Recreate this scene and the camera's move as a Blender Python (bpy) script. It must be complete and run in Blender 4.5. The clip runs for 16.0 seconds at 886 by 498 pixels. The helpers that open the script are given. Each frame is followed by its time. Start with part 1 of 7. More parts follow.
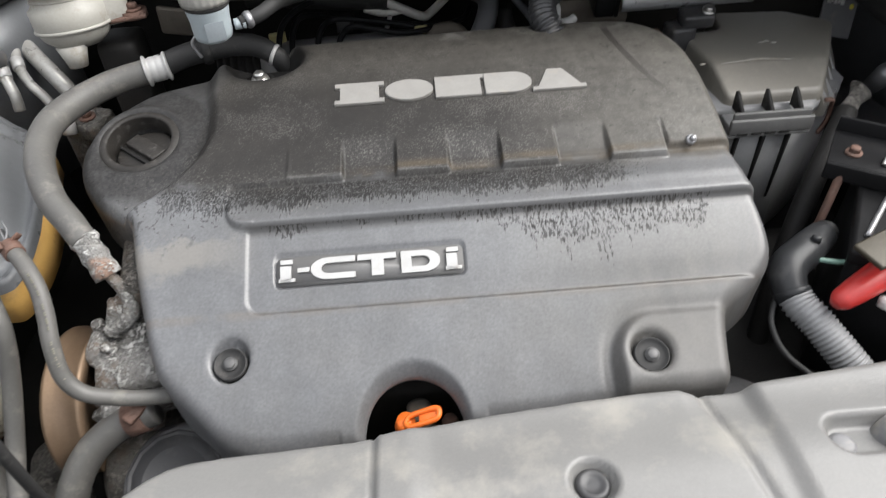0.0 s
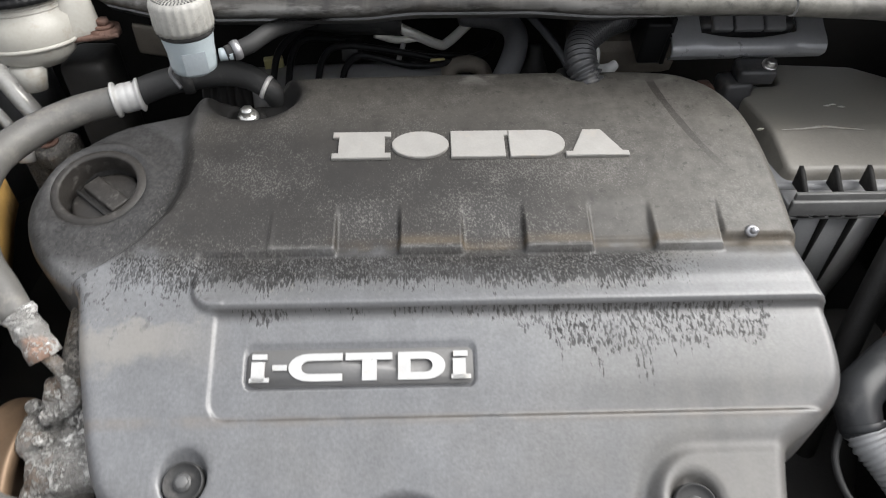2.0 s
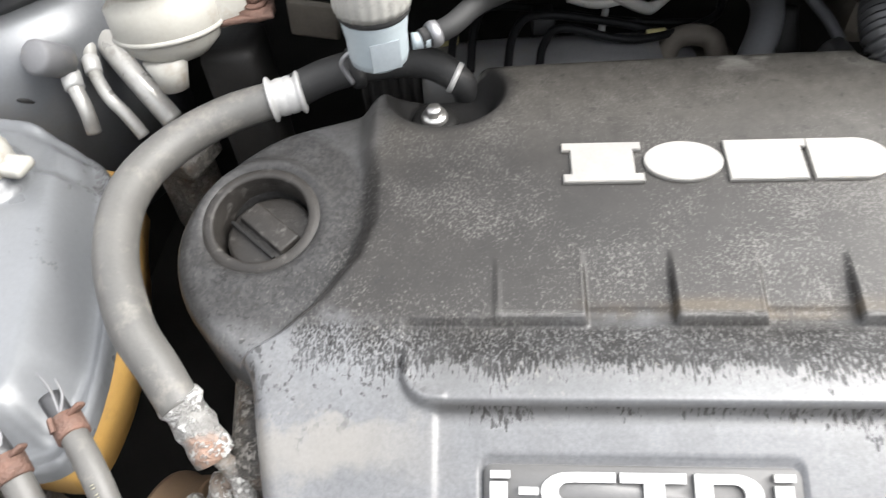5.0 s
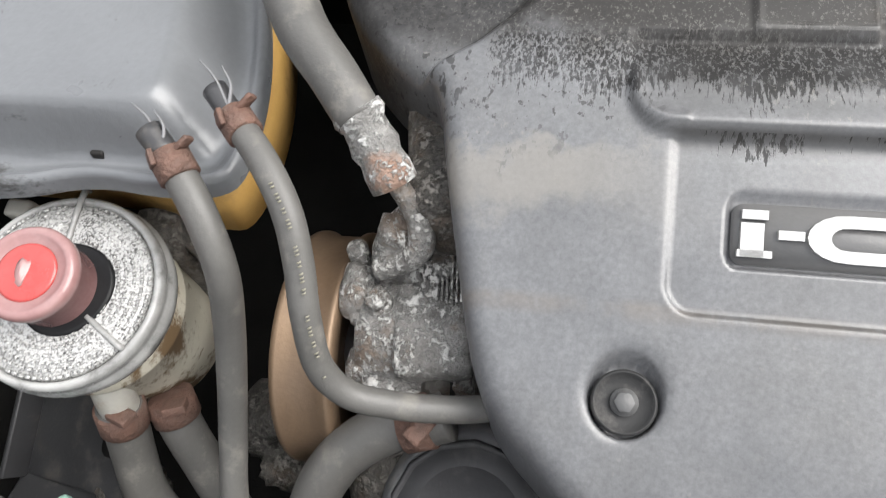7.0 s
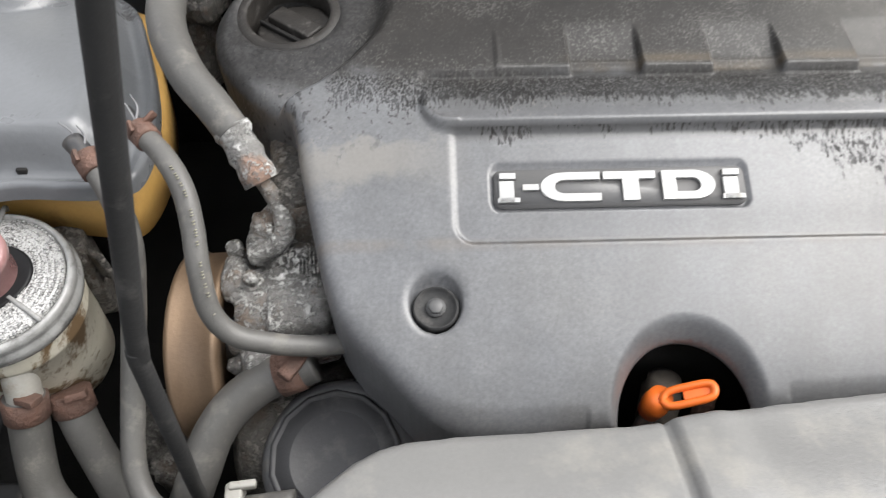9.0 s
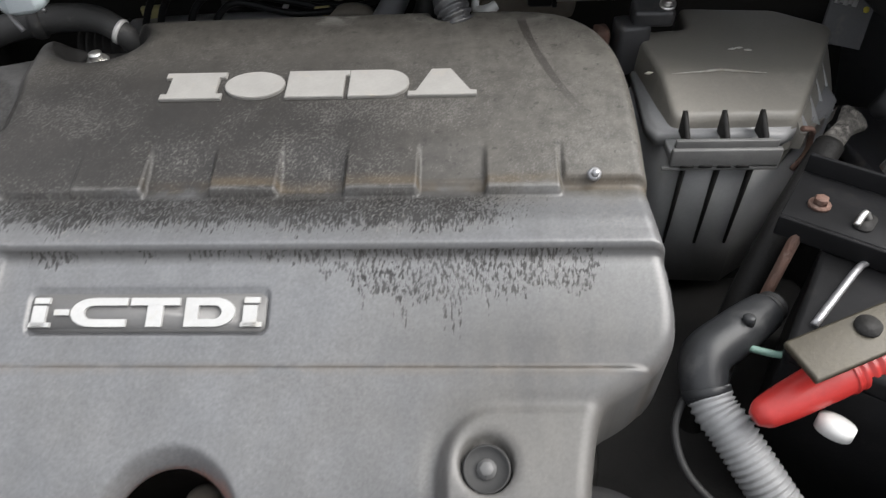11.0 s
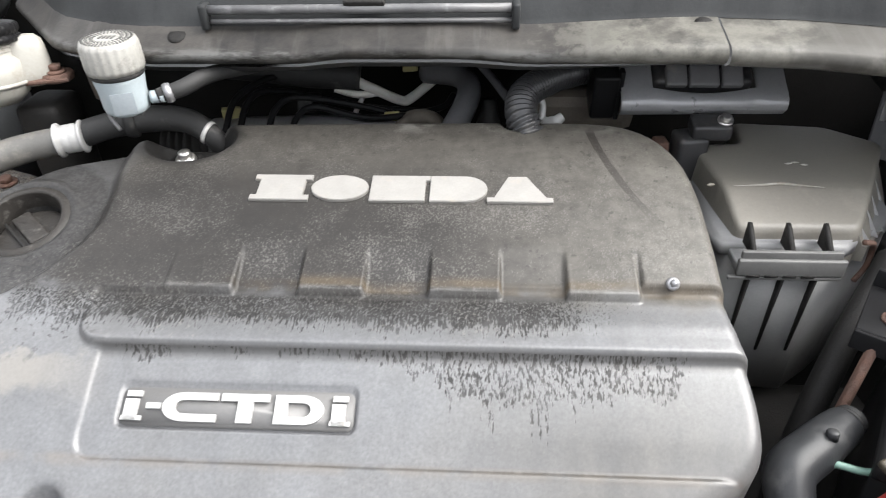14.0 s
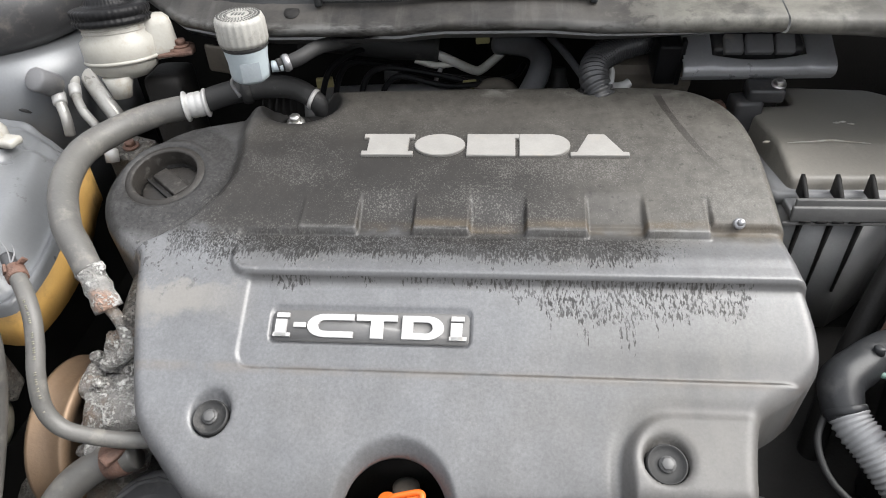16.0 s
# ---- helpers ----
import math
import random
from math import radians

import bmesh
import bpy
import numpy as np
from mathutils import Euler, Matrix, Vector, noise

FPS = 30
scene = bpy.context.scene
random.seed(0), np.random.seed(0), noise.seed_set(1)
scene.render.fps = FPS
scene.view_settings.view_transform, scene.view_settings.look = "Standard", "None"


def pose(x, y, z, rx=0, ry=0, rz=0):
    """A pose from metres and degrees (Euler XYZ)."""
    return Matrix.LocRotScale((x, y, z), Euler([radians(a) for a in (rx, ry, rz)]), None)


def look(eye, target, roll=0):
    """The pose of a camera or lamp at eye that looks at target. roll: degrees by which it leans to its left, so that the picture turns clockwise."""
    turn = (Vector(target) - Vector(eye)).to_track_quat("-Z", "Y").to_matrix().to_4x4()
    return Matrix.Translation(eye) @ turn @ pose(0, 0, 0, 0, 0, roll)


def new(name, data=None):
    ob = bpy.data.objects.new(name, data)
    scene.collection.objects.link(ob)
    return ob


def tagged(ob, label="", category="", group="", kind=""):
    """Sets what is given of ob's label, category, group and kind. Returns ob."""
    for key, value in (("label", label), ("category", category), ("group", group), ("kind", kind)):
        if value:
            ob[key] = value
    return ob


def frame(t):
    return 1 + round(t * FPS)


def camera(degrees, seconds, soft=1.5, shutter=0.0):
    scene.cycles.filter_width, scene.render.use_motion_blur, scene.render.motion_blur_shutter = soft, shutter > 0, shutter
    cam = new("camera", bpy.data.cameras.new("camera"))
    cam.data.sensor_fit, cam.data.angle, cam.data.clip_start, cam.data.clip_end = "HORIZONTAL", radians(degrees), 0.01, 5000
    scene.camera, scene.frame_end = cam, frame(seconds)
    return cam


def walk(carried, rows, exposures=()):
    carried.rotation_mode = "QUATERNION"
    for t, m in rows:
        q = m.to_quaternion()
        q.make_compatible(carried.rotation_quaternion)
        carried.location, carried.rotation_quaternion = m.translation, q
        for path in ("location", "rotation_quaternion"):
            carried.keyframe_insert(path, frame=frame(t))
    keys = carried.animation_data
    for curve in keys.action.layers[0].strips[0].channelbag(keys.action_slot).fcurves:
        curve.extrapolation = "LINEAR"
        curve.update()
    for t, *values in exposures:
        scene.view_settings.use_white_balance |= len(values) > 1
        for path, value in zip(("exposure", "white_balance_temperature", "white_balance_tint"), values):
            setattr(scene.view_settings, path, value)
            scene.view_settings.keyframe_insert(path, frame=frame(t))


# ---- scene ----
cam = camera(66.3, 16.0, 1.0, 0.35)
SKY, BONNET = 0.125, -93.0
EXPOSURES = [(0.0, 0.66), (2.0, 0.72), (3.2, 0.98), (5.3, 1.36), (7.0, 0.74), (8.2, 0.88), (8.8, 0.72), (9.4, 0.47), (10.2, 0.38), (12.4, 1.33), (13.2, 1.35), (14.0, 1.32), (15.0, 1.11), (16.0, 0.96)]
# Plan units: one plan unit is 0.75 m; the plan's zero height lies 0.25 m over the ground.
U, LIFT = 0.75, 0.25


def W(p):
    """A place of the plan in metres."""
    return Vector((U * p[0], U * p[1], U * p[2] + LIFT))


PATH = [
    (0, (-0.022, -0.048, 1.324), (0.02, 1.437, -0.015), -3.5),
    (0.5, (-0.008, -0.029, 1.322), (0.103, 1.523, 0.065), 0.7),
    (1, (0.025, 0.03, 1.312), (0.035, 1.554, 0.018), 0.2),
    (1.5, (0.023, 0.049, 1.313), (0.009, 1.556, -0.002), 1.5),
    (2, (-0.024, 0.103, 1.314), (0.02, 1.572, -0.043), 0.2),
    (2.5, (-0.048, 0.205, 1.314), (0.091, 1.649, -0.063), 0.9),
    (3, (-0.057, 0.262, 1.303), (0.143, 1.706, -0.066), 3.4),
    (3.2, (-0.06, 0.272, 1.302), (0.116, 1.724, -0.062), 2.4),
    (5.3, (-0.186, 0.281, 1.236), (-0.413, 1.622, -0.23), -6.0),
    (5.5, (-0.198, 0.271, 1.215), (-0.471, 1.601, -0.253), -6.3),
    (6, (-0.239, 0.265, 1.177), (-0.543, 1.468, -0.391), -7.7),
    (6.5, (-0.253, 0.268, 1.159), (-0.581, 1.377, -0.473), -11.2),
    (7, (-0.258, 0.248, 1.145), (-0.601, 1.308, -0.516), -10.6),
    (7.5, (-0.255, 0.217, 1.153), (-0.607, 1.3, -0.492), -9.8),
    (8, (-0.259, 0.162, 1.159), (-0.59, 1.342, -0.422), -6.3),
    (8.5, (-0.237, 0.11, 1.175), (-0.393, 1.456, -0.296), -3.1),
    (9, (-0.223, 0.066, 1.181), (-0.192, 1.485, -0.228), -0.4),
    (9.5, (-0.117, 0.046, 1.211), (-0.076, 1.557, -0.099), 0.2),
    (10, (0.037, 0.068, 1.215), (-0.073, 1.552, -0.121), -1.5),
    (10.2, (0.083, 0.066, 1.224), (-0.059, 1.506, -0.158), -3.0),
    (12.3, (0.201, 0.199, 1.26), (0.233, 1.737, -0.018), -1.3),
    (12.5, (0.194, 0.199, 1.265), (0.225, 1.755, 0.009), -1.0),
    (13, (0.174, 0.179, 1.274), (0.162, 1.774, 0.068), -1.4),
    (13.5, (0.142, 0.143, 1.274), (0.082, 1.76, 0.099), -1.0),
    (14, (0.111, 0.104, 1.273), (-0.005, 1.716, 0.096), -1.5),
    (14.5, (0.09, 0.062, 1.29), (-0.081, 1.667, 0.109), -3.3),
    (15, (0.063, 0.019, 1.306), (-0.152, 1.604, 0.106), -3.6),
    (15.5, (0.046, 0.007, 1.309), (-0.162, 1.577, 0.087), -4.0),
    (16, (0.041, 0.001, 1.304), (-0.131, 1.575, 0.081), -2.9),
]
walk(cam, [(t, look(W(eye), W(target), roll)) for t, eye, target, roll in PATH], EXPOSURES)

# ---- world and light ----
world = bpy.data.worlds.new("overcast_sky")
scene.world = world
world.use_nodes = True
wn = world.node_tree.nodes
sky = wn.new("ShaderNodeTexSky")
sky.sky_type, sky.sun_disc = "NISHITA", False
sky.sun_elevation, sky.sun_rotation = radians(48), radians(96)
sky.air_density, sky.dust_density, sky.ozone_density = 1.0, 4.0, 1.0
wash = wn.new("ShaderNodeMixRGB")
wash.inputs[0].default_value = 0.75
dome = wn.new("ShaderNodeValToRGB")
dome.color_ramp.elements[0].position, dome.color_ramp.elements[0].color = 0.5, (4.4, 4.4, 4.5, 1)
dome.color_ramp.elements[1].position, dome.color_ramp.elements[1].color = 0.95, (10.6, 10.7, 11.0, 1)
rise = wn.new("ShaderNodeSeparateXYZ")
lift = wn.new("ShaderNodeMath")
lift.operation = "MULTIPLY_ADD"
lift.inputs[1].default_value = lift.inputs[2].default_value = 0.5
world.node_tree.links.new(wn.new("ShaderNodeTexCoord").outputs["Generated"], rise.inputs[0])
world.node_tree.links.new(rise.outputs[2], lift.inputs[0])
world.node_tree.links.new(lift.outputs[0], dome.inputs[0])
world.node_tree.links.new(dome.outputs[0], wash.inputs[2])
world.node_tree.links.new(sky.outputs[0], wash.inputs[1])
world.node_tree.links.new(wash.outputs[0], wn["Background"].inputs[0])
wn["Background"].inputs[1].default_value = SKY
sun = new("sun", bpy.data.lights.new("sun", "SUN"))
sun.data.energy, sun.data.angle, sun.data.color = 4.0, radians(58), (1.0, 0.985, 0.96)
sun.matrix_world = look((3.3, 0.75, 4.6), (0, 0.4, 0.9))


# ---- materials ----
def nodes_of(name):
    m = bpy.data.materials.new(name)
    m.use_nodes = True
    nt = m.node_tree
    return m, nt, nt.nodes["Principled BSDF"]


def add(nt, kind, **inputs):
    n = nt.nodes.new(kind)
    for k, v in inputs.items():
        n.inputs[k].default_value = v
    return n


def ramp(nt, src, stops):
    r = nt.nodes.new("ShaderNodeValToRGB")
    el = r.color_ramp.elements
    while len(el) < len(stops):
        el.new(0.5)
    for e, (p, c) in zip(el, stops):
        e.position = p
        e.color = c if len(c) == 4 else (*c, 1)
    nt.links.new(src, r.inputs[0])
    return r.outputs[0]


def grey(v):
    return (v, v, v, 1)


def mixc(nt, fac, a, b, how="MIX"):
    n = nt.nodes.new("ShaderNodeMixRGB")
    n.blend_type = how
    for sock, v in zip(n.inputs, (fac, a, b)):
        if isinstance(v, (int, float)):
            sock.default_value = v if sock.type == "VALUE" else (v, v, v, 1)
        elif isinstance(v, tuple):
            sock.default_value = v if len(v) == 4 else (*v, 1)
        else:
            nt.links.new(v, sock)
    return n.outputs[0]


def calc(nt, op, a, b=0.0, c=0.0, clamp=False):
    n = nt.nodes.new("ShaderNodeMath")
    n.operation, n.use_clamp = op, clamp
    for sock, v in zip(n.inputs, (a, b, c)):
        if isinstance(v, (int, float)):
            sock.default_value = v
        else:
            nt.links.new(v, sock)
    return n.outputs[0]


def noise_of(nt, vec, scale, detail=4.0, rough=0.55, distortion=0.0):
    n = add(nt, "ShaderNodeTexNoise", Scale=scale, Detail=detail, Roughness=rough, Distortion=distortion)
    nt.links.new(vec, n.inputs["Vector"])
    return n.outputs["Fac"]


def stretched(nt, vec, s, at=(0, 0, 0), turn=(0, 0, 0)):
    n = nt.nodes.new("ShaderNodeMapping")
    n.inputs["Scale"].default_value = s
    n.inputs["Location"].default_value = at
    n.inputs["Rotation"].default_value = turn
    nt.links.new(vec, n.inputs["Vector"])
    return n.outputs[0]


def relief(nt, bsdf, height, strength, distance):
    b = add(nt, "ShaderNodeBump", Strength=strength, Distance=distance)
    nt.links.new(height, b.inputs["Height"])
    nt.links.new(b.outputs[0], bsdf.inputs["Normal"])


def surface(name, c, c2=None, rough=0.5, metal=0.0, scale=25.0, grain=400.0, bump=0.15, dust=None, dust_amount=0.0, rust=None, rust_amount=0.0, stretch=None, spec=0.5, depth=0.002):
    """A worn surface: two colours in blotches, fine grain, and dust or rust in patches."""
    m, nt, b = nodes_of(name)
    vec = nt.nodes.new("ShaderNodeTexCoord").outputs["Object"]
    wide = stretched(nt, vec, stretch) if stretch else vec
    blotch = noise_of(nt, wide, scale, 5.0, 0.6)
    fine = noise_of(nt, vec, grain, 3.0, 0.6)
    c2 = c2 or tuple(x * 0.7 for x in c)
    col = ramp(nt, blotch, [(0.32, c2), (0.68, c)])
    col = mixc(nt, 0.35, col, mixc(nt, fine, tuple(x * 0.72 for x in c), tuple(min(1, x * 1.25) for x in c)))
    rg = calc(nt, "ADD", rough - 0.1, calc(nt, "MULTIPLY", blotch, 0.2))
    if dust:
        k = ramp(nt, noise_of(nt, vec, scale * 1.7, 6.0, 0.7), [(0.62 - 0.4 * dust_amount, grey(0)), (0.8 - 0.4 * dust_amount, grey(1))])
        col = mixc(nt, calc(nt, "MULTIPLY", k, 0.8), col, dust)
        rg = calc(nt, "ADD", rg, calc(nt, "MULTIPLY", k, 0.2))
    if rust:
        k = ramp(nt, noise_of(nt, vec, scale * 1.1, 7.0, 0.72, 0.4), [(0.66 - 0.4 * rust_amount, grey(0)), (0.72 - 0.4 * rust_amount, grey(1))])
        col = mixc(nt, k, col, rust)
        rg = mixc(nt, k, rg, 0.85)
        mt = calc(nt, "MULTIPLY", calc(nt, "SUBTRACT", 1.0, k), metal)
        nt.links.new(mt, b.inputs["Metallic"])
    else:
        b.inputs["Metallic"].default_value = metal
    nt.links.new(col, b.inputs["Base Color"])
    nt.links.new(rg, b.inputs["Roughness"])
    b.inputs["Specular IOR Level"].default_value = spec
    relief(nt, b, mixc(nt, 0.5, fine, blotch), bump, depth)
    return m


GLOSSBLACK = surface("glossy_black_paint", (0.014, 0.014, 0.015), (0.008, 0.008, 0.008), 0.34, bump=0.1, dust=(0.03, 0.028, 0.026), dust_amount=0.05, spec=0.12)
BLACK = surface("black_plastic", (0.045, 0.045, 0.047), (0.028, 0.028, 0.029), 0.42, bump=0.12, dust=(0.11, 0.1, 0.09), dust_amount=0.2)
# grimy black parts, and dark pieces painted as the shade in slots and holes
SHADE = surface("grimy_black_and_shade", (0.021, 0.020, 0.019), (0.010, 0.010, 0.010), 0.6, bump=0.4, spec=0.2)
GREYPL = surface("grey_plastic", (0.17, 0.17, 0.175), (0.13, 0.13, 0.135), 0.55, scale=14, dust=(0.3, 0.28, 0.24), dust_amount=0.22)
RUBBER = surface("rubber", (0.105, 0.102, 0.095), (0.068, 0.066, 0.063), 0.48, scale=30, bump=0.2, dust=(0.19, 0.178, 0.158), dust_amount=0.22)
RUBDARK = surface("dark_rubber", (0.03, 0.03, 0.03), (0.018, 0.018, 0.018), 0.6, scale=30, bump=0.2, dust=(0.1, 0.095, 0.09), dust_amount=0.15, spec=0.3)
def crusted(name, dark, mid, chalk, brown):
    """Cast metal under grime: dark film, chalky crust in flakes, brown stains."""
    m, nt, b = nodes_of(name)
    vec = nt.nodes.new("ShaderNodeTexCoord").outputs["Object"]
    wide = noise_of(nt, vec, 45, 5, 0.65)
    fine = noise_of(nt, vec, 260, 5, 0.7)
    col = ramp(nt, mixc(nt, 0.4, wide, fine), [(0.36, dark), (0.56, mid)])
    stain = ramp(nt, noise_of(nt, stretched(nt, vec, (1, 1, 1), (3, 1, 2)), 34, 5, 0.65), [(0.52, grey(0)), (0.62, grey(1))])
    col = mixc(nt, calc(nt, "MULTIPLY", stain, 0.65), col, brown)
    flake = ramp(nt, mixc(nt, 0.55, noise_of(nt, stretched(nt, vec, (1, 1, 1), (7, 4, 1)), 75, 6, 0.75), fine), [(0.50, grey(0)), (0.55, grey(1))])
    col = mixc(nt, flake, col, chalk)
    nt.links.new(col, b.inputs["Base Color"])
    nt.links.new(calc(nt, "MULTIPLY_ADD", flake, 0.3, 0.42), b.inputs["Roughness"])
    b.inputs["Specular IOR Level"].default_value = 0.45
    relief(nt, b, calc(nt, "ADD", fine, calc(nt, "MULTIPLY", flake, 0.6)), 0.9, 0.0035)
    return m


ALLOY = crusted("cast_alloy", (0.065, 0.061, 0.057), (0.32, 0.308, 0.29), (0.58, 0.57, 0.545), (0.19, 0.125, 0.08))
ALU = crusted("crusted_aluminium", (0.12, 0.115, 0.11), (0.34, 0.335, 0.32), (0.55, 0.545, 0.53), (0.30, 0.15, 0.085))
ALUBRIGHT = surface("pale_aluminium", (0.5, 0.495, 0.48), (0.38, 0.375, 0.365), 0.42, 0.2, scale=60, bump=0.25)
STAINED = surface("stained_cream_plastic", (0.50, 0.475, 0.40), (0.36, 0.325, 0.24), 0.38, scale=12, bump=0.08, stretch=(1.6, 1.6, 0.6), rust=(0.12, 0.075, 0.035), rust_amount=0.46)
STEEL = surface("bright_steel", (0.72, 0.71, 0.68), (0.5, 0.49, 0.47), 0.32, 0.9, scale=60, bump=0.15)
DULLMETAL = surface("dull_metal", (0.36, 0.36, 0.37), (0.24, 0.24, 0.25), 0.42, 0.75, scale=20, bump=0.2)
RUSTY = surface("rusty_steel", (0.15, 0.082, 0.06), (0.07, 0.05, 0.042), 0.7, 0.2, scale=80, bump=0.6, dust=(0.2, 0.155, 0.13), dust_amount=0.1, depth=0.005)
COPPERY = surface("rusted_pulley", (0.235, 0.16, 0.1), (0.145, 0.1, 0.068), 0.5, 0.45, scale=10, bump=0.2, stretch=(4, 1, 1))
YELLOW = surface("yellowed_plastic", (0.55, 0.34, 0.11), (0.43, 0.25, 0.065), 0.45, scale=14, bump=0.1, dust=(0.2, 0.13, 0.06), dust_amount=0.15)
CREAM = surface("aged_white_plastic", (0.36, 0.352, 0.325), (0.26, 0.248, 0.21), 0.42, scale=16, bump=0.08, dust=(0.17, 0.135, 0.09), dust_amount=0.26)
WHITEPL = surface("white_plastic", (0.5, 0.5, 0.49), (0.43, 0.43, 0.42), 0.42, scale=20, bump=0.08)
MILKY = surface("milky_plastic", (0.36, 0.41, 0.43), (0.31, 0.355, 0.38), 0.35, scale=18, bump=0.05)
ORANGE = surface("orange_plastic", (0.8, 0.17, 0.025), (0.7, 0.13, 0.018), 0.4, scale=30, bump=0.05)
REDPL = surface("red_plastic", (0.42, 0.03, 0.026), (0.3, 0.02, 0.018), 0.35, scale=25, bump=0.08)
PALEMINT = surface("mint_plastic", (0.19, 0.31, 0.26), (0.14, 0.24, 0.20), 0.45, bump=0.05)
SILVER = surface("silver_lettering", (0.29, 0.282, 0.266), (0.23, 0.223, 0.21), 0.44, 0.2, scale=50, grain=600, bump=0.15, dust=(0.33, 0.30, 0.255), dust_amount=0.1)
PAINT = surface("grey_body_paint", (0.165, 0.172, 0.18), (0.125, 0.13, 0.137), 0.35, 0.3, scale=8, bump=0.03, dust=(0.16, 0.155, 0.145), dust_amount=0.12)
ASPHALT = surface("asphalt", (0.055, 0.054, 0.052), (0.04, 0.04, 0.04), 0.9, scale=3, grain=120, bump=0.8)
BRIGHT = surface("bare_pipe", (0.46, 0.45, 0.42), (0.30, 0.29, 0.27), 0.3, 0.35, scale=40, bump=0.1, dust=(0.2, 0.185, 0.16), dust_amount=0.15)
SKY_BLOCK = surface("sky_block_grey", (0.22, 0.21, 0.2), (0.17, 0.165, 0.16), 0.85, scale=1.5, grain=60, bump=0.3)
DIRT = surface("dirty_steel", (0.16, 0.14, 0.115), (0.075, 0.067, 0.058), 0.7, 0.2, scale=30, bump=0.4)
DIRTY_ALLOY = crusted("dirty_alloy", (0.04, 0.037, 0.033), (0.125, 0.117, 0.105), (0.23, 0.215, 0.195), (0.12, 0.088, 0.062))
BRASS = surface("tarnished_brass", (0.060, 0.052, 0.036), (0.030, 0.026, 0.020), 0.45, 0.3, scale=25, bump=0.2)
CLEARPINK = surface("pink_cap_plastic", (0.30, 0.185, 0.18), (0.20, 0.082, 0.079), 0.22, scale=40, bump=0.05)


# ---- builders ----
ORIGIN = {}


def thing(name, base, label, category, group="", kind=""):
    """An empty at its base that will hold its parts."""
    ob = new(name)
    ob.empty_display_size = 0.02
    ob.location = W(base)
    ORIGIN[ob] = Vector(base)
    return tagged(ob, label, category, group, kind)


def mesh_of(name, verts, faces, material, origin, smooth=True):
    me = bpy.data.meshes.new(name)
    v = (np.asarray(verts, dtype=float) - np.array(origin)) * U
    me.from_pydata(v.tolist(), [], faces)
    me.materials.append(material)
    if smooth:
        me.shade_smooth()
    me.update()
    return me


def part(name, shape, material, parent, label="", smooth=True):
    """One mesh, given as (verts, faces) in the plan, under a thing or a part."""
    org = ORIGIN[parent]
    me = mesh_of(name, shape[0], shape[1], material, org, smooth)
    ob = new(name, me)
    ob.parent = parent
    ORIGIN[ob] = org
    return tagged(ob, label)


def setting(name, shape, material, label, category, smooth=False, kind="structure"):
    ob = new(name, mesh_of(name, shape[0], shape[1], material, (0, 0, 0), smooth))
    ob.location = W((0, 0, 0))
    ORIGIN[ob] = Vector((0, 0, 0))
    return tagged(ob, label, category, "", kind)


def join(*shapes):
    vs, fs = [], []
    for v, f in shapes:
        o = len(vs)
        vs += [tuple(p) for p in v]
        fs += [tuple(i + o for i in q) for q in f]
    return vs, fs


def placed(shape, m):
    return [tuple(m @ Vector(p)) for p in shape[0]], shape[1]


def frame_to(at, axis, up=(0, 0, 1)):
    """A matrix whose z goes along axis, at a place."""
    z = Vector(axis).normalized()
    x = Vector(up).cross(z)
    if x.length < 1e-4:
        x = Vector((1, 0, 0))
    x.normalize()
    y = z.cross(x)
    m = Matrix((x, y, z)).transposed().to_4x4()
    m.translation = Vector(at)
    return m


def smooth_line(pts, steps=8):
    """Catmull-Rom through the points."""
    p = [np.array(q, dtype=float) for q in pts]
    p = [2 * p[0] - p[1]] + p + [2 * p[-1] - p[-2]]
    out = []
    for i in range(1, len(p) - 2):
        for k in range(steps):
            t = k / steps
            out.append(0.5 * (2 * p[i] + (p[i + 1] - p[i - 1]) * t + (2 * p[i - 1] - 5 * p[i] + 4 * p[i + 1] - p[i + 2]) * t * t + (3 * p[i] - p[i - 1] - 3 * p[i + 1] + p[i + 2]) * t ** 3))
    out.append(p[-2])
    return out


def tube(pts, r, sides=16, steps=8, ribs=0.0, pitch=0.006, ends=True, flat=1.0):
    """A hose or pipe along the points; r may be one radius or one for each point; ribs: depth of its corrugation."""
    line = smooth_line(pts, steps)
    if ribs:
        seg = np.linalg.norm(np.diff(line, axis=0), axis=1)
        s = np.concatenate([[0], np.cumsum(seg)])
        n = max(4, int(s[-1] / pitch) * 4)
        u = np.linspace(0, s[-1], n)
        line = [np.array([np.interp(q, s, [l[k] for l in line]) for k in range(3)]) for q in u]
    n = len(line)
    rad = np.interp(np.linspace(0, 1, n), np.linspace(0, 1, len(r)), r) if isinstance(r, (list, tuple)) else np.full(n, r)
    if ribs:
        rad = rad + ribs * np.where((np.arange(n) % 4) < 2, 0.5, -0.5)
    vs, fs = [], []
    tang = np.gradient(np.array(line), axis=0)
    a = None
    for i in range(n):
        t = Vector(tang[i]).normalized()
        if a is None:
            a = t.orthogonal().normalized()
        a = (a - t * a.dot(t)).normalized()
        b = t.cross(a)
        for k in range(sides):
            w = 2 * math.pi * k / sides
            vs.append(tuple(Vector(line[i]) + float(rad[i]) * (math.cos(w) * a + flat * math.sin(w) * b)))
        if i:
            for k in range(sides):
                j = (k + 1) % sides
                fs.append(((i - 1) * sides + k, (i - 1) * sides + j, i * sides + j, i * sides + k))
    if ends:
        fs.append(tuple(reversed(range(sides))))
        fs.append(tuple(range((n - 1) * sides, n * sides)))
    return vs, fs


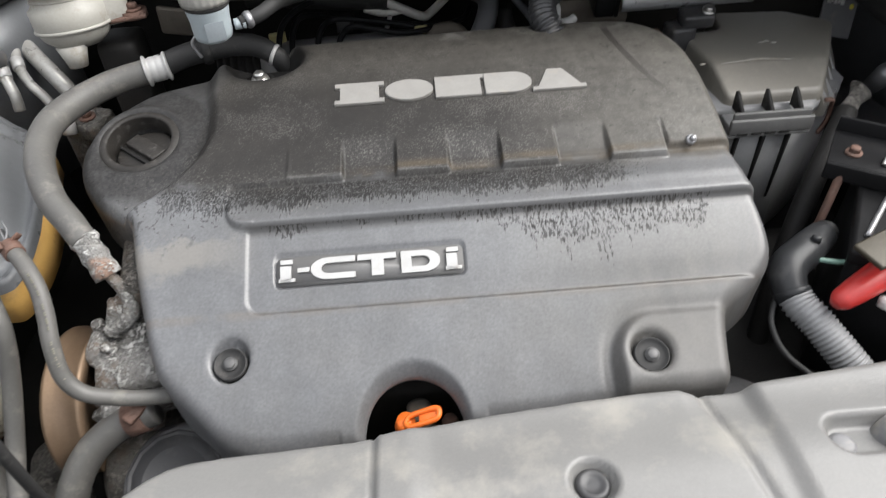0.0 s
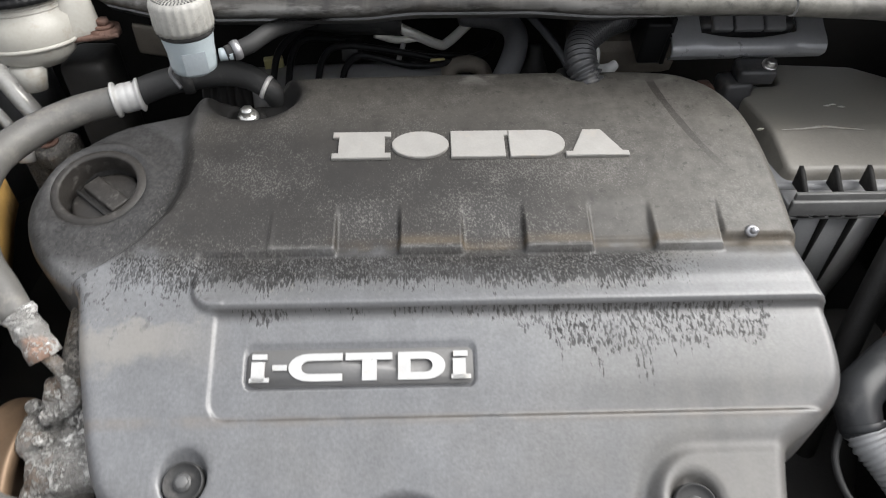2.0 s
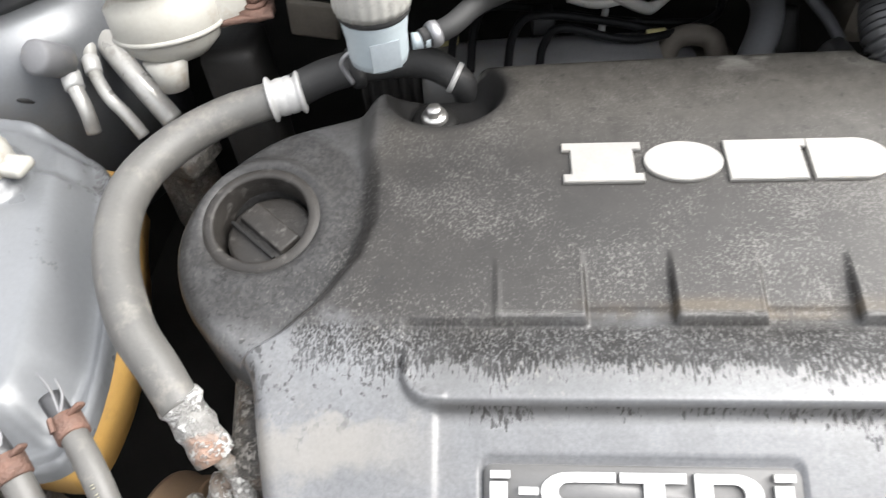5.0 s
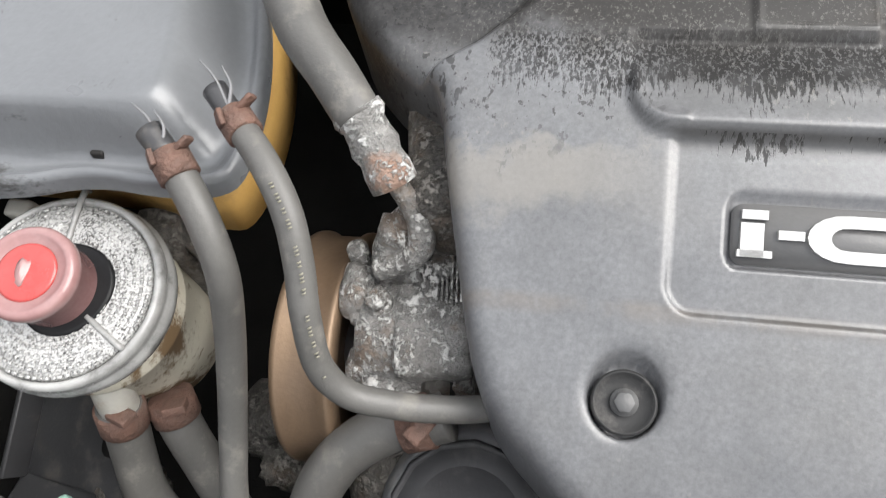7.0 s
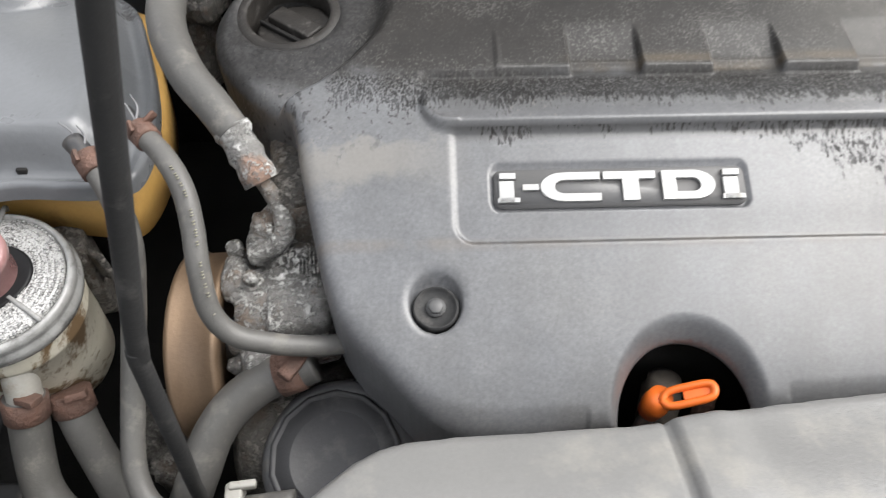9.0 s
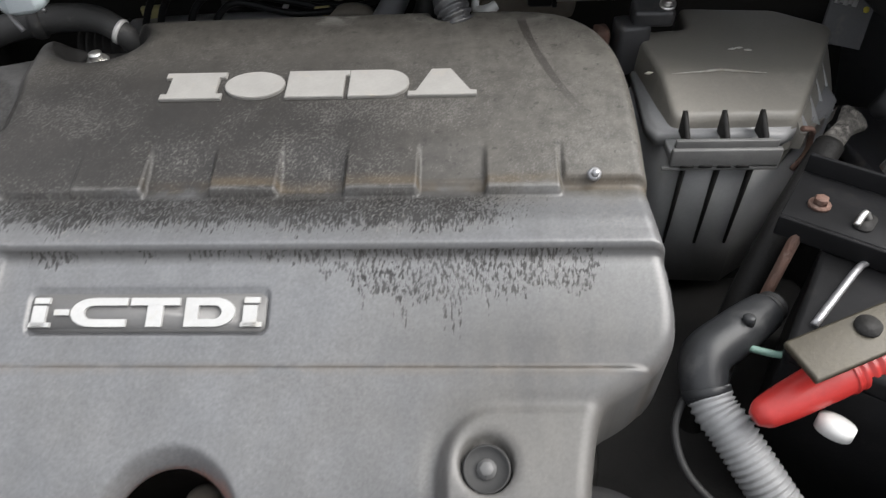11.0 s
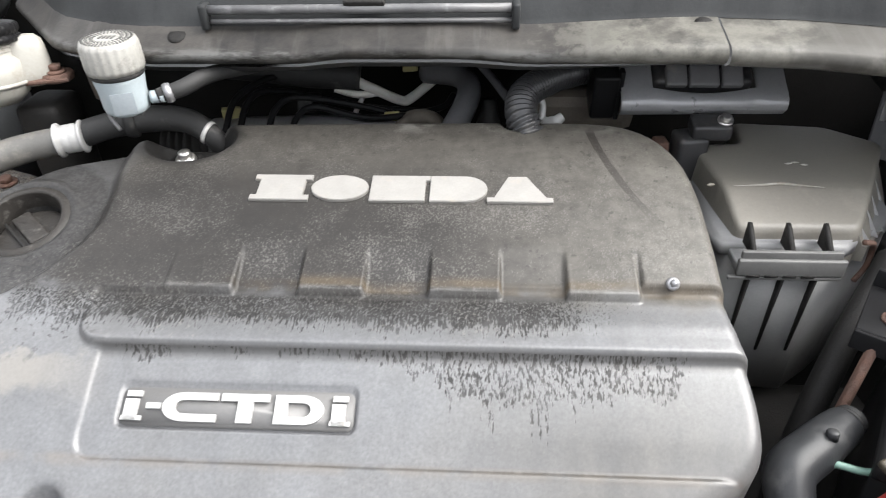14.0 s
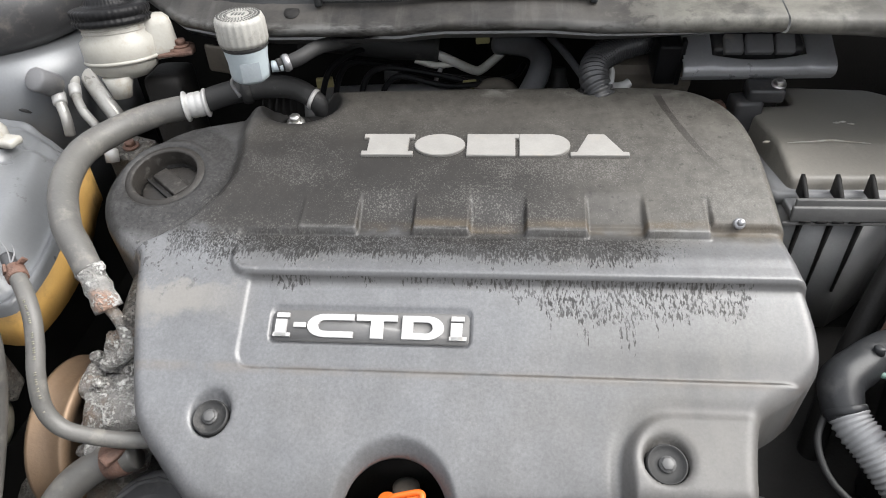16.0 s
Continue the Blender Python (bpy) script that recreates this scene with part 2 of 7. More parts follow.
def lathe(profile, m, sides=40, wave=0.0, lobes=0, ends=True):
    """Profile of (radius, height), turned round the z of m. wave: relative ripple of the rim, for knurled caps."""
    vs, fs = [], []
    for i, (r, z) in enumerate(profile):
        for k in range(sides):
            w = 2 * math.pi * k / sides
            q = r * (1 + (wave * math.cos(lobes * w) if lobes else 0))
            vs.append(tuple(m @ Vector((q * math.cos(w), q * math.sin(w), z))))
        if i:
            for k in range(sides):
                j = (k + 1) % sides
                fs.append(((i - 1) * sides + k, (i - 1) * sides + j, i * sides + j, i * sides + k))
    if ends:
        fs.append(tuple(reversed(range(sides))))
        fs.append(tuple(range((len(profile) - 1) * sides, len(profile) * sides)))
    return vs, fs


def block(size, m=Matrix(), bevel=0.003, taper=1.0, segs=2):
    """A bevelled box, centred; taper: its top's size against its foot."""
    bm = bmesh.new()
    bmesh.ops.create_cube(bm, size=1)
    for v in bm.verts:
        k = taper if v.co.z > 0 else 1
        v.co = Vector((v.co.x * size[0] * k, v.co.y * size[1] * k, v.co.z * size[2]))
    if bevel:
        bmesh.ops.bevel(bm, geom=list(bm.edges), offset=bevel, segments=segs, affect="EDGES", profile=0.6)
    out = [tuple(m @ v.co) for v in bm.verts], [tuple(v.index for v in f.verts) for f in bm.faces]
    bm.free()
    return out


def prism(outline, z0, z1, bevel=0.003, m=Matrix(), segs=2):
    """A plate with that outline (x, y), from z0 to z1."""
    bm = bmesh.new()
    f = bm.faces.new([bm.verts.new((x, y, z0)) for x, y in outline])
    got = bmesh.ops.extrude_face_region(bm, geom=[f])
    for v in got["geom"]:
        if isinstance(v, bmesh.types.BMVert):
            v.co.z = z1
    bmesh.ops.recalc_face_normals(bm, faces=list(bm.faces))
    if bevel:
        top = [e for e in bm.edges if all(abs(v.co.z - z1) < 1e-6 for v in e.verts)]
        bmesh.ops.bevel(bm, geom=top, offset=bevel, segments=segs, affect="EDGES")
    bm.verts.index_update()
    out = [tuple(m @ v.co) for v in bm.verts], [tuple(v.index for v in f.verts) for f in bm.faces]
    bm.free()
    return out


def lump(c, r, seed=0, sides=18, rough=0.12, m=Matrix()):
    """A rough-cast boss: an uneven ball of radii r."""
    rnd = random.Random(seed)
    waves = [(Vector((rnd.uniform(-1, 1), rnd.uniform(-1, 1), rnd.uniform(-1, 1))).normalized() * rnd.uniform(3, 8), rnd.uniform(0, 6.3)) for _ in range(7)]
    vs, fs = [], []
    rings = sides // 2
    for i in range(rings + 1):
        a = math.pi * (i + 0.02) / (rings + 0.04)
        for k in range(sides):
            w = 2 * math.pi * k / sides
            d = Vector((math.sin(a) * math.cos(w), math.sin(a) * math.sin(w), math.cos(a)))
            q = 1 + rough * sum(math.sin(f.dot(d) + p) for f, p in waves) / 2.2
            e = Vector([math.copysign(abs(v) ** 0.75, v) for v in d])
            vs.append(tuple(Vector(c) + m @ Vector((e.x * r[0] * q, e.y * r[1] * q, e.z * r[2] * q))))
        if i:
            for k in range(sides):
                j = (k + 1) % sides
                fs.append(((i - 1) * sides + j, (i - 1) * sides + k, i * sides + k, i * sides + j))
    return vs, fs


def at(x, y, z, rx=0, ry=0, rz=0):
    return pose(x, y, z, rx, ry, rz)


def hexbolt(m, r, h):
    return join(lathe([(r * 1.5, 0), (r * 1.5, h * 0.25), (r * 1.15, h * 0.35)], m, 24), lathe([(r, h * 0.3), (r, h * 0.9), (r * 0.85, h)], m, 6))


def chaikin(pts, times=2):
    p = np.array(pts, dtype=float)
    for _ in range(times):
        q = np.roll(p, -1, axis=0)
        p = np.stack([0.75 * p + 0.25 * q, 0.25 * p + 0.75 * q], axis=1).reshape(-1, 2)
    return p


def outline_distance(poly, X, Y):
    """Signed distance to a closed outline, negative inside."""
    a, b = poly, np.roll(poly, -1, axis=0)
    best = np.full(X.shape, 1e9)
    odd = np.zeros(X.shape, dtype=bool)
    for (ax, ay), (bx, by) in zip(a, b):
        dx, dy = bx - ax, by - ay
        t = np.clip(((X - ax) * dx + (Y - ay) * dy) / (dx * dx + dy * dy + 1e-12), 0, 1)
        best = np.minimum(best, (X - ax - t * dx) ** 2 + (Y - ay - t * dy) ** 2)
        if ay != by:
            odd ^= ((ay > Y) != (by > Y)) & (X < (bx - ax) * (Y - ay) / (by - ay) + ax)
    d = np.sqrt(best)
    return np.where(odd, -d, d)


def sstep(a, b, v):
    t = np.clip((v - a) / (b - a), 0, 1)
    return t * t * (3 - 2 * t)


def box_distance(X, Y, x0, x1, y0, y1, r):
    qx = np.abs(X - (x0 + x1) / 2) - (x1 - x0) / 2 + r
    qy = np.abs(Y - (y0 + y1) / 2) - (y1 - y0) / 2 + r
    return np.hypot(np.maximum(qx, 0), np.maximum(qy, 0)) + np.minimum(np.maximum(qx, qy), 0) - r


def moulded(distance, height, x0, x1, y0, y1, step, edge, depth, inward=0.003):
    """A moulded shell: the height over the plan inside an outline, its rim rounded by edge, and a skirt of that depth."""
    nx, ny = int((x1 - x0) / step) + 1, int((y1 - y0) / step) + 1
    X, Y = np.meshgrid(x0 + step * np.arange(nx), y0 + step * np.arange(ny))
    S = distance(X, Y)
    h = 1e-4
    gx, gy = (distance(X + h, Y) - S) / h, (distance(X, Y + h) - S) / h
    out = (S > 0) & (S < 2.2 * step)
    X, Y = np.where(out, X - S * gx, X), np.where(out, Y - S * gy, Y)
    inside = np.clip(-np.where(out, 0, S), 0, None)
    edge = edge(X, Y) if callable(edge) else edge
    k = np.clip(inside / edge, 0, 1)
    Z = height(X, Y) - edge * (1 - np.sqrt(np.clip(1 - (1 - k) ** 2, 0, 1)))
    keep = S < 1.45 * step
    use = keep[:-1, :-1] & keep[1:, :-1] & keep[:-1, 1:] & keep[1:, 1:]
    use &= (S[:-1, :-1] < 0) | (S[1:, :-1] < 0) | (S[:-1, 1:] < 0) | (S[1:, 1:] < 0)
    jj, ii = np.nonzero(use)
    q = np.stack([jj * nx + ii, jj * nx + ii + 1, (jj + 1) * nx + ii + 1, (jj + 1) * nx + ii], axis=1)
    used, inv = np.unique(q, return_inverse=True)
    q = inv.reshape(-1, 4)
    V = np.stack([X.ravel()[used], Y.ravel()[used], Z.ravel()[used]], axis=1)
    G = np.stack([gx.ravel()[used], gy.ravel()[used]], axis=1)
    e = np.concatenate([q[:, [0, 1]], q[:, [1, 2]], q[:, [2, 3]], q[:, [3, 0]]])
    key = np.sort(e, axis=1)
    _, first, count = np.unique(key[:, 0].astype(np.int64) * len(V) + key[:, 1], return_index=True, return_counts=True)
    rim = e[first[count == 1]]
    ids = np.unique(rim)
    low = {int(i): len(V) + k for k, i in enumerate(ids)}
    L = V[ids].copy()
    L[:, :2] -= inward * G[ids]
    L[:, 2] -= depth(V[ids, 0], V[ids, 1]) if callable(depth) else depth
    faces = q.tolist() + [[int(b), int(a), low[int(a)], low[int(b)]] for a, b in rim]
    return np.concatenate([V, L]).tolist(), faces


# ---- the engine cover ----
COVER_RIM = chaikin([(-0.172, 0.792), (0.0, 0.797), (0.12, 0.799), (0.245, 0.799), (0.287, 0.776), (0.309, 0.740), (0.319, 0.690), (0.320, 0.62), (0.319, 0.56), (0.322, 0.505), (0.328, 0.465), (0.326, 0.438), (0.314, 0.422), (0.292, 0.406), (0.268, 0.396), (0.262, 0.378), (0.256, 0.35), (0.252, 0.322), (0.236, 0.318), (0.13, 0.320), (0.03, 0.316), (-0.02, 0.314), (-0.09, 0.309), (-0.16, 0.305), (-0.208, 0.307), (-0.234, 0.319), (-0.257, 0.341), (-0.284, 0.362), (-0.299, 0.384), (-0.311, 0.43), (-0.323, 0.48), (-0.331, 0.522), (-0.346, 0.532), (-0.373, 0.551), (-0.397, 0.58), (-0.410, 0.615), (-0.408, 0.65), (-0.386, 0.69), (-0.345, 0.724), (-0.30, 0.742), (-0.264, 0.756), (-0.235, 0.784), (-0.19, 0.786)])
ARCH, ARCH_R = (-0.048, 0.312), 0.050
CAP = (-0.345, 0.640)
SPOT_L, SPOT_R, SPOT_B = (-0.2215, 0.3805), (0.1815, 0.353), (-0.218, 0.752)
TEETH = [(-0.168, -0.108), (-0.050, 0.008), (0.065, 0.127), (0.184, 0.246)]
PROFILE = ([0.24, 0.30, 0.33, 0.36, 0.42, 0.46, 0.497, 0.551, 0.60, 0.655, 0.72, 0.79, 0.86], [0.715, 0.762, 0.787, 0.806, 0.840, 0.862, 0.881, 0.899, 0.9125, 0.925, 0.937, 0.945, 0.95])


def crown(Y):
    return sum(np.interp(Y + d, *PROFILE) for d in (-0.012, -0.006, 0, 0.006, 0.012)) / 5


def cover_distance(X, Y):
    d = outline_distance(COVER_RIM, X, Y)
    d = np.maximum(d, 0.020 - np.hypot(X - 0.151, (Y - 0.802)))
    d = np.maximum(d, 0.0400 - np.hypot(X - CAP[0], Y - CAP[1]))
    return np.maximum(d, ARCH_R - 0.002 - np.hypot(X - ARCH[0], Y - ARCH[1]))


def cover_height(X, Y):
    z = crown(Y)
    # upper face ends in a step, which four pads overrun
    pad = sum(sstep(a - 0.002, a + 0.002, X) * (1 - sstep(b - 0.002, b + 0.002, X)) for a, b in TEETH)
    right = sstep(0.247, 0.251, X)
    d = box_distance(X, Y, -0.229, 0.60, 0.4968, 0.64, 0.022)
    inner = sstep(0.0022, -0.0022, d) * np.where(X < -0.2, sstep(0.560, 0.551, Y), 1)
    groove = sstep(0.606, 0.568, Y) * (1 - sstep(0.5665, 0.5615, Y))
    pads = np.maximum(pad, sstep(-0.138, -0.146, X))
    z = z - 0.0062 * groove * (1 - pads) * inner * (1 - right)
    z = z - 0.0050 * inner * sstep(0.5530, 0.5502, Y) * pads * sstep(0.49, 0.52, Y)
    z = z - inner * (1 - pads) * (0.0080 - 0.0030 * sstep(0.560, 0.546, Y)) * sstep(0.5660, 0.5615, Y) * sstep(0.49, 0.52, Y)
    z = z + 0.0012 * pad * sstep(0.606, 0.565, Y) * sstep(0.5500, 0.5528, Y)
    for a, b in TEETH:
        q = box_distance(X, Y, a, b, 0.5530, 0.640, 0.003)
        z = z + 0.0008 * np.exp(-((q + 0.0012) / 0.0016) ** 2) * sstep(0.600, 0.575, Y)
    # rounded band, then the drop to the front face
    z = z + 0.0085 * inner * (1 - sstep(0.515, 0.552, Y))
    z = z + 0.0012 * np.exp(-((d + 0.003) / 0.003) ** 2) * (Y < 0.55) * (X < -0.20)
    z = z - 0.0006 * sstep(-0.2120, -0.2070, X) * sstep(0.4980, 0.4958, Y) * sstep(0.37, 0.47, Y)
    # framed panel and the well of its plate
    d = box_distance(X, Y, -0.206, 0.50, 0.4175, 0.60, 0.014)
    below = 1 - sstep(0.492, 0.498, Y)
    z = z - (0.0017 + 0.0014 * sstep(0.445, 0.420, Y)) * sstep(0.002, -0.002, d) * below
    z = z + 0.0003 * np.exp(-((d - 0.002) / 0.0022) ** 2) * below * sstep(0.31, 0.26, X)
    g = box_distance(X, Y, -0.1785, 0.0145, 0.4395, 0.4725, 0.007)
    z = z - 0.0036 * sstep(0.0006, -0.0010, g)
    # boss round the fixing on the gearbox side
    b = box_distance(X, Y, 0.146, 0.45, 0.24, 0.394, 0.045)
    flat = 0.829 + 0.32 * (Y - 0.40)
    z = z + (np.maximum(flat, z) - z) * sstep(0.003, -0.010, b)
    z = z - 0.0036 * np.exp(-((b - 0.004) / 0.006) ** 2) * sstep(0.41, 0.36, Y)
    # wells of the fixings
    for (cx, cy), r, deep in ((SPOT_L, 0.0176, 0.012), (SPOT_R, 0.0184, 0.012)):
        q = np.hypot(X - cx, Y - cy)
        z = z - deep * sstep(r + 0.0016, r - 0.0016, q) - 0.0022 * np.exp(-((np.maximum(q - r, 0)) / 0.004) ** 2) * (q > r * 0.9)
    q = np.hypot((X + 0.208) / 1.2, Y - 0.756)
    z = z - 0.030 * sstep(0.043, 0.027, q)
    # dipstick arch
    q = np.hypot(X - ARCH[0], Y - ARCH[1])
    z = z - 0.010 * sstep(ARCH_R + 0.007, ARCH_R - 0.003, q)
    # lobe with the filler neck
    edge = np.interp(Y, [0.525, 0.545, 0.57, 0.60, 0.63, 0.67, 0.70, 0.75], [-0.348, -0.314, -0.287, -0.266, -0.257, -0.259, -0.266, -0.268])
    lobe = sstep(0.007, -0.013, X - edge)
    z = z - lobe * (0.014 - 0.05 * np.clip(edge - X - 0.01, 0, 0.06) + 0.05 * np.clip(-0.35 - X, 0, 1))
    q = np.hypot(X - CAP[0], Y - CAP[1])
    ang = np.arctan2(Y - CAP[1], X - CAP[0])
    back = np.clip(0.30 + 0.75 * np.cos(ang - 2.0), 0, 1)
    z = z + 0.006 * back * sstep(0.060, 0.046, q)
    return z


cover = thing("engine_cover", (0, 0.55, 0.72), "large dark grey plastic engine cover, dusty and oil-spattered, over the engine", "engine cover")


def cover_material():
    m, nt, b = nodes_of("spattered_cover_plastic")
    vec = stretched(nt, nt.nodes.new("ShaderNodeTexCoord").outputs["Object"], (1 / U, 1 / U, 1 / U), (0, 0.55, 0.72))
    s = nt.nodes.new("ShaderNodeSeparateXYZ")
    nt.links.new(vec, s.inputs[0])
    x, y = s.outputs[0], s.outputs[1]
    fine = noise_of(nt, vec, 420, 3, 0.7)
    mid = noise_of(nt, vec, 26, 6, 0.62)
    wide = noise_of(nt, vec, 7, 4, 0.55)
    base = ramp(nt, mid, [(0.3, (0.118, 0.122, 0.131)), (0.7, (0.156, 0.161, 0.171))])
    tint = ramp(nt, noise_of(nt, vec, 4.5, 5, 0.65), [(0.42, grey(0)), (0.68, grey(1))])
    base = mixc(nt, calc(nt, "MULTIPLY", tint, 0.45), base, (0.125, 0.115, 0.1))
    boss = calc(nt, "MULTIPLY", ramp(nt, calc(nt, "ADD", x, calc(nt, "MULTIPLY", mid, 0.05)), [(0.15, grey(0)), (0.19, grey(1))]), ramp(nt, calc(nt, "ADD", y, calc(nt, "MULTIPLY", mid, 0.03)), [(0.405, grey(1)), (0.425, grey(0))]))
    base = mixc(nt, calc(nt, "MULTIPLY", boss, 0.7), base, (0.098, 0.09, 0.078))
    mottle = ramp(nt, noise_of(nt, vec, 340, 4, 0.7), [(0.34, grey(0)), (0.66, grey(1))])
    base = mixc(nt, 0.30, base, mixc(nt, mottle, 0.050, 0.215))
    patchy = ramp(nt, noise_of(nt, stretched(nt, vec, (34, 16, 16), (5, 2, 0)), 1.0, 6, 0.7), [(0.40, grey(0)), (0.62, grey(1))])
    base = mixc(nt, calc(nt, "MULTIPLY", patchy, 0.30), base, (0.074, 0.074, 0.076))
    grit = ramp(nt, noise_of(nt, vec, 260, 2, 0.6), [(0.66, grey(0)), (0.72, grey(1))])
    base = mixc(nt, calc(nt, "MULTIPLY", grit, calc(nt, "MULTIPLY", tint, 0.6)), base, (0.21, 0.2, 0.185))
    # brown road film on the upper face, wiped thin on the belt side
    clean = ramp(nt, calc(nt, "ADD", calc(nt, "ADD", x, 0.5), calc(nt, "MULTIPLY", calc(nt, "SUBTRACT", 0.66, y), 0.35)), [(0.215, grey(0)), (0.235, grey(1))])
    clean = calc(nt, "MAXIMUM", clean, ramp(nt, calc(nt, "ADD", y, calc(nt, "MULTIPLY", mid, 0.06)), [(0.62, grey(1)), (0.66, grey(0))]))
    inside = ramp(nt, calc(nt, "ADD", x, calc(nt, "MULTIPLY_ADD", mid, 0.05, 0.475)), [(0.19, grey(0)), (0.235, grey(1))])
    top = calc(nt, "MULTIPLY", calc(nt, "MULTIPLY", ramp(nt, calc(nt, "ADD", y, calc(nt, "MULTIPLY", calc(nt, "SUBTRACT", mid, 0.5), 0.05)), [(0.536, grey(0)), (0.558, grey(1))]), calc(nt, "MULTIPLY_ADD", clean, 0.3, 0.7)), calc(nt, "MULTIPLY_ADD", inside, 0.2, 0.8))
    s2 = calc(nt, "ADD", calc(nt, "POWER", calc(nt, "ABSOLUTE", calc(nt, "ADD", x, 0.345)), 2.0), calc(nt, "POWER", calc(nt, "ABSOLUTE", calc(nt, "SUBTRACT", y, 0.645)), 2.0))
    lobe = ramp(nt, calc(nt, "ADD", calc(nt, "SQRT", s2), calc(nt, "MULTIPLY", mid, 0.02)), [(0.088, grey(0.85)), (0.112, grey(0))])
    top = calc(nt, "MAXIMUM", top, lobe)
    film_sheen = ramp(nt, wide, [(0.3, (0.013, 0.0113, 0.0092)), (0.7, (0.023, 0.0200, 0.0165))])
    # dusty rear and paler right side: sheen painted into the film's colour
    film_sheen = mixc(nt, ramp(nt, calc(nt, "ADD", y, calc(nt, "MULTIPLY", wide, 0.1)), [(0.71, grey(0)), (0.82, grey(0.8))]), film_sheen, (0.092, 0.085, 0.073))
    film_sheen = mixc(nt, ramp(nt, calc(nt, "ADD", x, calc(nt, "MULTIPLY_ADD", wide, 0.12, 0.30)), [(0.42, grey(0)), (0.64, grey(0.8))]), film_sheen, (0.140, 0.131, 0.114))
    film_sheen = mixc(nt, lobe, film_sheen, ramp(nt, noise_of(nt, vec, 250, 4, 0.65), [(0.44, (0.007, 0.0067, 0.0064)), (0.56, (0.036, 0.0345, 0.033))]))
    # hollow round the back bolt painted dark: its shade and the bonnet's reflection
    s3 = calc(nt, "ADD", calc(nt, "POWER", calc(nt, "ABSOLUTE", calc(nt, "MULTIPLY", calc(nt, "ADD", x, 0.208), 0.83)), 2.0), calc(nt, "POWER", calc(nt, "ABSOLUTE", calc(nt, "SUBTRACT", y, 0.756)), 2.0))
    hollow_shade = ramp(nt, calc(nt, "ADD", calc(nt, "SQRT", s3), calc(nt, "MULTIPLY", mid, 0.006)), [(0.044, grey(1)), (0.054, grey(0))])
    top = calc(nt, "MAXIMUM", top, hollow_shade)
    clean = calc(nt, "MULTIPLY", clean, calc(nt, "SUBTRACT", 1.0, hollow_shade))
    film_sheen = mixc(nt, hollow_shade, film_sheen, (0.014, 0.0135, 0.013))
    col = mixc(nt, calc(nt, "MULTIPLY", top, 0.92), base, film_sheen)
    worms = noise_of(nt, stretched(nt, vec, (600, 440, 240)), 1.0, 4, 0.7, 0.3)
    specks = ramp(nt, calc(nt, "ADD", worms, calc(nt, "MULTIPLY", calc(nt, "SUBTRACT", noise_of(nt, vec, 13, 4, 0.6), 0.5), 0.55)), [(0.555, grey(0)), (0.64, grey(1))])
    specks = calc(nt, "MULTIPLY", calc(nt, "MULTIPLY", specks, top), calc(nt, "MULTIPLY", clean, ramp(nt, y, [(0.62, grey(0.62)), (0.74, grey(0.34))])))
    col = mixc(nt, specks, col, (0.13, 0.123, 0.112))
    blotch = ramp(nt, noise_of(nt, vec, 70, 6, 0.72), [(0.36, grey(0)), (0.64, grey(1))])
    col = mixc(nt, calc(nt, "MULTIPLY", calc(nt, "MULTIPLY", top, 0.45), blotch), col, (0.012, 0.0108, 0.0095))
    pits = ramp(nt, noise_of(nt, vec, 120, 3, 0.6), [(0.63, grey(0)), (0.67, grey(1))])
    col = mixc(nt, calc(nt, "MULTIPLY", calc(nt, "MULTIPLY", pits, top), 0.6), col, (0.024, 0.022, 0.02))
    # pale scuffs along the back rim
    scuff = calc(nt, "MULTIPLY", ramp(nt, y, [(0.765, grey(0)), (0.785, grey(1))]), ramp(nt, noise_of(nt, stretched(nt, vec, (16, 30, 5)), 1.0, 4, 0.6), [(0.57, grey(0)), (0.64, grey(1))]))
    col = mixc(nt, calc(nt, "MULTIPLY", scuff, 0.6), col, (0.26, 0.25, 0.23))
    # oily drops: thick under the pads, thinning out over the band, and a second sheet on the face below
    runs = noise_of(nt, stretched(nt, vec, (430, 165, 110)), 1.0, 3, 0.6, 0.3)
    spots = noise_of(nt, stretched(nt, vec, (640, 380, 220)), 1.0, 4, 0.65, 0.3)
    streaks = noise_of(nt, stretched(nt, vec, (560, 130, 100)), 1.0, 4, 0.6, 0.25)
    band = mixc(nt, ramp(nt, calc(nt, "ADD", y, calc(nt, "MULTIPLY", calc(nt, "SUBTRACT", mid, 0.5), 0.03)), [(0.515, grey(0)), (0.540, grey(1))]), streaks, spots)
    runs = mixc(nt, calc(nt, "GREATER_THAN", y, 0.4968), runs, band)
    wave = noise_of(nt, stretched(nt, vec, (30, 3, 3)), 1.0, 3, 0.6)
    slow = noise_of(nt, stretched(nt, vec, (7, 2, 2), (3, 0, 0)), 1.0, 2, 0.5)
    edge = calc(nt, "ADD", 0.4935, calc(nt, "MULTIPLY", calc(nt, "SUBTRACT", wave, 0.5), 0.03))
    upper = calc(nt, "MULTIPLY_ADD", calc(nt, "SUBTRACT", y, edge), 34.0, 0.0, True)
    upper = calc(nt, "MULTIPLY_ADD", upper, 0.40, 0.15)
    bald = ramp(nt, calc(nt, "ADD", x, calc(nt, "MULTIPLY", mid, 0.08)), [(0.20, grey(0)), (0.30, grey(1))])
    upper = calc(nt, "SUBTRACT", upper, calc(nt, "MULTIPLY", bald, 0.24))
    low = calc(nt, "ADD", 0.483, calc(nt, "MULTIPLY", calc(nt, "SUBTRACT", wave, 0.5), 0.035))
    far = ramp(nt, calc(nt, "ADD", x, calc(nt, "MULTIPLY", calc(nt, "SUBTRACT", mid, 0.5), 0.06)), [(0.0, grey(0)), (0.05, grey(0)), (0.09, grey(1)), (0.25, grey(1)), (0.29, grey(0))])
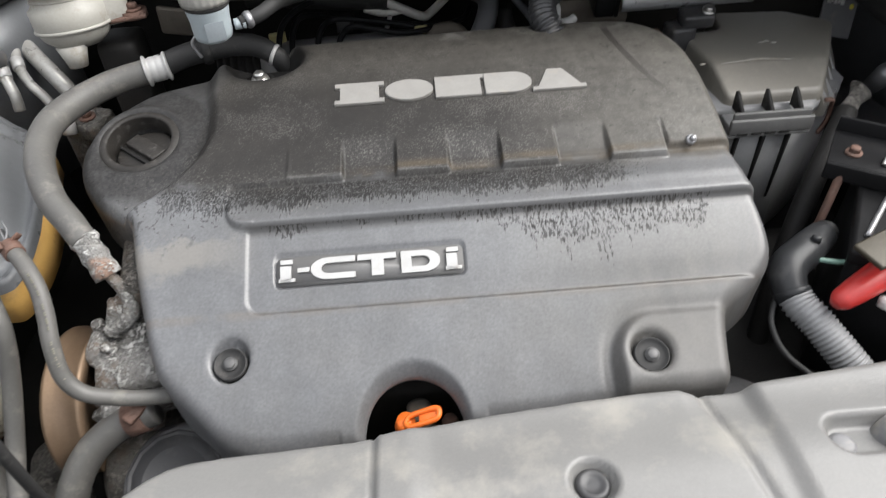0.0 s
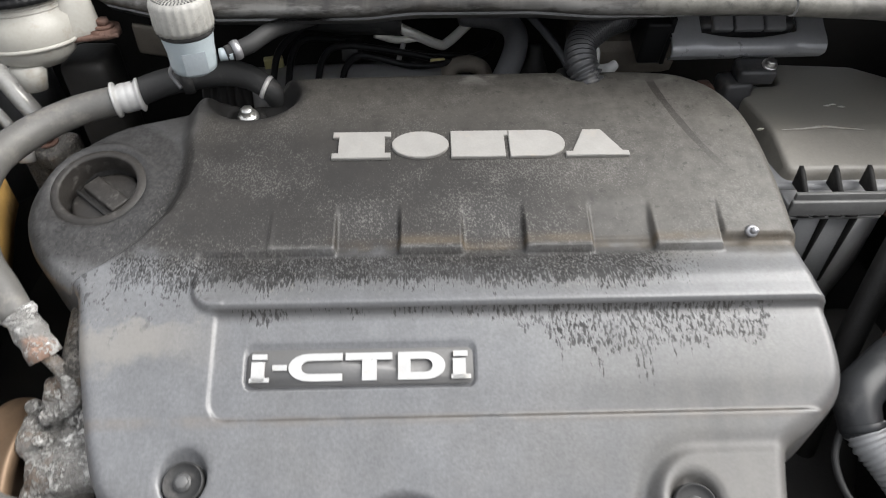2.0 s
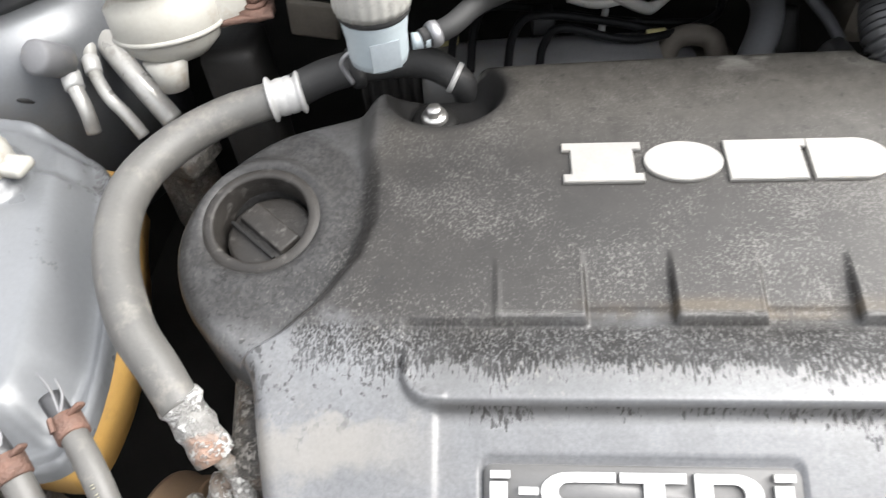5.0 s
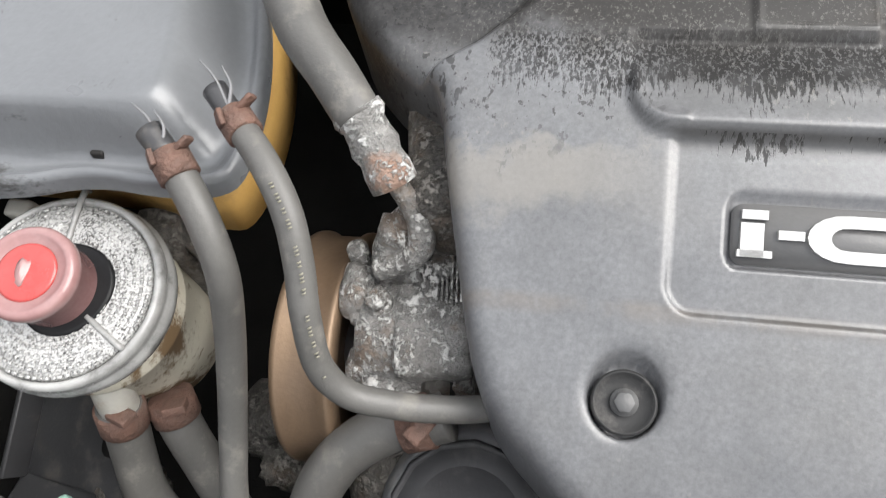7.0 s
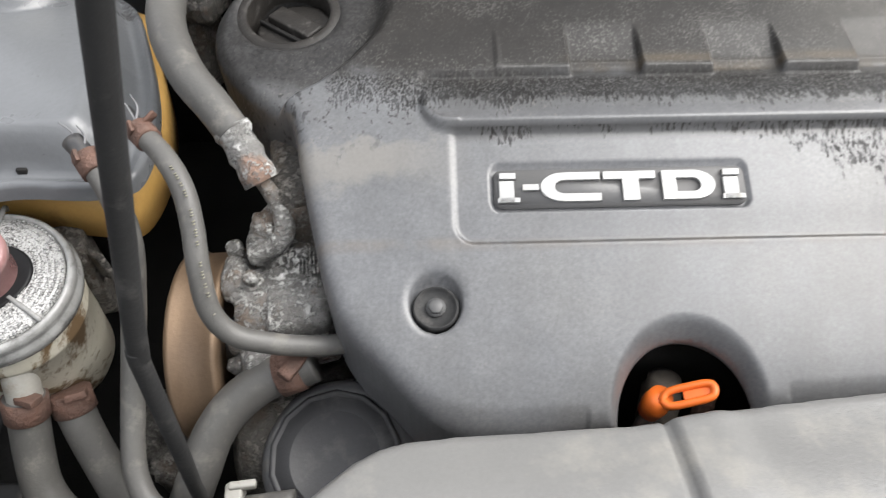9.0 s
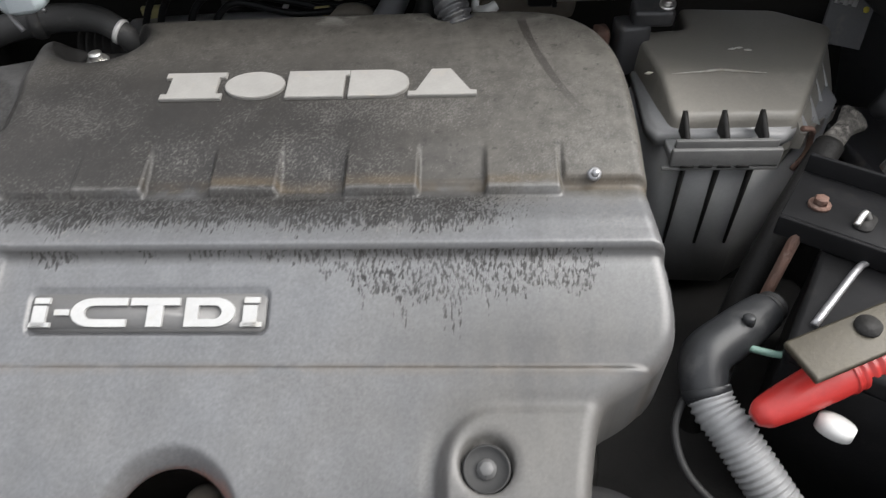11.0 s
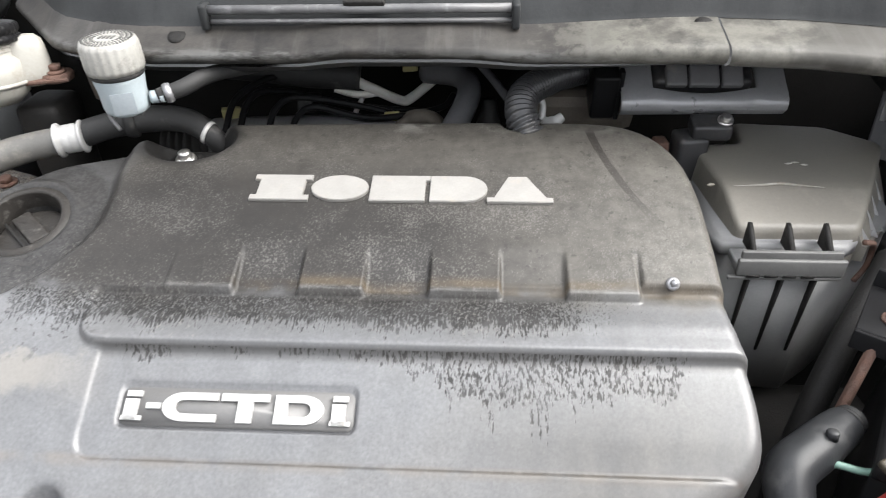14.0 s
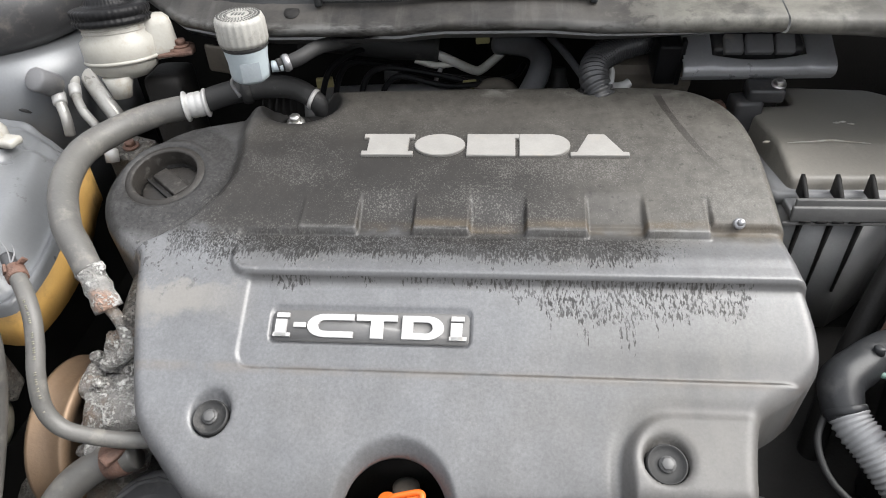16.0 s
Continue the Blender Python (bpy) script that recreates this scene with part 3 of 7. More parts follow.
    low = calc(nt, "SUBTRACT", low, calc(nt, "MULTIPLY", far, 0.026))
    drips = ramp(nt, noise_of(nt, stretched(nt, vec, (120, 2, 2)), 1.0, 2, 0.5), [(0.56, grey(0)), (0.64, grey(1))])
    low = calc(nt, "SUBTRACT", low, calc(nt, "MULTIPLY", calc(nt, "MULTIPLY", drips, far), 0.022))
    lower = calc(nt, "MULTIPLY_ADD", calc(nt, "SUBTRACT", y, low), 75.0, 0.0, True)
    lower = calc(nt, "MULTIPLY_ADD", lower, 0.325, 0.15)
    lower = calc(nt, "SUBTRACT", lower, calc(nt, "MULTIPLY", ramp(nt, x, [(0.265, grey(0)), (0.30, grey(1))]), 0.4))
    split = calc(nt, "GREATER_THAN", y, 0.4968)
    limit = mixc(nt, split, lower, upper)
    bare = ramp(nt, calc(nt, "ADD", x, 0.5), [(0.17, grey(0)), (0.2, grey(0.92)), (0.26, grey(0.95)), (0.275, grey(1))])
    lo_bare = ramp(nt, calc(nt, "ADD", x, 0.5), [(0.29, grey(0)), (0.3, grey(1))])
    bare = mixc(nt, split, lo_bare, bare)
    limit = calc(nt, "SUBTRACT", limit, calc(nt, "MULTIPLY", calc(nt, "SUBTRACT", 1.0, bare), 0.6))
    drops = calc(nt, "MULTIPLY_ADD", calc(nt, "SUBTRACT", limit, runs), 11.0, 0.5, True)
    drops = calc(nt, "MULTIPLY", drops, ramp(nt, y, [(0.5475, grey(1)), (0.5535, grey(0))]))
    wetband = calc(nt, "MULTIPLY", calc(nt, "MULTIPLY", ramp(nt, calc(nt, "ADD", y, calc(nt, "MULTIPLY", calc(nt, "SUBTRACT", wave, 0.5), 0.03)), [(0.498, grey(0)), (0.532, grey(1)), (0.552, grey(1)), (0.558, grey(0))]), calc(nt, "SUBTRACT", 1.0, bald)), ramp(nt, calc(nt, "ADD", x, 0.5), [(0.255, grey(0)), (0.30, grey(1))]))
    col = mixc(nt, calc(nt, "MULTIPLY", wetband, 0.62), col, (0.040, 0.038, 0.035))
    clump = ramp(nt, noise_of(nt, vec, 48, 3, 0.6), [(0.36, grey(0.46)), (0.60, grey(0.88))])
    col = mixc(nt, calc(nt, "MULTIPLY", drops, clump), col, (0.018, 0.0172, 0.0165))
    # pale flecks among the drops, painted in for their glints
    glint_flecks = ramp(nt, noise_of(nt, stretched(nt, vec, (300, 210, 150), (2, 1, 0)), 1.0, 3, 0.65, 0.3), [(0.60, grey(0)), (0.66, grey(1))])
    glint_flecks = calc(nt, "MULTIPLY", glint_flecks, calc(nt, "MULTIPLY", ramp(nt, y, [(0.455, grey(0)), (0.475, grey(1)), (0.549, grey(1)), (0.553, grey(0))]), ramp(nt, noise_of(nt, vec, 18, 4, 0.6), [(0.45, grey(0)), (0.6, grey(1))])))
    col = mixc(nt, calc(nt, "MULTIPLY", glint_flecks, 0.5), col, (0.20, 0.192, 0.178))
    # dusty smears over the lower face on the gearbox side
    smear = calc(nt, "MULTIPLY", ramp(nt, calc(nt, "ADD", x, calc(nt, "MULTIPLY", calc(nt, "SUBTRACT", wide, 0.5), 0.25)), [(0.03, grey(0)), (0.22, grey(1))]), ramp(nt, y, [(0.435, grey(1)), (0.495, grey(0.25)), (0.498, grey(0))]))
    col = mixc(nt, calc(nt, "MULTIPLY", smear, 0.6), col, mixc(nt, ramp(nt, noise_of(nt, stretched(nt, vec, (30, 12, 12)), 1.0, 5, 0.65), [(0.35, grey(0)), (0.65, grey(1))]), (0.058, 0.056, 0.054), (0.098, 0.093, 0.085)))
    # dark line in the angle below the step: oil plus painted step shade
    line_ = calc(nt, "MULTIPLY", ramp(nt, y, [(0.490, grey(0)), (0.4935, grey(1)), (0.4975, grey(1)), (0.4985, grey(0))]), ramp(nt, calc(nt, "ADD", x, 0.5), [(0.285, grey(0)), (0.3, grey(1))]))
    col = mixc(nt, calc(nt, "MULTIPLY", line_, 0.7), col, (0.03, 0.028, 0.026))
    # pale dust where the drops end, on the belt side
    pale = calc(nt, "MULTIPLY", ramp(nt, calc(nt, "ADD", y, calc(nt, "MULTIPLY", calc(nt, "SUBTRACT", mid, 0.5), 0.07)), [(0.452, grey(0)), (0.466, grey(1)), (0.486, grey(1)), (0.492, grey(0))]), ramp(nt, calc(nt, "ADD", x, 0.5), [(0.24, grey(1)), (0.31, grey(0))]))
    col = mixc(nt, calc(nt, "MULTIPLY", pale, 0.5), col, (0.25, 0.232, 0.2))
    flecks = ramp(nt, mixc(nt, 0.35, noise_of(nt, stretched(nt, vec, (230, 170, 120)), 1.0, 3, 0.6, 0.2), noise_of(nt, vec, 60, 3, 0.6)), [(0.575, grey(0)), (0.60, grey(1))])
    fleck_zone = calc(nt, "MULTIPLY", ramp(nt, calc(nt, "ADD", y, calc(nt, "MULTIPLY", calc(nt, "SUBTRACT", mid, 0.5), 0.08)), [(0.478, grey(0)), (0.508, grey(1)), (0.600, grey(1)), (0.64, grey(0.2))]), ramp(nt, calc(nt, "ADD", x, 0.5), [(0.26, grey(1)), (0.30, grey(0))]))
    col = mixc(nt, calc(nt, "MULTIPLY", calc(nt, "MULTIPLY", flecks, fleck_zone), 0.85), col, (0.016, 0.0155, 0.015))
    # brown dirt with painted shade in the groove, a dark run near the back corner
    dirt_and_shade = calc(nt, "MULTIPLY", ramp(nt, calc(nt, "ADD", y, 0.0), [(0.555, grey(0)), (0.559, grey(1)), (0.563, grey(1)), (0.568, grey(0))]), ramp(nt, mid, [(0.35, grey(0)), (0.6, grey(1))]))
    dirt_and_shade = calc(nt, "MULTIPLY", dirt_and_shade, ramp(nt, calc(nt, "ADD", x, 0.5), [(0.38, grey(0)), (0.42, grey(1))]))
    col = mixc(nt, calc(nt, "MULTIPLY", dirt_and_shade, 0.75), col, (0.075, 0.056, 0.034))
    mark = calc(nt, "ABSOLUTE", calc(nt, "SUBTRACT", calc(nt, "SUBTRACT", x, 0.224), calc(nt, "MULTIPLY", calc(nt, "SUBTRACT", 0.77, y), calc(nt, "MULTIPLY_ADD", calc(nt, "SUBTRACT", 0.77, y), 1.6, 0.13))))
    mark = calc(nt, "MULTIPLY", calc(nt, "LESS_THAN", calc(nt, "ADD", mark, calc(nt, "MULTIPLY", mid, 0.004)), 0.0062), ramp(nt, y, [(0.62, grey(0)), (0.67, grey(0.9)), (0.772, grey(1)), (0.775, grey(0))]))
    col = mixc(nt, calc(nt, "MULTIPLY", mark, 0.85), col, (0.034, 0.03, 0.027))
    # front edges of the pads: bright sky highlight painted as a pale line
    lip = calc(nt, "MULTIPLY", ramp(nt, y, [(0.5512, grey(0)), (0.5520, grey(1)), (0.5540, grey(1)), (0.5548, grey(0))]), ramp(nt, noise_of(nt, stretched(nt, vec, (60, 300, 60)), 1.0, 3, 0.6), [(0.36, grey(0)), (0.5, grey(1))]))
    teeth = None
    for a, e in TEETH:
        here = calc(nt, "MULTIPLY", calc(nt, "GREATER_THAN", x, a), calc(nt, "LESS_THAN", x, e + 0.001))
        teeth = here if teeth is None else calc(nt, "ADD", teeth, here)
    lip = calc(nt, "MULTIPLY", lip, teeth)
    col = mixc(nt, calc(nt, "MULTIPLY", lip, 0.95), col, (0.42, 0.415, 0.40))
    grime = calc(nt, "MULTIPLY", ramp(nt, y, [(0.4125, grey(0)), (0.4155, grey(1)), (0.4175, grey(1)), (0.4195, grey(0))]), ramp(nt, mid, [(0.4, grey(0)), (0.55, grey(1))]))
    col = mixc(nt, calc(nt, "MULTIPLY", grime, 0.5), col, (0.16, 0.13, 0.1))
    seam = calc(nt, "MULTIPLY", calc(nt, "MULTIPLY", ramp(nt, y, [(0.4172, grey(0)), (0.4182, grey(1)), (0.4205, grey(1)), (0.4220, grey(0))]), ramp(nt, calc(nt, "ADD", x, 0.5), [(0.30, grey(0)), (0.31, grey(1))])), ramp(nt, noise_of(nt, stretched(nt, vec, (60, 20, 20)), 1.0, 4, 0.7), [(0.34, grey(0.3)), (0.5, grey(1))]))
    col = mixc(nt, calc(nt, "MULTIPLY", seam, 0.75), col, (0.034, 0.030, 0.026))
    nt.links.new(mixc(nt, 0.25, col, mixc(nt, fine, 0.04, 0.2), "OVERLAY"), b.inputs["Base Color"])
    rg = calc(nt, "ADD", 0.30, calc(nt, "MULTIPLY", mid, 0.14))
    rg = calc(nt, "ADD", rg, calc(nt, "MULTIPLY", calc(nt, "SUBTRACT", mottle, 0.5), 0.03))
    rg = calc(nt, "ADD", rg, calc(nt, "MULTIPLY", calc(nt, "MAXIMUM", top, boss), 0.12))
    rg = calc(nt, "SUBTRACT", rg, calc(nt, "MULTIPLY", specks, 0.08))
    rg = calc(nt, "ADD", rg, calc(nt, "MULTIPLY", drops, 0.10))
    nt.links.new(rg, b.inputs["Roughness"])
    dull = calc(nt, "MULTIPLY", calc(nt, "SUBTRACT", 1.0, calc(nt, "MULTIPLY", drops, 0.75)), calc(nt, "SUBTRACT", 0.72, calc(nt, "ADD", calc(nt, "MULTIPLY", calc(nt, "SUBTRACT", top, specks, 0.0, True), 0.34), calc(nt, "MULTIPLY", calc(nt, "MAXIMUM", hollow_shade, calc(nt, "MAXIMUM", lobe, smear)), 0.22))))
    nt.links.new(dull, b.inputs["Specular IOR Level"])
    relief(nt, b, calc(nt, "ADD", calc(nt, "MULTIPLY", fine, 0.14), calc(nt, "ADD", calc(nt, "MULTIPLY", drops, -0.5), calc(nt, "MULTIPLY", specks, 0.5))), 0.26, 0.0011)
    return m


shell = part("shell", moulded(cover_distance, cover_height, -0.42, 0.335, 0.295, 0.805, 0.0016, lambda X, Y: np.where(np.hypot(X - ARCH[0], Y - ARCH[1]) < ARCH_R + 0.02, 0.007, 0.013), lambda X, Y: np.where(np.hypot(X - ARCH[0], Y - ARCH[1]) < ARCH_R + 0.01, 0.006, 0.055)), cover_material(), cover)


def on_cover(x, y):
    return float(cover_height(np.array([[x]]), np.array([[y]]))[0, 0])


def lay(x, y, lift=0.0, turn=0.0):
    """A matrix on the cover at a place, its z along the face."""
    h = 0.006
    n = Vector(((on_cover(x - h, y) - on_cover(x + h, y)) / (2 * h), (on_cover(x, y - h) - on_cover(x, y + h)) / (2 * h), 1)).normalized()
    m = frame_to((x, y, on_cover(x, y)), n, (0, 1, 0))
    e = Vector((1, 0, 0))
    xa = (e - n * e.dot(n)).normalized()
    ya = n.cross(xa)
    m = Matrix((xa, ya, n)).transposed().to_4x4()
    m.translation = Vector((x, y, on_cover(x, y))) + lift * n
    return m @ pose(0, 0, 0, 0, 0, turn)


BOLTM = surface("grey_bolt", (0.10, 0.10, 0.10), (0.06, 0.06, 0.06), 0.5, 0.2, scale=60, bump=0.2)
# fixings of the cover
for (cx, cy), r in ((SPOT_L, 0.0164), (SPOT_R, 0.0172)):
    lean = math.degrees(math.atan2(crown(cy + 0.01) - crown(cy - 0.01), 0.02)) * 0.7
    m = at(cx, cy, on_cover(cx, cy), lean)
    g = part("fixing_cap", lathe([(r, -0.004), (r, 0.0075), (r * 0.94, 0.009), (r * 0.9, 0.009), (r * 0.86, 0.0070), (r * 0.42, 0.0070)], m, 40), RUBDARK, cover, "black rubber-edged fixing cap")
    part("bolt", join(lathe([(0.0058, 0.007), (0.0058, 0.0115), (0.0048, 0.0122)], m, 6), lathe([(0.0070, 0.007), (0.0070, 0.0095)], m, 20)), BOLTM, g, "dull metal hexagon bolt head")
m = at(SPOT_B[0], SPOT_B[1], on_cover(*SPOT_B) + 0.004, 6)
part("bolt", join(lathe([(0.0115, -0.014), (0.0115, 0.003), (0.010, 0.006)], m, 28), lathe([(0.0075, 0.004), (0.0075, 0.011), (0.006, 0.013)], m, 6)), STEEL, cover, "bright metal flanged bolt head")
# dark ring added round the bolt to paint the hollow's shade
part("hollow_dark_ring", lathe([(0.0185, -0.016), (0.0195, -0.004), (0.0185, 0.000), (0.0125, 0.001)], m, 32), SHADE, cover, "dark ring painting the hollow's shade round the bolt")
m = lay(0.274, 0.5655)
part("bolt", join(lathe([(0.0060, -0.003), (0.0058, 0.002), (0.004, 0.0035)], m, 20), lathe([(0.0034, 0.003), (0.0034, 0.009)], m, 6)), DULLMETAL, cover, "small bright metal bolt head")

# plate with the engine's type
TYPE_AT = lay(-0.082, 0.456, 0.0)


def rounded(w, h, r, n=6):
    out = []
    for cx, cy, a in ((w / 2 - r, h / 2 - r, 0), (-w / 2 + r, h / 2 - r, 90), (-w / 2 + r, -h / 2 + r, 180), (w / 2 - r, -h / 2 + r, 270)):
        out += [(cx + r * math.cos(radians(a + 90 * k / n)), cy + r * math.sin(radians(a + 90 * k / n))) for k in range(n + 1)]
    return out


BADGE = surface("badge_plastic", (0.115, 0.114, 0.113), (0.088, 0.087, 0.086), 0.40, scale=20, bump=0.15)
plate = part("type_plate", prism(rounded(0.1885, 0.0305, 0.006), -0.001, 0.0030, 0.0006, TYPE_AT), BADGE, cover, "dark grey plate with raised silver lettering")


def stroke(path, w, z1, m, closed=False):
    """A flat raised stroke of even width along a line in the plane of m."""
    p = [Vector((x, y)) for x, y in path]
    n = len(p)
    L, R = [], []
    for i in range(n):
        a = p[i] - p[i - 1] if i or closed else p[1] - p[0]
        b = p[(i + 1) % n] - p[i] if i < n - 1 or closed else p[-1] - p[-2]
        na, nb = Vector((-a.y, a.x)).normalized(), Vector((-b.y, b.x)).normalized()
        k = (na + nb).normalized()
        k = k / max(0.4, k.dot(na))
        L.append(p[i] + k * w / 2)
        R.append(p[i] - k * w / 2)
    vs = [(*q, z) for z in (0.0, z1) for s in (L, R) for q in s]
    fs = []
    for i in range(n if closed else n - 1):
        j = (i + 1) % n
        l0, r0, l1, r1 = i, n + i, 2 * n + i, 3 * n + i
        L0, R0, L1, R1 = j, n + j, 2 * n + j, 3 * n + j
        fs += [(l1, r1, R1, L1), (l0, l1, L1, L0), (r1, r0, R0, R1)]
    if not closed:
        fs += [(0, n, 3 * n, 2 * n), (n - 1, 2 * n - 1, 4 * n - 1, 3 * n - 1)]
    return placed((vs, fs), m)


def arc(cx, cy, rx, ry, a0, a1, n=8):
    return [(cx + rx * math.cos(radians(a0 + (a1 - a0) * k / n)), cy + ry * math.sin(radians(a0 + (a1 - a0) * k / n))) for k in range(n + 1)]


TM = TYPE_AT @ Matrix.Translation((0, 0, 0.0028)) @ Matrix.Diagonal((1.75, 1, 1, 1))


LETTERS = surface("silver_white_letters", (0.40, 0.40, 0.395), (0.34, 0.34, 0.335), 0.40, 0.1, scale=60, grain=500, bump=0.1, dust=(0.34, 0.32, 0.28), dust_amount=0.1)


def letter(name, *strokes):
    part(name, join(*strokes), LETTERS, plate, "raised silver-white letter", smooth=False)


def line(path, w, closed=False):
    return stroke([(x / 1.75, y) for x, y in path], w, 0.0028, TM, closed)


def small_i(x):
    letter("letter_i", line([(x, 0.0118), (x, 0.0072)], 0.0070), line([(x - 0.001, 0.0054), (x - 0.001, -0.0116)], 0.0062), line([(x - 0.0078, -0.0098), (x + 0.0085, -0.0098)], 0.0036))


small_i(-0.0840)
letter("hyphen", line([(-0.0730, 0.0002), (-0.0610, 0.0002)], 0.0046))
letter("letter_c", line([(-0.0150, 0.0085), (-0.0400, 0.0085)] + arc(-0.042, 0.0, 0.0125, 0.0085, 90, 270, 10)[1:-1] + [(-0.0400, -0.0085), (-0.0150, -0.0085)], 0.0060))
letter("letter_t", line([(-0.0125, 0.0085), (0.0265, 0.0085)], 0.0060), line([(0.0075, 0.0060), (0.0075, -0.0115)], 0.0070))
letter("letter_d", line([(0.0365, 0.0085), (0.0530, 0.0085)] + arc(0.0545, 0.0, 0.0110, 0.0085, 80, -80, 10) + [(0.0530, -0.0085), (0.0365, -0.0085)], 0.0060, True))
small_i(0.0835)

# maker's emblem: five plain silver slabs in a row
EM = lay(0.028, 0.673, 0.0)
for k, outline in enumerate([
        [(-0.029, -0.0185), (0.029, -0.0185), (0.029, -0.011), (0.023, -0.011), (0.023, 0.011), (0.029, 0.011), (0.029, 0.0185), (-0.029, 0.0185), (-0.029, 0.011), (-0.023, 0.011), (-0.023, -0.011), (-0.029, -0.011)],
        arc(0, 0, 0.0285, 0.0185, 0, 348, 29),
        [(-0.028, -0.0185), (0.026, -0.0185), (0.026, 0.011), (0.030, 0.011), (0.030, 0.0185), (-0.028, 0.0185)],
        [(-0.028, -0.0185), (0.006, -0.0185)] + arc(0.006, 0, 0.022, 0.0185, -90, 90, 14)[1:] + [(-0.028, 0.0185)],
        [(-0.031, -0.0185), (0.032, -0.0185), (0.032, -0.012), (0.026, -0.0115), (0.008, 0.0185), (-0.010, 0.0185), (-0.024, -0.012), (-0.031, -0.012)]]):
    part("emblem_slab", prism(outline, -0.002, 0.0032, 0.0006, EM @ Matrix.Translation((-0.1165 + 0.0585 * k, 0.0, 0))), SILVER, cover, "plain raised silver emblem slab", smooth=False)

# oil filler cap in the lobe
cap = thing("oil_filler_cap", (CAP[0], CAP[1], 0.83), "round black plastic oil filler cap with a grip bar, dusty", "oil cap")
FILM = surface("filmed_dark_plastic", (0.026, 0.0235, 0.021), (0.014, 0.013, 0.012), 0.5, scale=60, bump=0.4, dust=(0.10, 0.095, 0.088), dust_amount=0.18, spec=0.3)
ring = [(CAP[0] + 0.054 * math.cos(a), CAP[1] + 0.054 * math.sin(a)) for a in (0.4, 2.0, 3.6, 5.2)]
ringz = sum(on_cover(*p) for p in ring) / 4
lift_y = (on_cover(CAP[0], CAP[1] + 0.054) - on_cover(CAP[0], CAP[1] - 0.054)) / 0.108
lift_x = (on_cover(CAP[0] + 0.054, CAP[1]) - on_cover(CAP[0] - 0.054, CAP[1])) / 0.108
part("filler_rim", lathe([(0.0362, -0.045), (0.0362, -0.0015), (0.0368, 0.0002), (0.0390, 0.0010), (0.0425, 0.0004), (0.0465, -0.0020), (0.052, -0.008)], frame_to((CAP[0], CAP[1], ringz - 0.0004), (-lift_x + 0.018, -lift_y - 0.058, 1), (0, 1, 0)), 64, ends=False), FILM, cover)
cm = at(CAP[0] + 0.0028, CAP[1] + 0.001, 0.8905, 9, -4, 0)
part("disc", lathe([(0.029, -0.055), (0.032, -0.01), (0.0338, 0.000), (0.0330, 0.0030), (0.0300, 0.0040), (0.008, 0.0034)], cm, 48, 0.010, 22), FILM, cap, "dusty black disc")
part("grip", block((0.0200, 0.056, 0.0085), cm @ pose(0.002, 0.001, 0.0062, 0, 0, 48), 0.0016, 0.93), FILM, cap, "raised grip bar")
# dark bar painting the shade in the gap beside the grip
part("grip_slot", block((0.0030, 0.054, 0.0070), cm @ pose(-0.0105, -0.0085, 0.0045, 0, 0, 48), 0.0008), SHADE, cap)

# dipstick in the arch
dip = thing("dipstick", (-0.06, 0.33, 0.60), "orange plastic dipstick handle on a thin metal tube", "dipstick")
part("tube", tube([(-0.075, 0.352, 0.55), (-0.068, 0.345, 0.65), (-0.060, 0.338, 0.745)], 0.006, 12), DULLMETAL, dip)
part("collar", lathe([(0.009, -0.012), (0.0105, 0.0), (0.009, 0.012)], frame_to((-0.0595, 0.3395, 0.742), (0.15, -0.1, 1)), 20), ORANGE, dip)
DIPM = Matrix(((0.80, 0.0, -0.25), (-0.02, 0.82, -0.23), (0.34, 0.18, 0.82))).to_4x4()
DIPM.translation = Vector((-0.041, 0.334, 0.7610))
part("handle", placed(tube([(-0.022, 0.0, 0), (-0.016, 0.0062, 0.0005), (0.0, 0.0072, 0.001), (0.017, 0.0062, 0.001), (0.021, 0.0, 0.001), (0.017, -0.0062, 0.001), (0.0, -0.0072, 0.001), (-0.016, -0.0062, 0.0005), (-0.022, 0.0, 0)], 0.0036, 12, 6), DIPM), ORANGE, dip)
part("handle_web", placed(block((0.022, 0.010, 0.0022), Matrix.Translation((0.007, 0, 0)), 0.0006), DIPM), ORANGE, dip)
inlet = thing("injector_pipe", (-0.03, 0.36, 0.60), "grimy dark metal pipe fitting under the engine cover", "pipe")
part("fitting", lathe([(0.016, -0.1), (0.016, 0.0), (0.013, 0.004), (0.013, 0.012), (0.007, 0.014)], at(-0.045, 0.362, 0.725, -12), 24), DIRT, inlet)
part("fitting", lathe([(0.009, -0.06), (0.009, 0.0), (0.006, 0.004)], at(-0.014, 0.352, 0.728, -12), 6), RUSTY, inlet)

# ---- front panel over the radiator ----
FRONT_RIM = chaikin([(-0.40, -0.10), (-0.40, 0.16), (-0.325, 0.205), (-0.295, 0.238), (-0.265, 0.268), (-0.235, 0.277), (-0.145, 0.281), (-0.085, 0.284), (-0.03, 0.294), (0.06, 0.303), (0.185, 0.311), (0.21, 0.305), (0.25, 0.305), (0.386, 0.318), (0.62, 0.335), (0.80, 0.335), (0.80, -0.10)], 1)


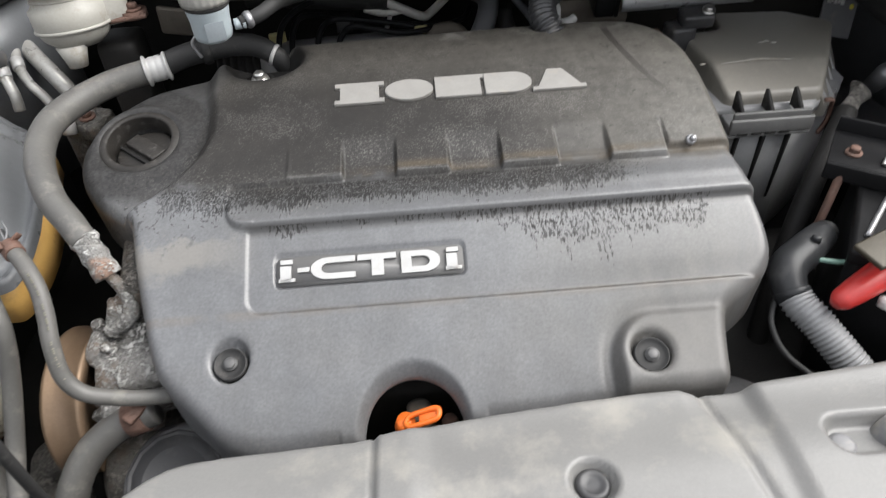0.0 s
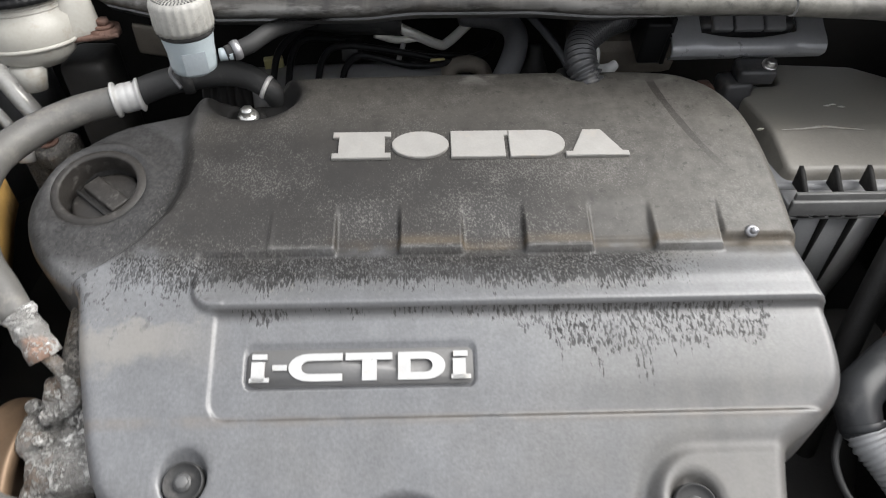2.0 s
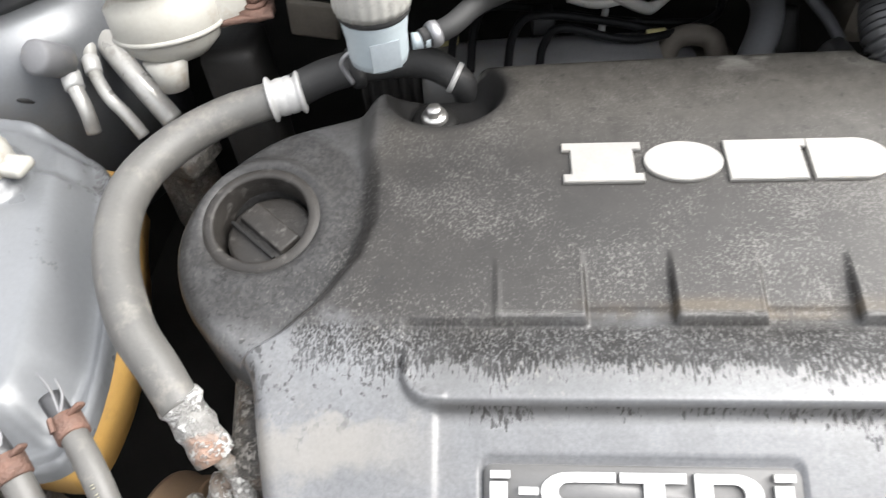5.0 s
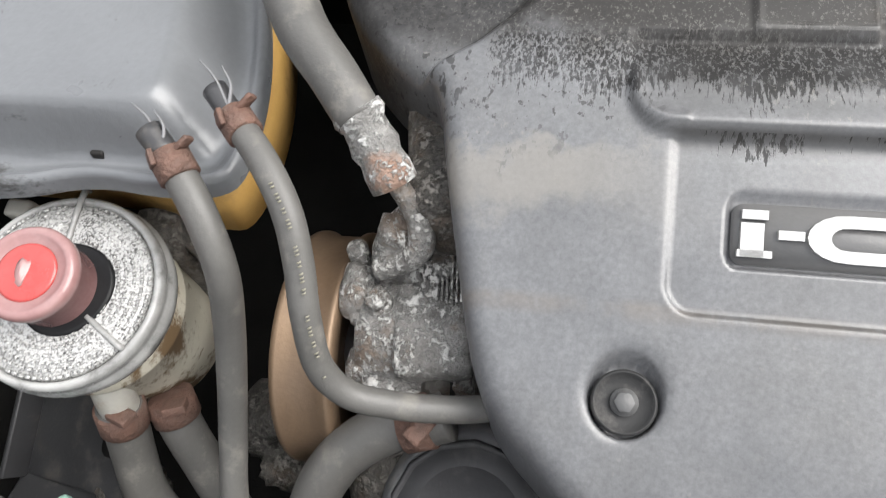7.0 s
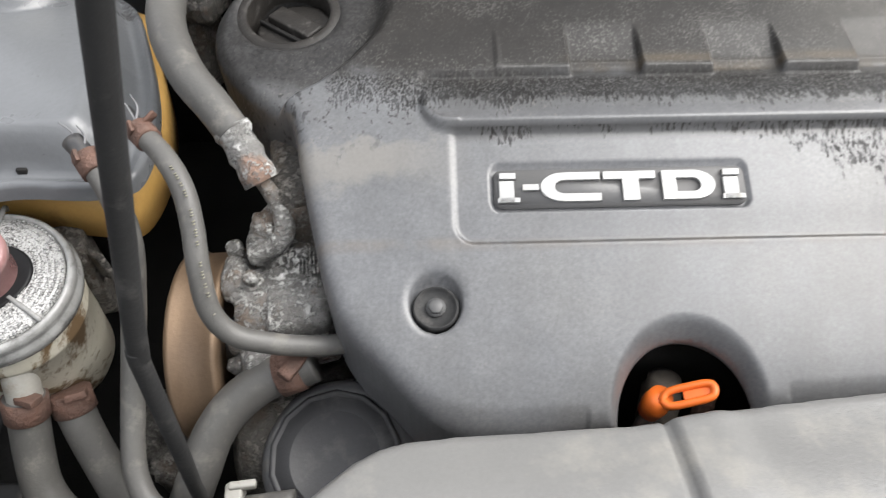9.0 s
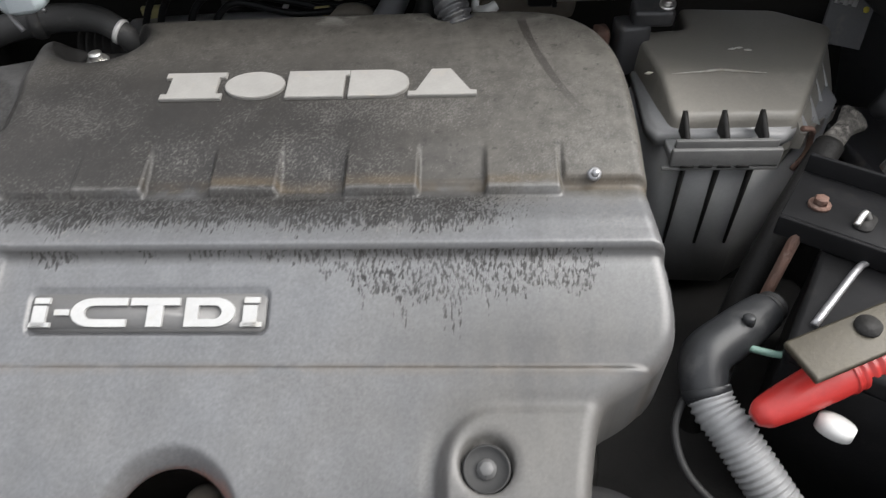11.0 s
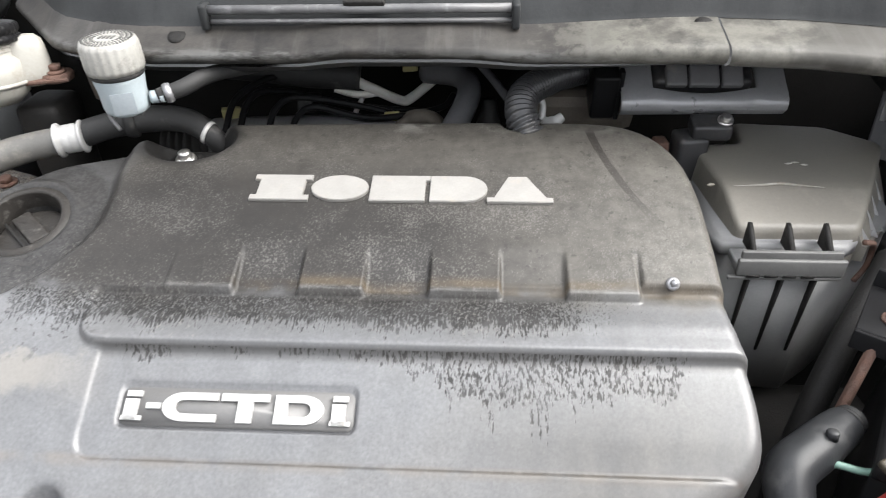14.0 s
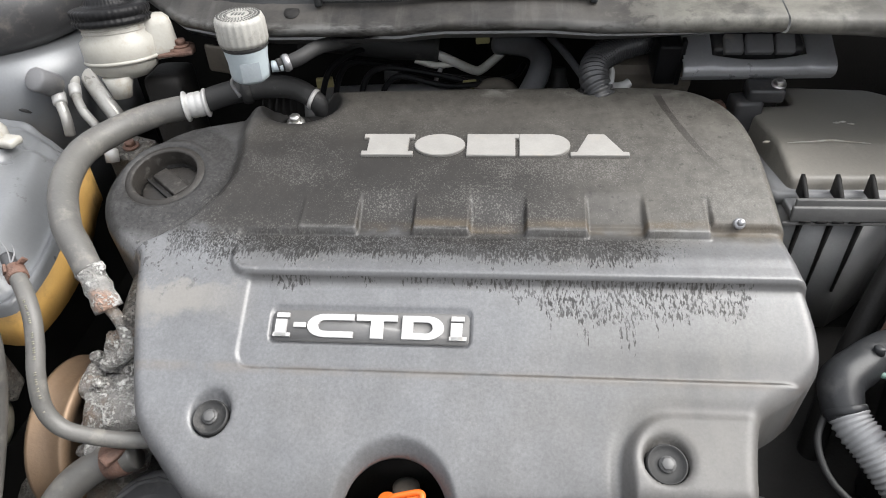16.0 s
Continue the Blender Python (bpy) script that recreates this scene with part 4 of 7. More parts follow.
def front_height(X, Y):
    z = 0.812 + 0.012 * sstep(0.30, 0.22, Y) - 0.05 * sstep(0.06, -0.12, Y)
    z = z - 0.004 * np.exp(-((X + 0.0815) / 0.0022) ** 2)
    z = z + 0.005 * sstep(-0.03, -0.055, X) * sstep(-0.082, -0.079, X)
    z = z - 0.004 * np.exp(-((X - 0.213 - 0.15 * (0.29 - Y)) / 0.004) ** 2) - 0.006 * sstep(0.19, 0.215, X) * sstep(0.262, 0.245, X) * sstep(0.24, 0.31, Y)
    z = z + 0.006 * sstep(0.245, 0.262, X)
    q = np.hypot(X - 0.094, Y - 0.221)
    z = z - 0.012 * sstep(0.021, 0.014, q)
    d = box_distance(X, Y, 0.292, 0.372, 0.222, 0.260, 0.018)
    z = z - 0.016 * sstep(0.003, -0.006, d)
    return z


fcover = thing("radiator_panel", (0.15, 0.15, 0.70), "grey plastic panel over the radiator, dusty and scuffed", "front panel")
FP = surface("scuffed_grey_plastic", (0.175, 0.173, 0.167), (0.13, 0.129, 0.126), 0.42, scale=9, grain=500, bump=0.2, dust=(0.25, 0.24, 0.215), dust_amount=0.28)
part("panel", moulded(lambda X, Y: outline_distance(FRONT_RIM, X, Y), front_height, -0.41, 0.81, -0.11, 0.345, 0.003, 0.008, 0.05, 0.0), FP, fcover)
g = part("fixing_clip", lathe([(0.014, -0.004), (0.014, 0.004), (0.010, 0.006), (0.008, 0.004), (0.004, 0.004)], at(0.094, 0.221, 0.812), 32), BLACK, fcover, "black push clip")
part("fixing_clip", lathe([(0.011, -0.004), (0.011, 0.004), (0.007, 0.006)], at(0.306, 0.238, 0.81), 28), GREYPL, fcover, "grey push clip")
part("latch_post", lathe([(0.016, -0.02), (0.015, 0.016), (0.012, 0.02)], at(0.35, 0.243, 0.806, 0, 20), 28), GREYPL, fcover)

# ---- bay walls, floor, body round it ----
BULK = surface("sooty_bulkhead", (0.020, 0.019, 0.018), (0.010, 0.010, 0.0095), 0.7, scale=12, bump=0.4, spec=0.15)
setting("ground", ([(-60, -60, -LIFT / U), (60, -60, -LIFT / U), (60, 60, -LIFT / U), (-60, 60, -LIFT / U)], [(0, 1, 2, 3)]), ASPHALT, "dark grey asphalt under the car", "ground")
setting("bay_floor", block((1.70, 1.30, 0.02), at(0.05, 0.60, 0.36), 0.004), SHADE, "grimy black undertray below the engine", "undertray")
setting("wall_left", block((0.03, 1.3, 0.62), at(-0.80, 0.60, 0.66), 0.006), SHADE, "dark painted inner wing of the engine bay", "inner wing")
setting("wall_right", block((0.03, 1.3, 0.62), at(0.86, 0.60, 0.66), 0.006), BULK, "dark painted inner wing of the engine bay", "inner wing")
setting("wall_rear", block((1.70, 0.03, 0.68), at(0.03, 1.22, 0.68), 0.006), BULK, "dark bulkhead behind the engine", "bulkhead")
setting("wall_front", block((1.70, 0.03, 0.42), at(0.03, 0.02, 0.56), 0.006), SHADE, "dark radiator carrier in front of the engine", "radiator carrier")
# bonnet out of view, stood upright so more light reaches the rear
bonnet = thing("bonnet", (0, 1.15, 1.15), "open bonnet, its unseen underside a pale reflector, propped up over the engine", "bonnet")
bm_ = at(0, 1.16, 1.12, BONNET) @ Matrix.Translation((0.03, -0.62, 0))
part("skin", block((1.75, 1.24, 0.012), bm_, 0.004), PAINT, bonnet)
# unseen underside made pale as a reflector to brighten the rear
UNDERSIDE = surface("pale_reflector_paint", (0.52, 0.525, 0.53), (0.44, 0.445, 0.45), 0.4, 0.15, scale=5, bump=0.05)
part("inner_panel", block((1.5, 1.02, 0.03), bm_ @ Matrix.Translation((0, 0.02, -0.025)), 0.012), UNDERSIDE, bonnet, "pale unseen underside that reflects light into the bay")
for sx in (-1, 1):
    wing = thing("front_wing", (sx * 0.95 + 0.03, 0.6, 0.4), "grey painted front wing beside the engine bay", "car wing", "front wings")
    part("panel", block((0.22, 1.5, 0.5), at(sx * 0.99 + 0.03, 0.6, 0.72), 0.05, segs=4), PAINT, wing)

# unseen walls added to block light from the low sky
for nm, size, p in (("sky_block_front", (20, 0.3, 1.6), (0, -7.5, 0.45)), ("sky_block_left", (0.3, 18, 4.2), (-7.5, 1.5, 1.7)), ("sky_block_right", (0.3, 18, 4.2), (8.5, 1.5, 1.7))):
    setting(nm, block(size, at(*p), 0.02), SKY_BLOCK, "plain grey unseen wall, added to darken the low sky", "wall")

# engine lump under the cover
RUSTFLAKE = crusted("flaking_rust", (0.07, 0.04, 0.03), (0.19, 0.11, 0.085), (0.36, 0.31, 0.27), (0.22, 0.09, 0.06))
block_ = thing("engine_block", (0, 0.55, 0.40), "grimy dark engine block under the plastic cover", "engine")
part("crankcase", block((0.56, 0.34, 0.30), at(0.0, 0.56, 0.58), 0.02), SHADE, block_)
part("head", block((0.50, 0.26, 0.10), at(0.0, 0.58, 0.79), 0.02), SHADE, block_)
part("housing", block((0.06, 0.085, 0.22), at(-0.326, 0.522, 0.735, 4, 0, 10), 0.014, segs=3), DIRTY_ALLOY, block_, "dull cast alloy end housing")
part("gearbox", block((0.34, 0.36, 0.22), at(0.42, 0.55, 0.52), 0.04, segs=3), SHADE, block_)
part("manifold", tube([(-0.22, 0.335, 0.66), (-0.10, 0.33, 0.665), (0.05, 0.335, 0.665), (0.2, 0.35, 0.65)], 0.028, 14), RUSTY, block_, "rusty exhaust pipe")
part("heat_shield", join(lump((-0.232, 0.316, 0.678), (0.030, 0.022, 0.024), 71, 24, 0.10), lump((-0.195, 0.306, 0.672), (0.028, 0.020, 0.020), 72, 24, 0.12), block((0.09, 0.05, 0.02), at(-0.155, 0.300, 0.672, -8, 0, 4), 0.006)), RUSTFLAKE, block_, "flaking rusty heat shield")
part("shield", lathe([(0.06, -0.02), (0.062, 0.0), (0.05, 0.018), (0.02, 0.024)], at(0.262, 0.33, 0.725, -20), 32), BLACK, block_)

# ---- hoses of the belt side ----


def crimp(p0, p1, r, parent, mat=ALU, name="ferrule", label="crusted aluminium crimp sleeve"):
    a, b = Vector(p0), Vector(p1)
    L = (b - a).length
    prof = [(r * 1.12, 0), (r * 1.2, 0.12 * L), (r * 0.98, 0.22 * L), (r * 1.02, 0.36 * L), (r * 1.14, 0.5 * L), (r * 0.98, 0.64 * L), (r * 1.1, 0.8 * L), (r * 1.1, L)]
    return part(name, lathe(prof, frame_to(a, b - a), 28), mat, parent, label)


ac = thing("cooling_hose", (-0.40, 0.62, 0.80), "thick grey rubber hose with crimped metal sleeves, round the filler cap", "hose")
part("hose", tube([(-0.345, 0.752, 0.941), (-0.389, 0.731, 0.938), (-0.426, 0.697, 0.933), (-0.443, 0.650, 0.930), (-0.436, 0.594, 0.922), (-0.412, 0.543, 0.908), (-0.387, 0.514, 0.894), (-0.370, 0.494, 0.882)], [0.0150, 0.0156, 0.0160, 0.0160, 0.0156, 0.0150, 0.0142, 0.0136], 20), RUBBER, ac)
part("hose", tube([(-0.340, 0.752, 0.942), (-0.307, 0.775, 0.946), (-0.261, 0.79, 0.948), (-0.225, 0.793, 0.944), (-0.198, 0.786, 0.930), (-0.188, 0.79, 0.905)], [0.0145, 0.0145, 0.0150, 0.0140, 0.0125, 0.012], 20), RUBDARK, ac)
part("clamp", lathe([(0.0160, -0.0145), (0.0186, -0.0140), (0.0190, -0.0125), (0.0184, -0.0112), (0.0152, -0.0095), (0.0146, -0.0080), (0.0158, -0.0062), (0.0158, -0.0010), (0.0150, 0.0002), (0.0158, 0.0014), (0.0158, 0.0062), (0.0146, 0.0080), (0.0152, 0.0095), (0.0178, 0.0112), (0.0182, 0.0128), (0.0156, 0.0145)], frame_to((-0.340, 0.752, 0.942), (0.04, 0.012, 0.003)), 30), ALUBRIGHT, ac, "aluminium crimp sleeve")
part("collar", lathe([(0.0165, -0.006), (0.018, -0.002), (0.018, 0.004), (0.0165, 0.006)], frame_to((-0.285, 0.784, 0.947), (0.045, 0.014, 0.001)), 26), RUBDARK, ac)
part("clamp", lathe([(0.0132, -0.0025), (0.0140, 0.0), (0.0132, 0.0025)], frame_to((-0.201, 0.786, 0.933), (0.03, -0.006, -0.014)), 26), ALUBRIGHT, ac, "thin aluminium band")
crimp((-0.374, 0.500, 0.886), (-0.353, 0.477, 0.850), 0.0128, ac, label="crusted aluminium sleeve with rust")
part("pipe", tube([(-0.354, 0.479, 0.852), (-0.346, 0.476, 0.832), (-0.341, 0.470, 0.818), (-0.342, 0.464, 0.806), (-0.352, 0.459, 0.797), (-0.370, 0.456, 0.789)], [0.0062, 0.0066, 0.0080, 0.0086, 0.0080, 0.0072], 18), ALLOY, ac, "corroded bent metal pipe")
part("pipe_joint", join(tube([(-0.346, 0.485, 0.818), (-0.356, 0.478, 0.804), (-0.364, 0.470, 0.790), (-0.366, 0.462, 0.776)], [0.0085, 0.0125, 0.0125, 0.009], 16), lump((-0.357, 0.475, 0.800), (0.014, 0.013, 0.017), 31, 20, 0.10)), ALLOY, ac, "corroded metal joint")

pump = thing("steering_pump", (-0.36, 0.44, 0.60), "cast alloy steering pump, weathered and corroded", "pump")
part("body", join(lathe([(0.040, -0.035), (0.044, -0.02), (0.044, 0.02), (0.040, 0.04)], frame_to((-0.345, 0.44, 0.735), (1, 0, 0.05)), 28), block((0.05, 0.06, 0.075), at(-0.335, 0.432, 0.742, 10, 5, 8), 0.01), block((0.06, 0.05, 0.05), at(-0.352, 0.405, 0.725, 0, 10, 20), 0.012)), ALLOY, pump)
part("outlet", join(lump((-0.384, 0.450, 0.768), (0.0135, 0.019, 0.018), 2, 22, 0.08), lump((-0.374, 0.440, 0.764), (0.014, 0.015, 0.014), 3, 20, 0.08), lathe([(0.0072, -0.02), (0.0072, 0.004), (0.0058, 0.0065), (0.003, 0.007)], frame_to((-0.387, 0.471, 0.784), (-0.15, 0.25, 1)), 18)), ALLOY, pump, "cast outlet with a stub")
part("bolt", join(lathe([(0.0088, -0.006), (0.0088, 0.002), (0.0078, 0.003)], frame_to((-0.367, 0.438, 0.779), (-0.1, -0.25, 1)), 20), lathe([(0.0066, 0.002), (0.0066, 0.010), (0.0054, 0.0115)], frame_to((-0.367, 0.438, 0.779), (-0.1, -0.25, 1)), 6)), ALLOY, pump, "dull bolt head")
for k, (c, r) in enumerate([((-0.366, 0.424, 0.752), (0.017, 0.014, 0.016)), ((-0.349, 0.416, 0.750), (0.0125, 0.014, 0.014)), ((-0.378, 0.410, 0.740), (0.013, 0.012, 0.014)), ((-0.381, 0.395, 0.726), (0.010, 0.007, 0.008)), ((-0.358, 0.404, 0.738), (0.016, 0.010, 0.014)), ((-0.341, 0.470, 0.772), (0.022, 0.018, 0.022)), ((-0.331, 0.452, 0.762), (0.022, 0.028, 0.022)), ((-0.314, 0.418, 0.748), (0.010, 0.014, 0.014)), ((-0.322, 0.408, 0.742), (0.014, 0.010, 0.012))]):
    part("casting_boss", lump(c, r, k, 24, 0.09), ALLOY, pump)
part("rib_plate", join(*[block((0.0015, 0.030, 0.003), at(-0.3315 + 0.0030 * k, 0.455, 0.7875, 8, 0, 6), 0.0004) for k in range(6)]), ALLOY, pump, "fine cast ribs")
part("spigot", lathe([(0.0105, -0.022), (0.0105, 0.0), (0.0095, 0.004), (0.007, 0.006)], frame_to((-0.327, 0.411, 0.757), (0.02, 0.7, 0.7)), 20), DIRTY_ALLOY, pump)
part("coupling", lathe([(0.0100, -0.010), (0.0112, -0.008), (0.0112, 0.006), (0.0100, 0.008)], frame_to((-0.327, 0.404, 0.748), (0.02, 0.7, 0.7)), 24), RUBDARK, pump, "black rubber coupling")
part("bracket", block((0.026, 0.05, 0.09), at(-0.326, 0.497, 0.785, 5, 0, 5), 0.006, segs=3), DIRTY_ALLOY, pump, "grimy alloy bracket")
part("rusty_lug", block((0.024, 0.026, 0.05), at(-0.330, 0.531, 0.795, 0, 0, 10), 0.006, segs=3), RUSTY, pump, "rusty steel lug")
pulley = thing("pump_pulley", (-0.41, 0.44, 0.58), "rust-brown steel belt pulley of the steering pump", "pulley")
part("rim", lathe([(0.070, -0.021), (0.0855, -0.020), (0.0855, -0.016), (0.082, -0.012), (0.082, 0.012), (0.0855, 0.016), (0.0855, 0.020), (0.072, 0.021), (0.070, 0.012), (0.025, 0.008)], frame_to((-0.412, 0.446, 0.690), (1, 0, 0.04)), 56), COPPERY, pulley)
part("hub", lathe([(0.024, -0.02), (0.024, 0.018), (0.018, 0.022)], frame_to((-0.400, 0.446, 0.690), (1, 0, 0.04)), 24), DULLMETAL, pulley)

ret = thing("return_hose", (-0.38, 0.41, 0.75), "thin grey rubber hose with pale print and a spring clip", "hose", "thin rubber hoses")
part("hose", tube([(-0.4315, 0.476, 0.9035), (-0.427, 0.471, 0.901), (-0.407, 0.449, 0.896), (-0.393, 0.429, 0.884), (-0.387, 0.411, 0.866), (-0.384, 0.392, 0.845), (-0.380, 0.377, 0.817), (-0.367, 0.371, 0.797), (-0.345, 0.372, 0.785), (-0.320, 0.376, 0.775), (-0.295, 0.382, 0.768), (-0.268, 0.392, 0.762)], 0.0080, 18), RUBBER, ret)
HOSEPRINT = surface("faded_hose_print", (0.20, 0.19, 0.14), (0.15, 0.145, 0.12), 0.6, scale=200)
pale_run = smooth_line([(-0.4030, 0.441, 0.9020), (-0.3885, 0.4205, 0.8895), (-0.3820, 0.4025, 0.8700), (-0.3790, 0.3845, 0.8480), (-0.3745, 0.3700, 0.8205)], 14)
part("print_bars", join(*[block((0.0022, 0.0009, 0.0007), frame_to(q, (0.35, -0.45, 0.8)), 0) for i, q in enumerate(pale_run) if i % 7 not in (3, 6) and i % 17 > 3]), HOSEPRINT, ret, "faded yellowish printed marks")
c_ = part("spring_clip", lathe([(0.0086, -0.0075), (0.0098, -0.0070), (0.0098, 0.0070), (0.0086, 0.0075)], frame_to((-0.4255, 0.4695, 0.901), (0.012, -0.013, -0.003)), 24), RUSTY, ret, "rusty spring clip")
part("clip_ear", join(block((0.0030, 0.011, 0.007), at(-0.421, 0.477, 0.910, 30, 20, -40), 0.0012), block((0.0028, 0.009, 0.008), at(-0.432, 0.466, 0.909, 30, 20, 40), 0.0008)), RUSTY, ret)
for q in ((0.006, 0.004), (-0.004, 0.008)):
    part("clip_tail", tube([(-0.430, 0.474, 0.909), (-0.436 + q[0], 0.480 + q[1], 0.915), (-0.444 + 1.4 * q[0], 0.488 + q[1], 0.920)], [0.0012, 0.0009, 0.0004], 6), GREYPL, ret, "thin clear plastic tail")
part("neck", tube([(-0.430, 0.474, 0.903), (-0.442, 0.486, 0.909)], 0.0068, 14, 4), BLACK, ret)
sup = thing("supply_hose", (-0.45, 0.38, 0.70), "thin grey rubber hose from the tank, behind the prop rod", "hose", "thin rubber hoses")
part("hose", tube([(-0.461, 0.451, 0.897), (-0.457, 0.447, 0.893), (-0.441, 0.427, 0.878), (-0.4335, 0.409, 0.851), (-0.440, 0.395, 0.811), (-0.447, 0.375, 0.771), (-0.452, 0.351, 0.735), (-0.452, 0.320, 0.702), (-0.438, 0.298, 0.683), (-0.408, 0.292, 0.680), (-0.375, 0.294, 0.684), (-0.33, 0.296, 0.690)], 0.0090, 18), RUBBER, sup)
part("spring_clip", lathe([(0.0096, -0.0080), (0.0108, -0.0075), (0.0108, 0.0075), (0.0096, 0.0080)], frame_to((-0.4565, 0.4465, 0.8935), (0.010, -0.012, -0.008)), 24), RUSTY, sup, "rusty spring clip")
part("clip_ear", join(block((0.0030, 0.011, 0.007), at(-0.450, 0.453, 0.903, 30, 20, -40), 0.0012), block((0.0028, 0.009, 0.008), at(-0.464, 0.443, 0.902, 30, 20, 40), 0.0008)), RUSTY, sup)
for q in ((0.006, 0.004), (-0.004, 0.008)):
    part("clip_tail", tube([(-0.461, 0.451, 0.902), (-0.468 + q[0], 0.457 + q[1], 0.907), (-0.477 + 1.4 * q[0], 0.464 + q[1], 0.911)], [0.0012, 0.0009, 0.0004], 6), GREYPL, sup, "thin clear plastic tail")
part("neck", tube([(-0.460, 0.450, 0.896), (-0.472, 0.461, 0.903)], 0.0075, 14, 4), BLACK, sup)
part("hose_tag", join(block((0.013, 0.020, 0.016), at(-0.374, 0.297, 0.694, 0, 0, 6), 0.002), block((0.020, 0.006, 0.006), at(-0.368, 0.304, 0.702, 0, 0, 6), 0.0015)), CREAM, sup, "cream plastic clip")

suc = thing("suction_hose", (-0.39, 0.34, 0.58), "thick grey rubber hose with a rusty clamp beside the oil filter", "hose")
part("hose", tube([(-0.318, 0.384, 0.744), (-0.332, 0.380, 0.740), (-0.355, 0.375, 0.734), (-0.381, 0.362, 0.720), (-0.399, 0.345, 0.702), (-0.412, 0.326, 0.676), (-0.43, 0.312, 0.64), (-0.46, 0.302, 0.60), (-0.47, 0.30, 0.54)], 0.0162, 20), RUBBER, suc)
k_ = part("clamp", lathe([(0.0164, -0.010), (0.0178, -0.009), (0.0178, 0.009), (0.0164, 0.010)], frame_to((-0.3365, 0.379, 0.7388), (-0.023, -0.005, -0.006)), 28), RUSTY, suc, "rusty band clamp")
part("clamp_screw", block((0.024, 0.012, 0.008), at(-0.331, 0.371, 0.757, 20, 0, 60), 0.002), RUSTY, suc)

FILTERCAP = surface("matt_filter_plastic", (0.040, 0.040, 0.042), (0.028, 0.028, 0.030), 0.5, scale=22, grain=350, bump=0.2, dust=(0.09, 0.088, 0.084), dust_amount=0.2)
fil = thing("oil_filter_housing", (-0.30, 0.36, 0.50), "black plastic oil filter housing with a flat round end", "oil filter")
fm = frame_to((-0.304, 0.334, 0.683), (-0.10, -0.40, 0.90))
part("cup", lathe([(0.059, -0.10), (0.060, -0.030), (0.0640, -0.026), (0.0640, -0.012), (0.0605, -0.008), (0.0575, -0.003), (0.0545, -0.001)], fm, 72), GREYPL, fil, "scuffed grey cup")
part("end_cap", join(lathe([(0.0540, -0.006), (0.0540, 0.003), (0.0525, 0.0045), (0.0505, 0.0045), (0.0490, 0.002)], fm, 14), lathe([(0.0495, 0.0015), (0.0490, 0.0022), (0.0060, 0.0015), (0.0055, 0.0005), (0.003, 0.0005)], fm, 48)), FILTERCAP, fil, "matt black end disc")
part("flange", lathe([(0.070, -0.05), (0.070, -0.034), (0.064, -0.03)], fm, 44), ALLOY, fil, "cast alloy flange")

# ---- coolant tank ----
tank = thing("coolant_tank", (-0.58, 0.60, 0.66), "yellowed plastic coolant tank, grimy black lid and white cap", "coolant tank")
TANK_RIM = chaikin([(-0.437, 0.468), (-0.442, 0.53), (-0.462, 0.60), (-0.495, 0.685), (-0.520, 0.745), (-0.56, 0.775), (-0.70, 0.785), (-0.78, 0.78), (-0.78, 0.45), (-0.64, 0.44), (-0.57, 0.445), (-0.53, 0.458), (-0.48, 0.452), (-0.45, 0.455)], 2)


def tank_height(X, Y):
    d = -outline_distance(TANK_RIM, X, Y)
    flank = np.interp(Y, [0.45, 0.53, 0.60, 0.685, 0.745, 0.78], [-0.437, -0.442, -0.462, -0.495, -0.52, -0.55]) - X
    inside = -0.014 * np.log(np.exp(-np.clip(flank, -0.1, 0.5) / 0.014) + np.exp(-np.clip(Y - 0.453, -0.1, 0.5) / 0.014))
    side = sstep(0.0, 0.06, Y - 0.45 - 0.6 * flank)
    z = 0.868 + 0.0025 * np.exp(-((d - 0.003) / 0.003) ** 2) - 0.002 * np.exp(-((d - 0.014) / 0.004) ** 2)
    z = z + 0.036 * sstep(0.010, 0.030 + 0.016 * side, inside) + 0.012 * sstep(0.03, 0.16, inside)
    q = np.hypot(X + 0.606, Y - 0.690)
    return z + 0.012 * sstep(0.05, 0.042, q) - 0.010 * sstep(0.70, 0.72, Y) * sstep(-0.60, -0.57, X) * sstep(0.02, 0.04, inside)


LID = surface("grimy_black_lid", (0.150, 0.156, 0.163), (0.110, 0.114, 0.119), 0.3, scale=10, grain=300, bump=0.15, rust=(0.040, 0.039, 0.038), rust_amount=0.22, spec=0.6)
part("lid", moulded(lambda X, Y: outline_distance(TANK_RIM, X, Y), tank_height, -0.79, -0.43, 0.43, 0.79, 0.003, 0.004, 0.010, 0.0), LID, tank, "grimy black lid with a rolled rim")
part("body", prism([tuple(p) for p in chaikin([(-0.452, 0.474), (-0.448, 0.53), (-0.460, 0.60), (-0.482, 0.665), (-0.502, 0.71), (-0.520, 0.775), (-0.77, 0.785), (-0.77, 0.49), (-0.56, 0.485), (-0.47, 0.468)], 2)], 0.80, 0.866, 0.012), YELLOW, tank, "yellowed translucent tank wall")
wm = at(-0.606, 0.690, 0.918)
# dark block painted as the shade of a notch in the rim
part("rim_notch", block((0.008, 0.007, 0.006), at(-0.523, 0.470, 0.8715), 0.0012), SHADE, tank)
w_ = part("cap", lathe([(0.037, -0.012), (0.040, -0.006), (0.040, 0.012), (0.035, 0.019), (0.026, 0.021), (0.020, 0.018)], wm, 48, 0.012, 24), CREAM, tank, "white plastic cap with a tab")
part("tab", block((0.032, 0.022, 0.010), wm @ pose(0.044, 0.0, 0.006, 0, 0, -10), 0.004), CREAM, w_)

# ---- steering fluid reservoir ----
REDCAP = surface("red_cap_centre", (0.40, 0.048, 0.044), (0.30, 0.10, 0.095), 0.25, scale=40, bump=0.05)
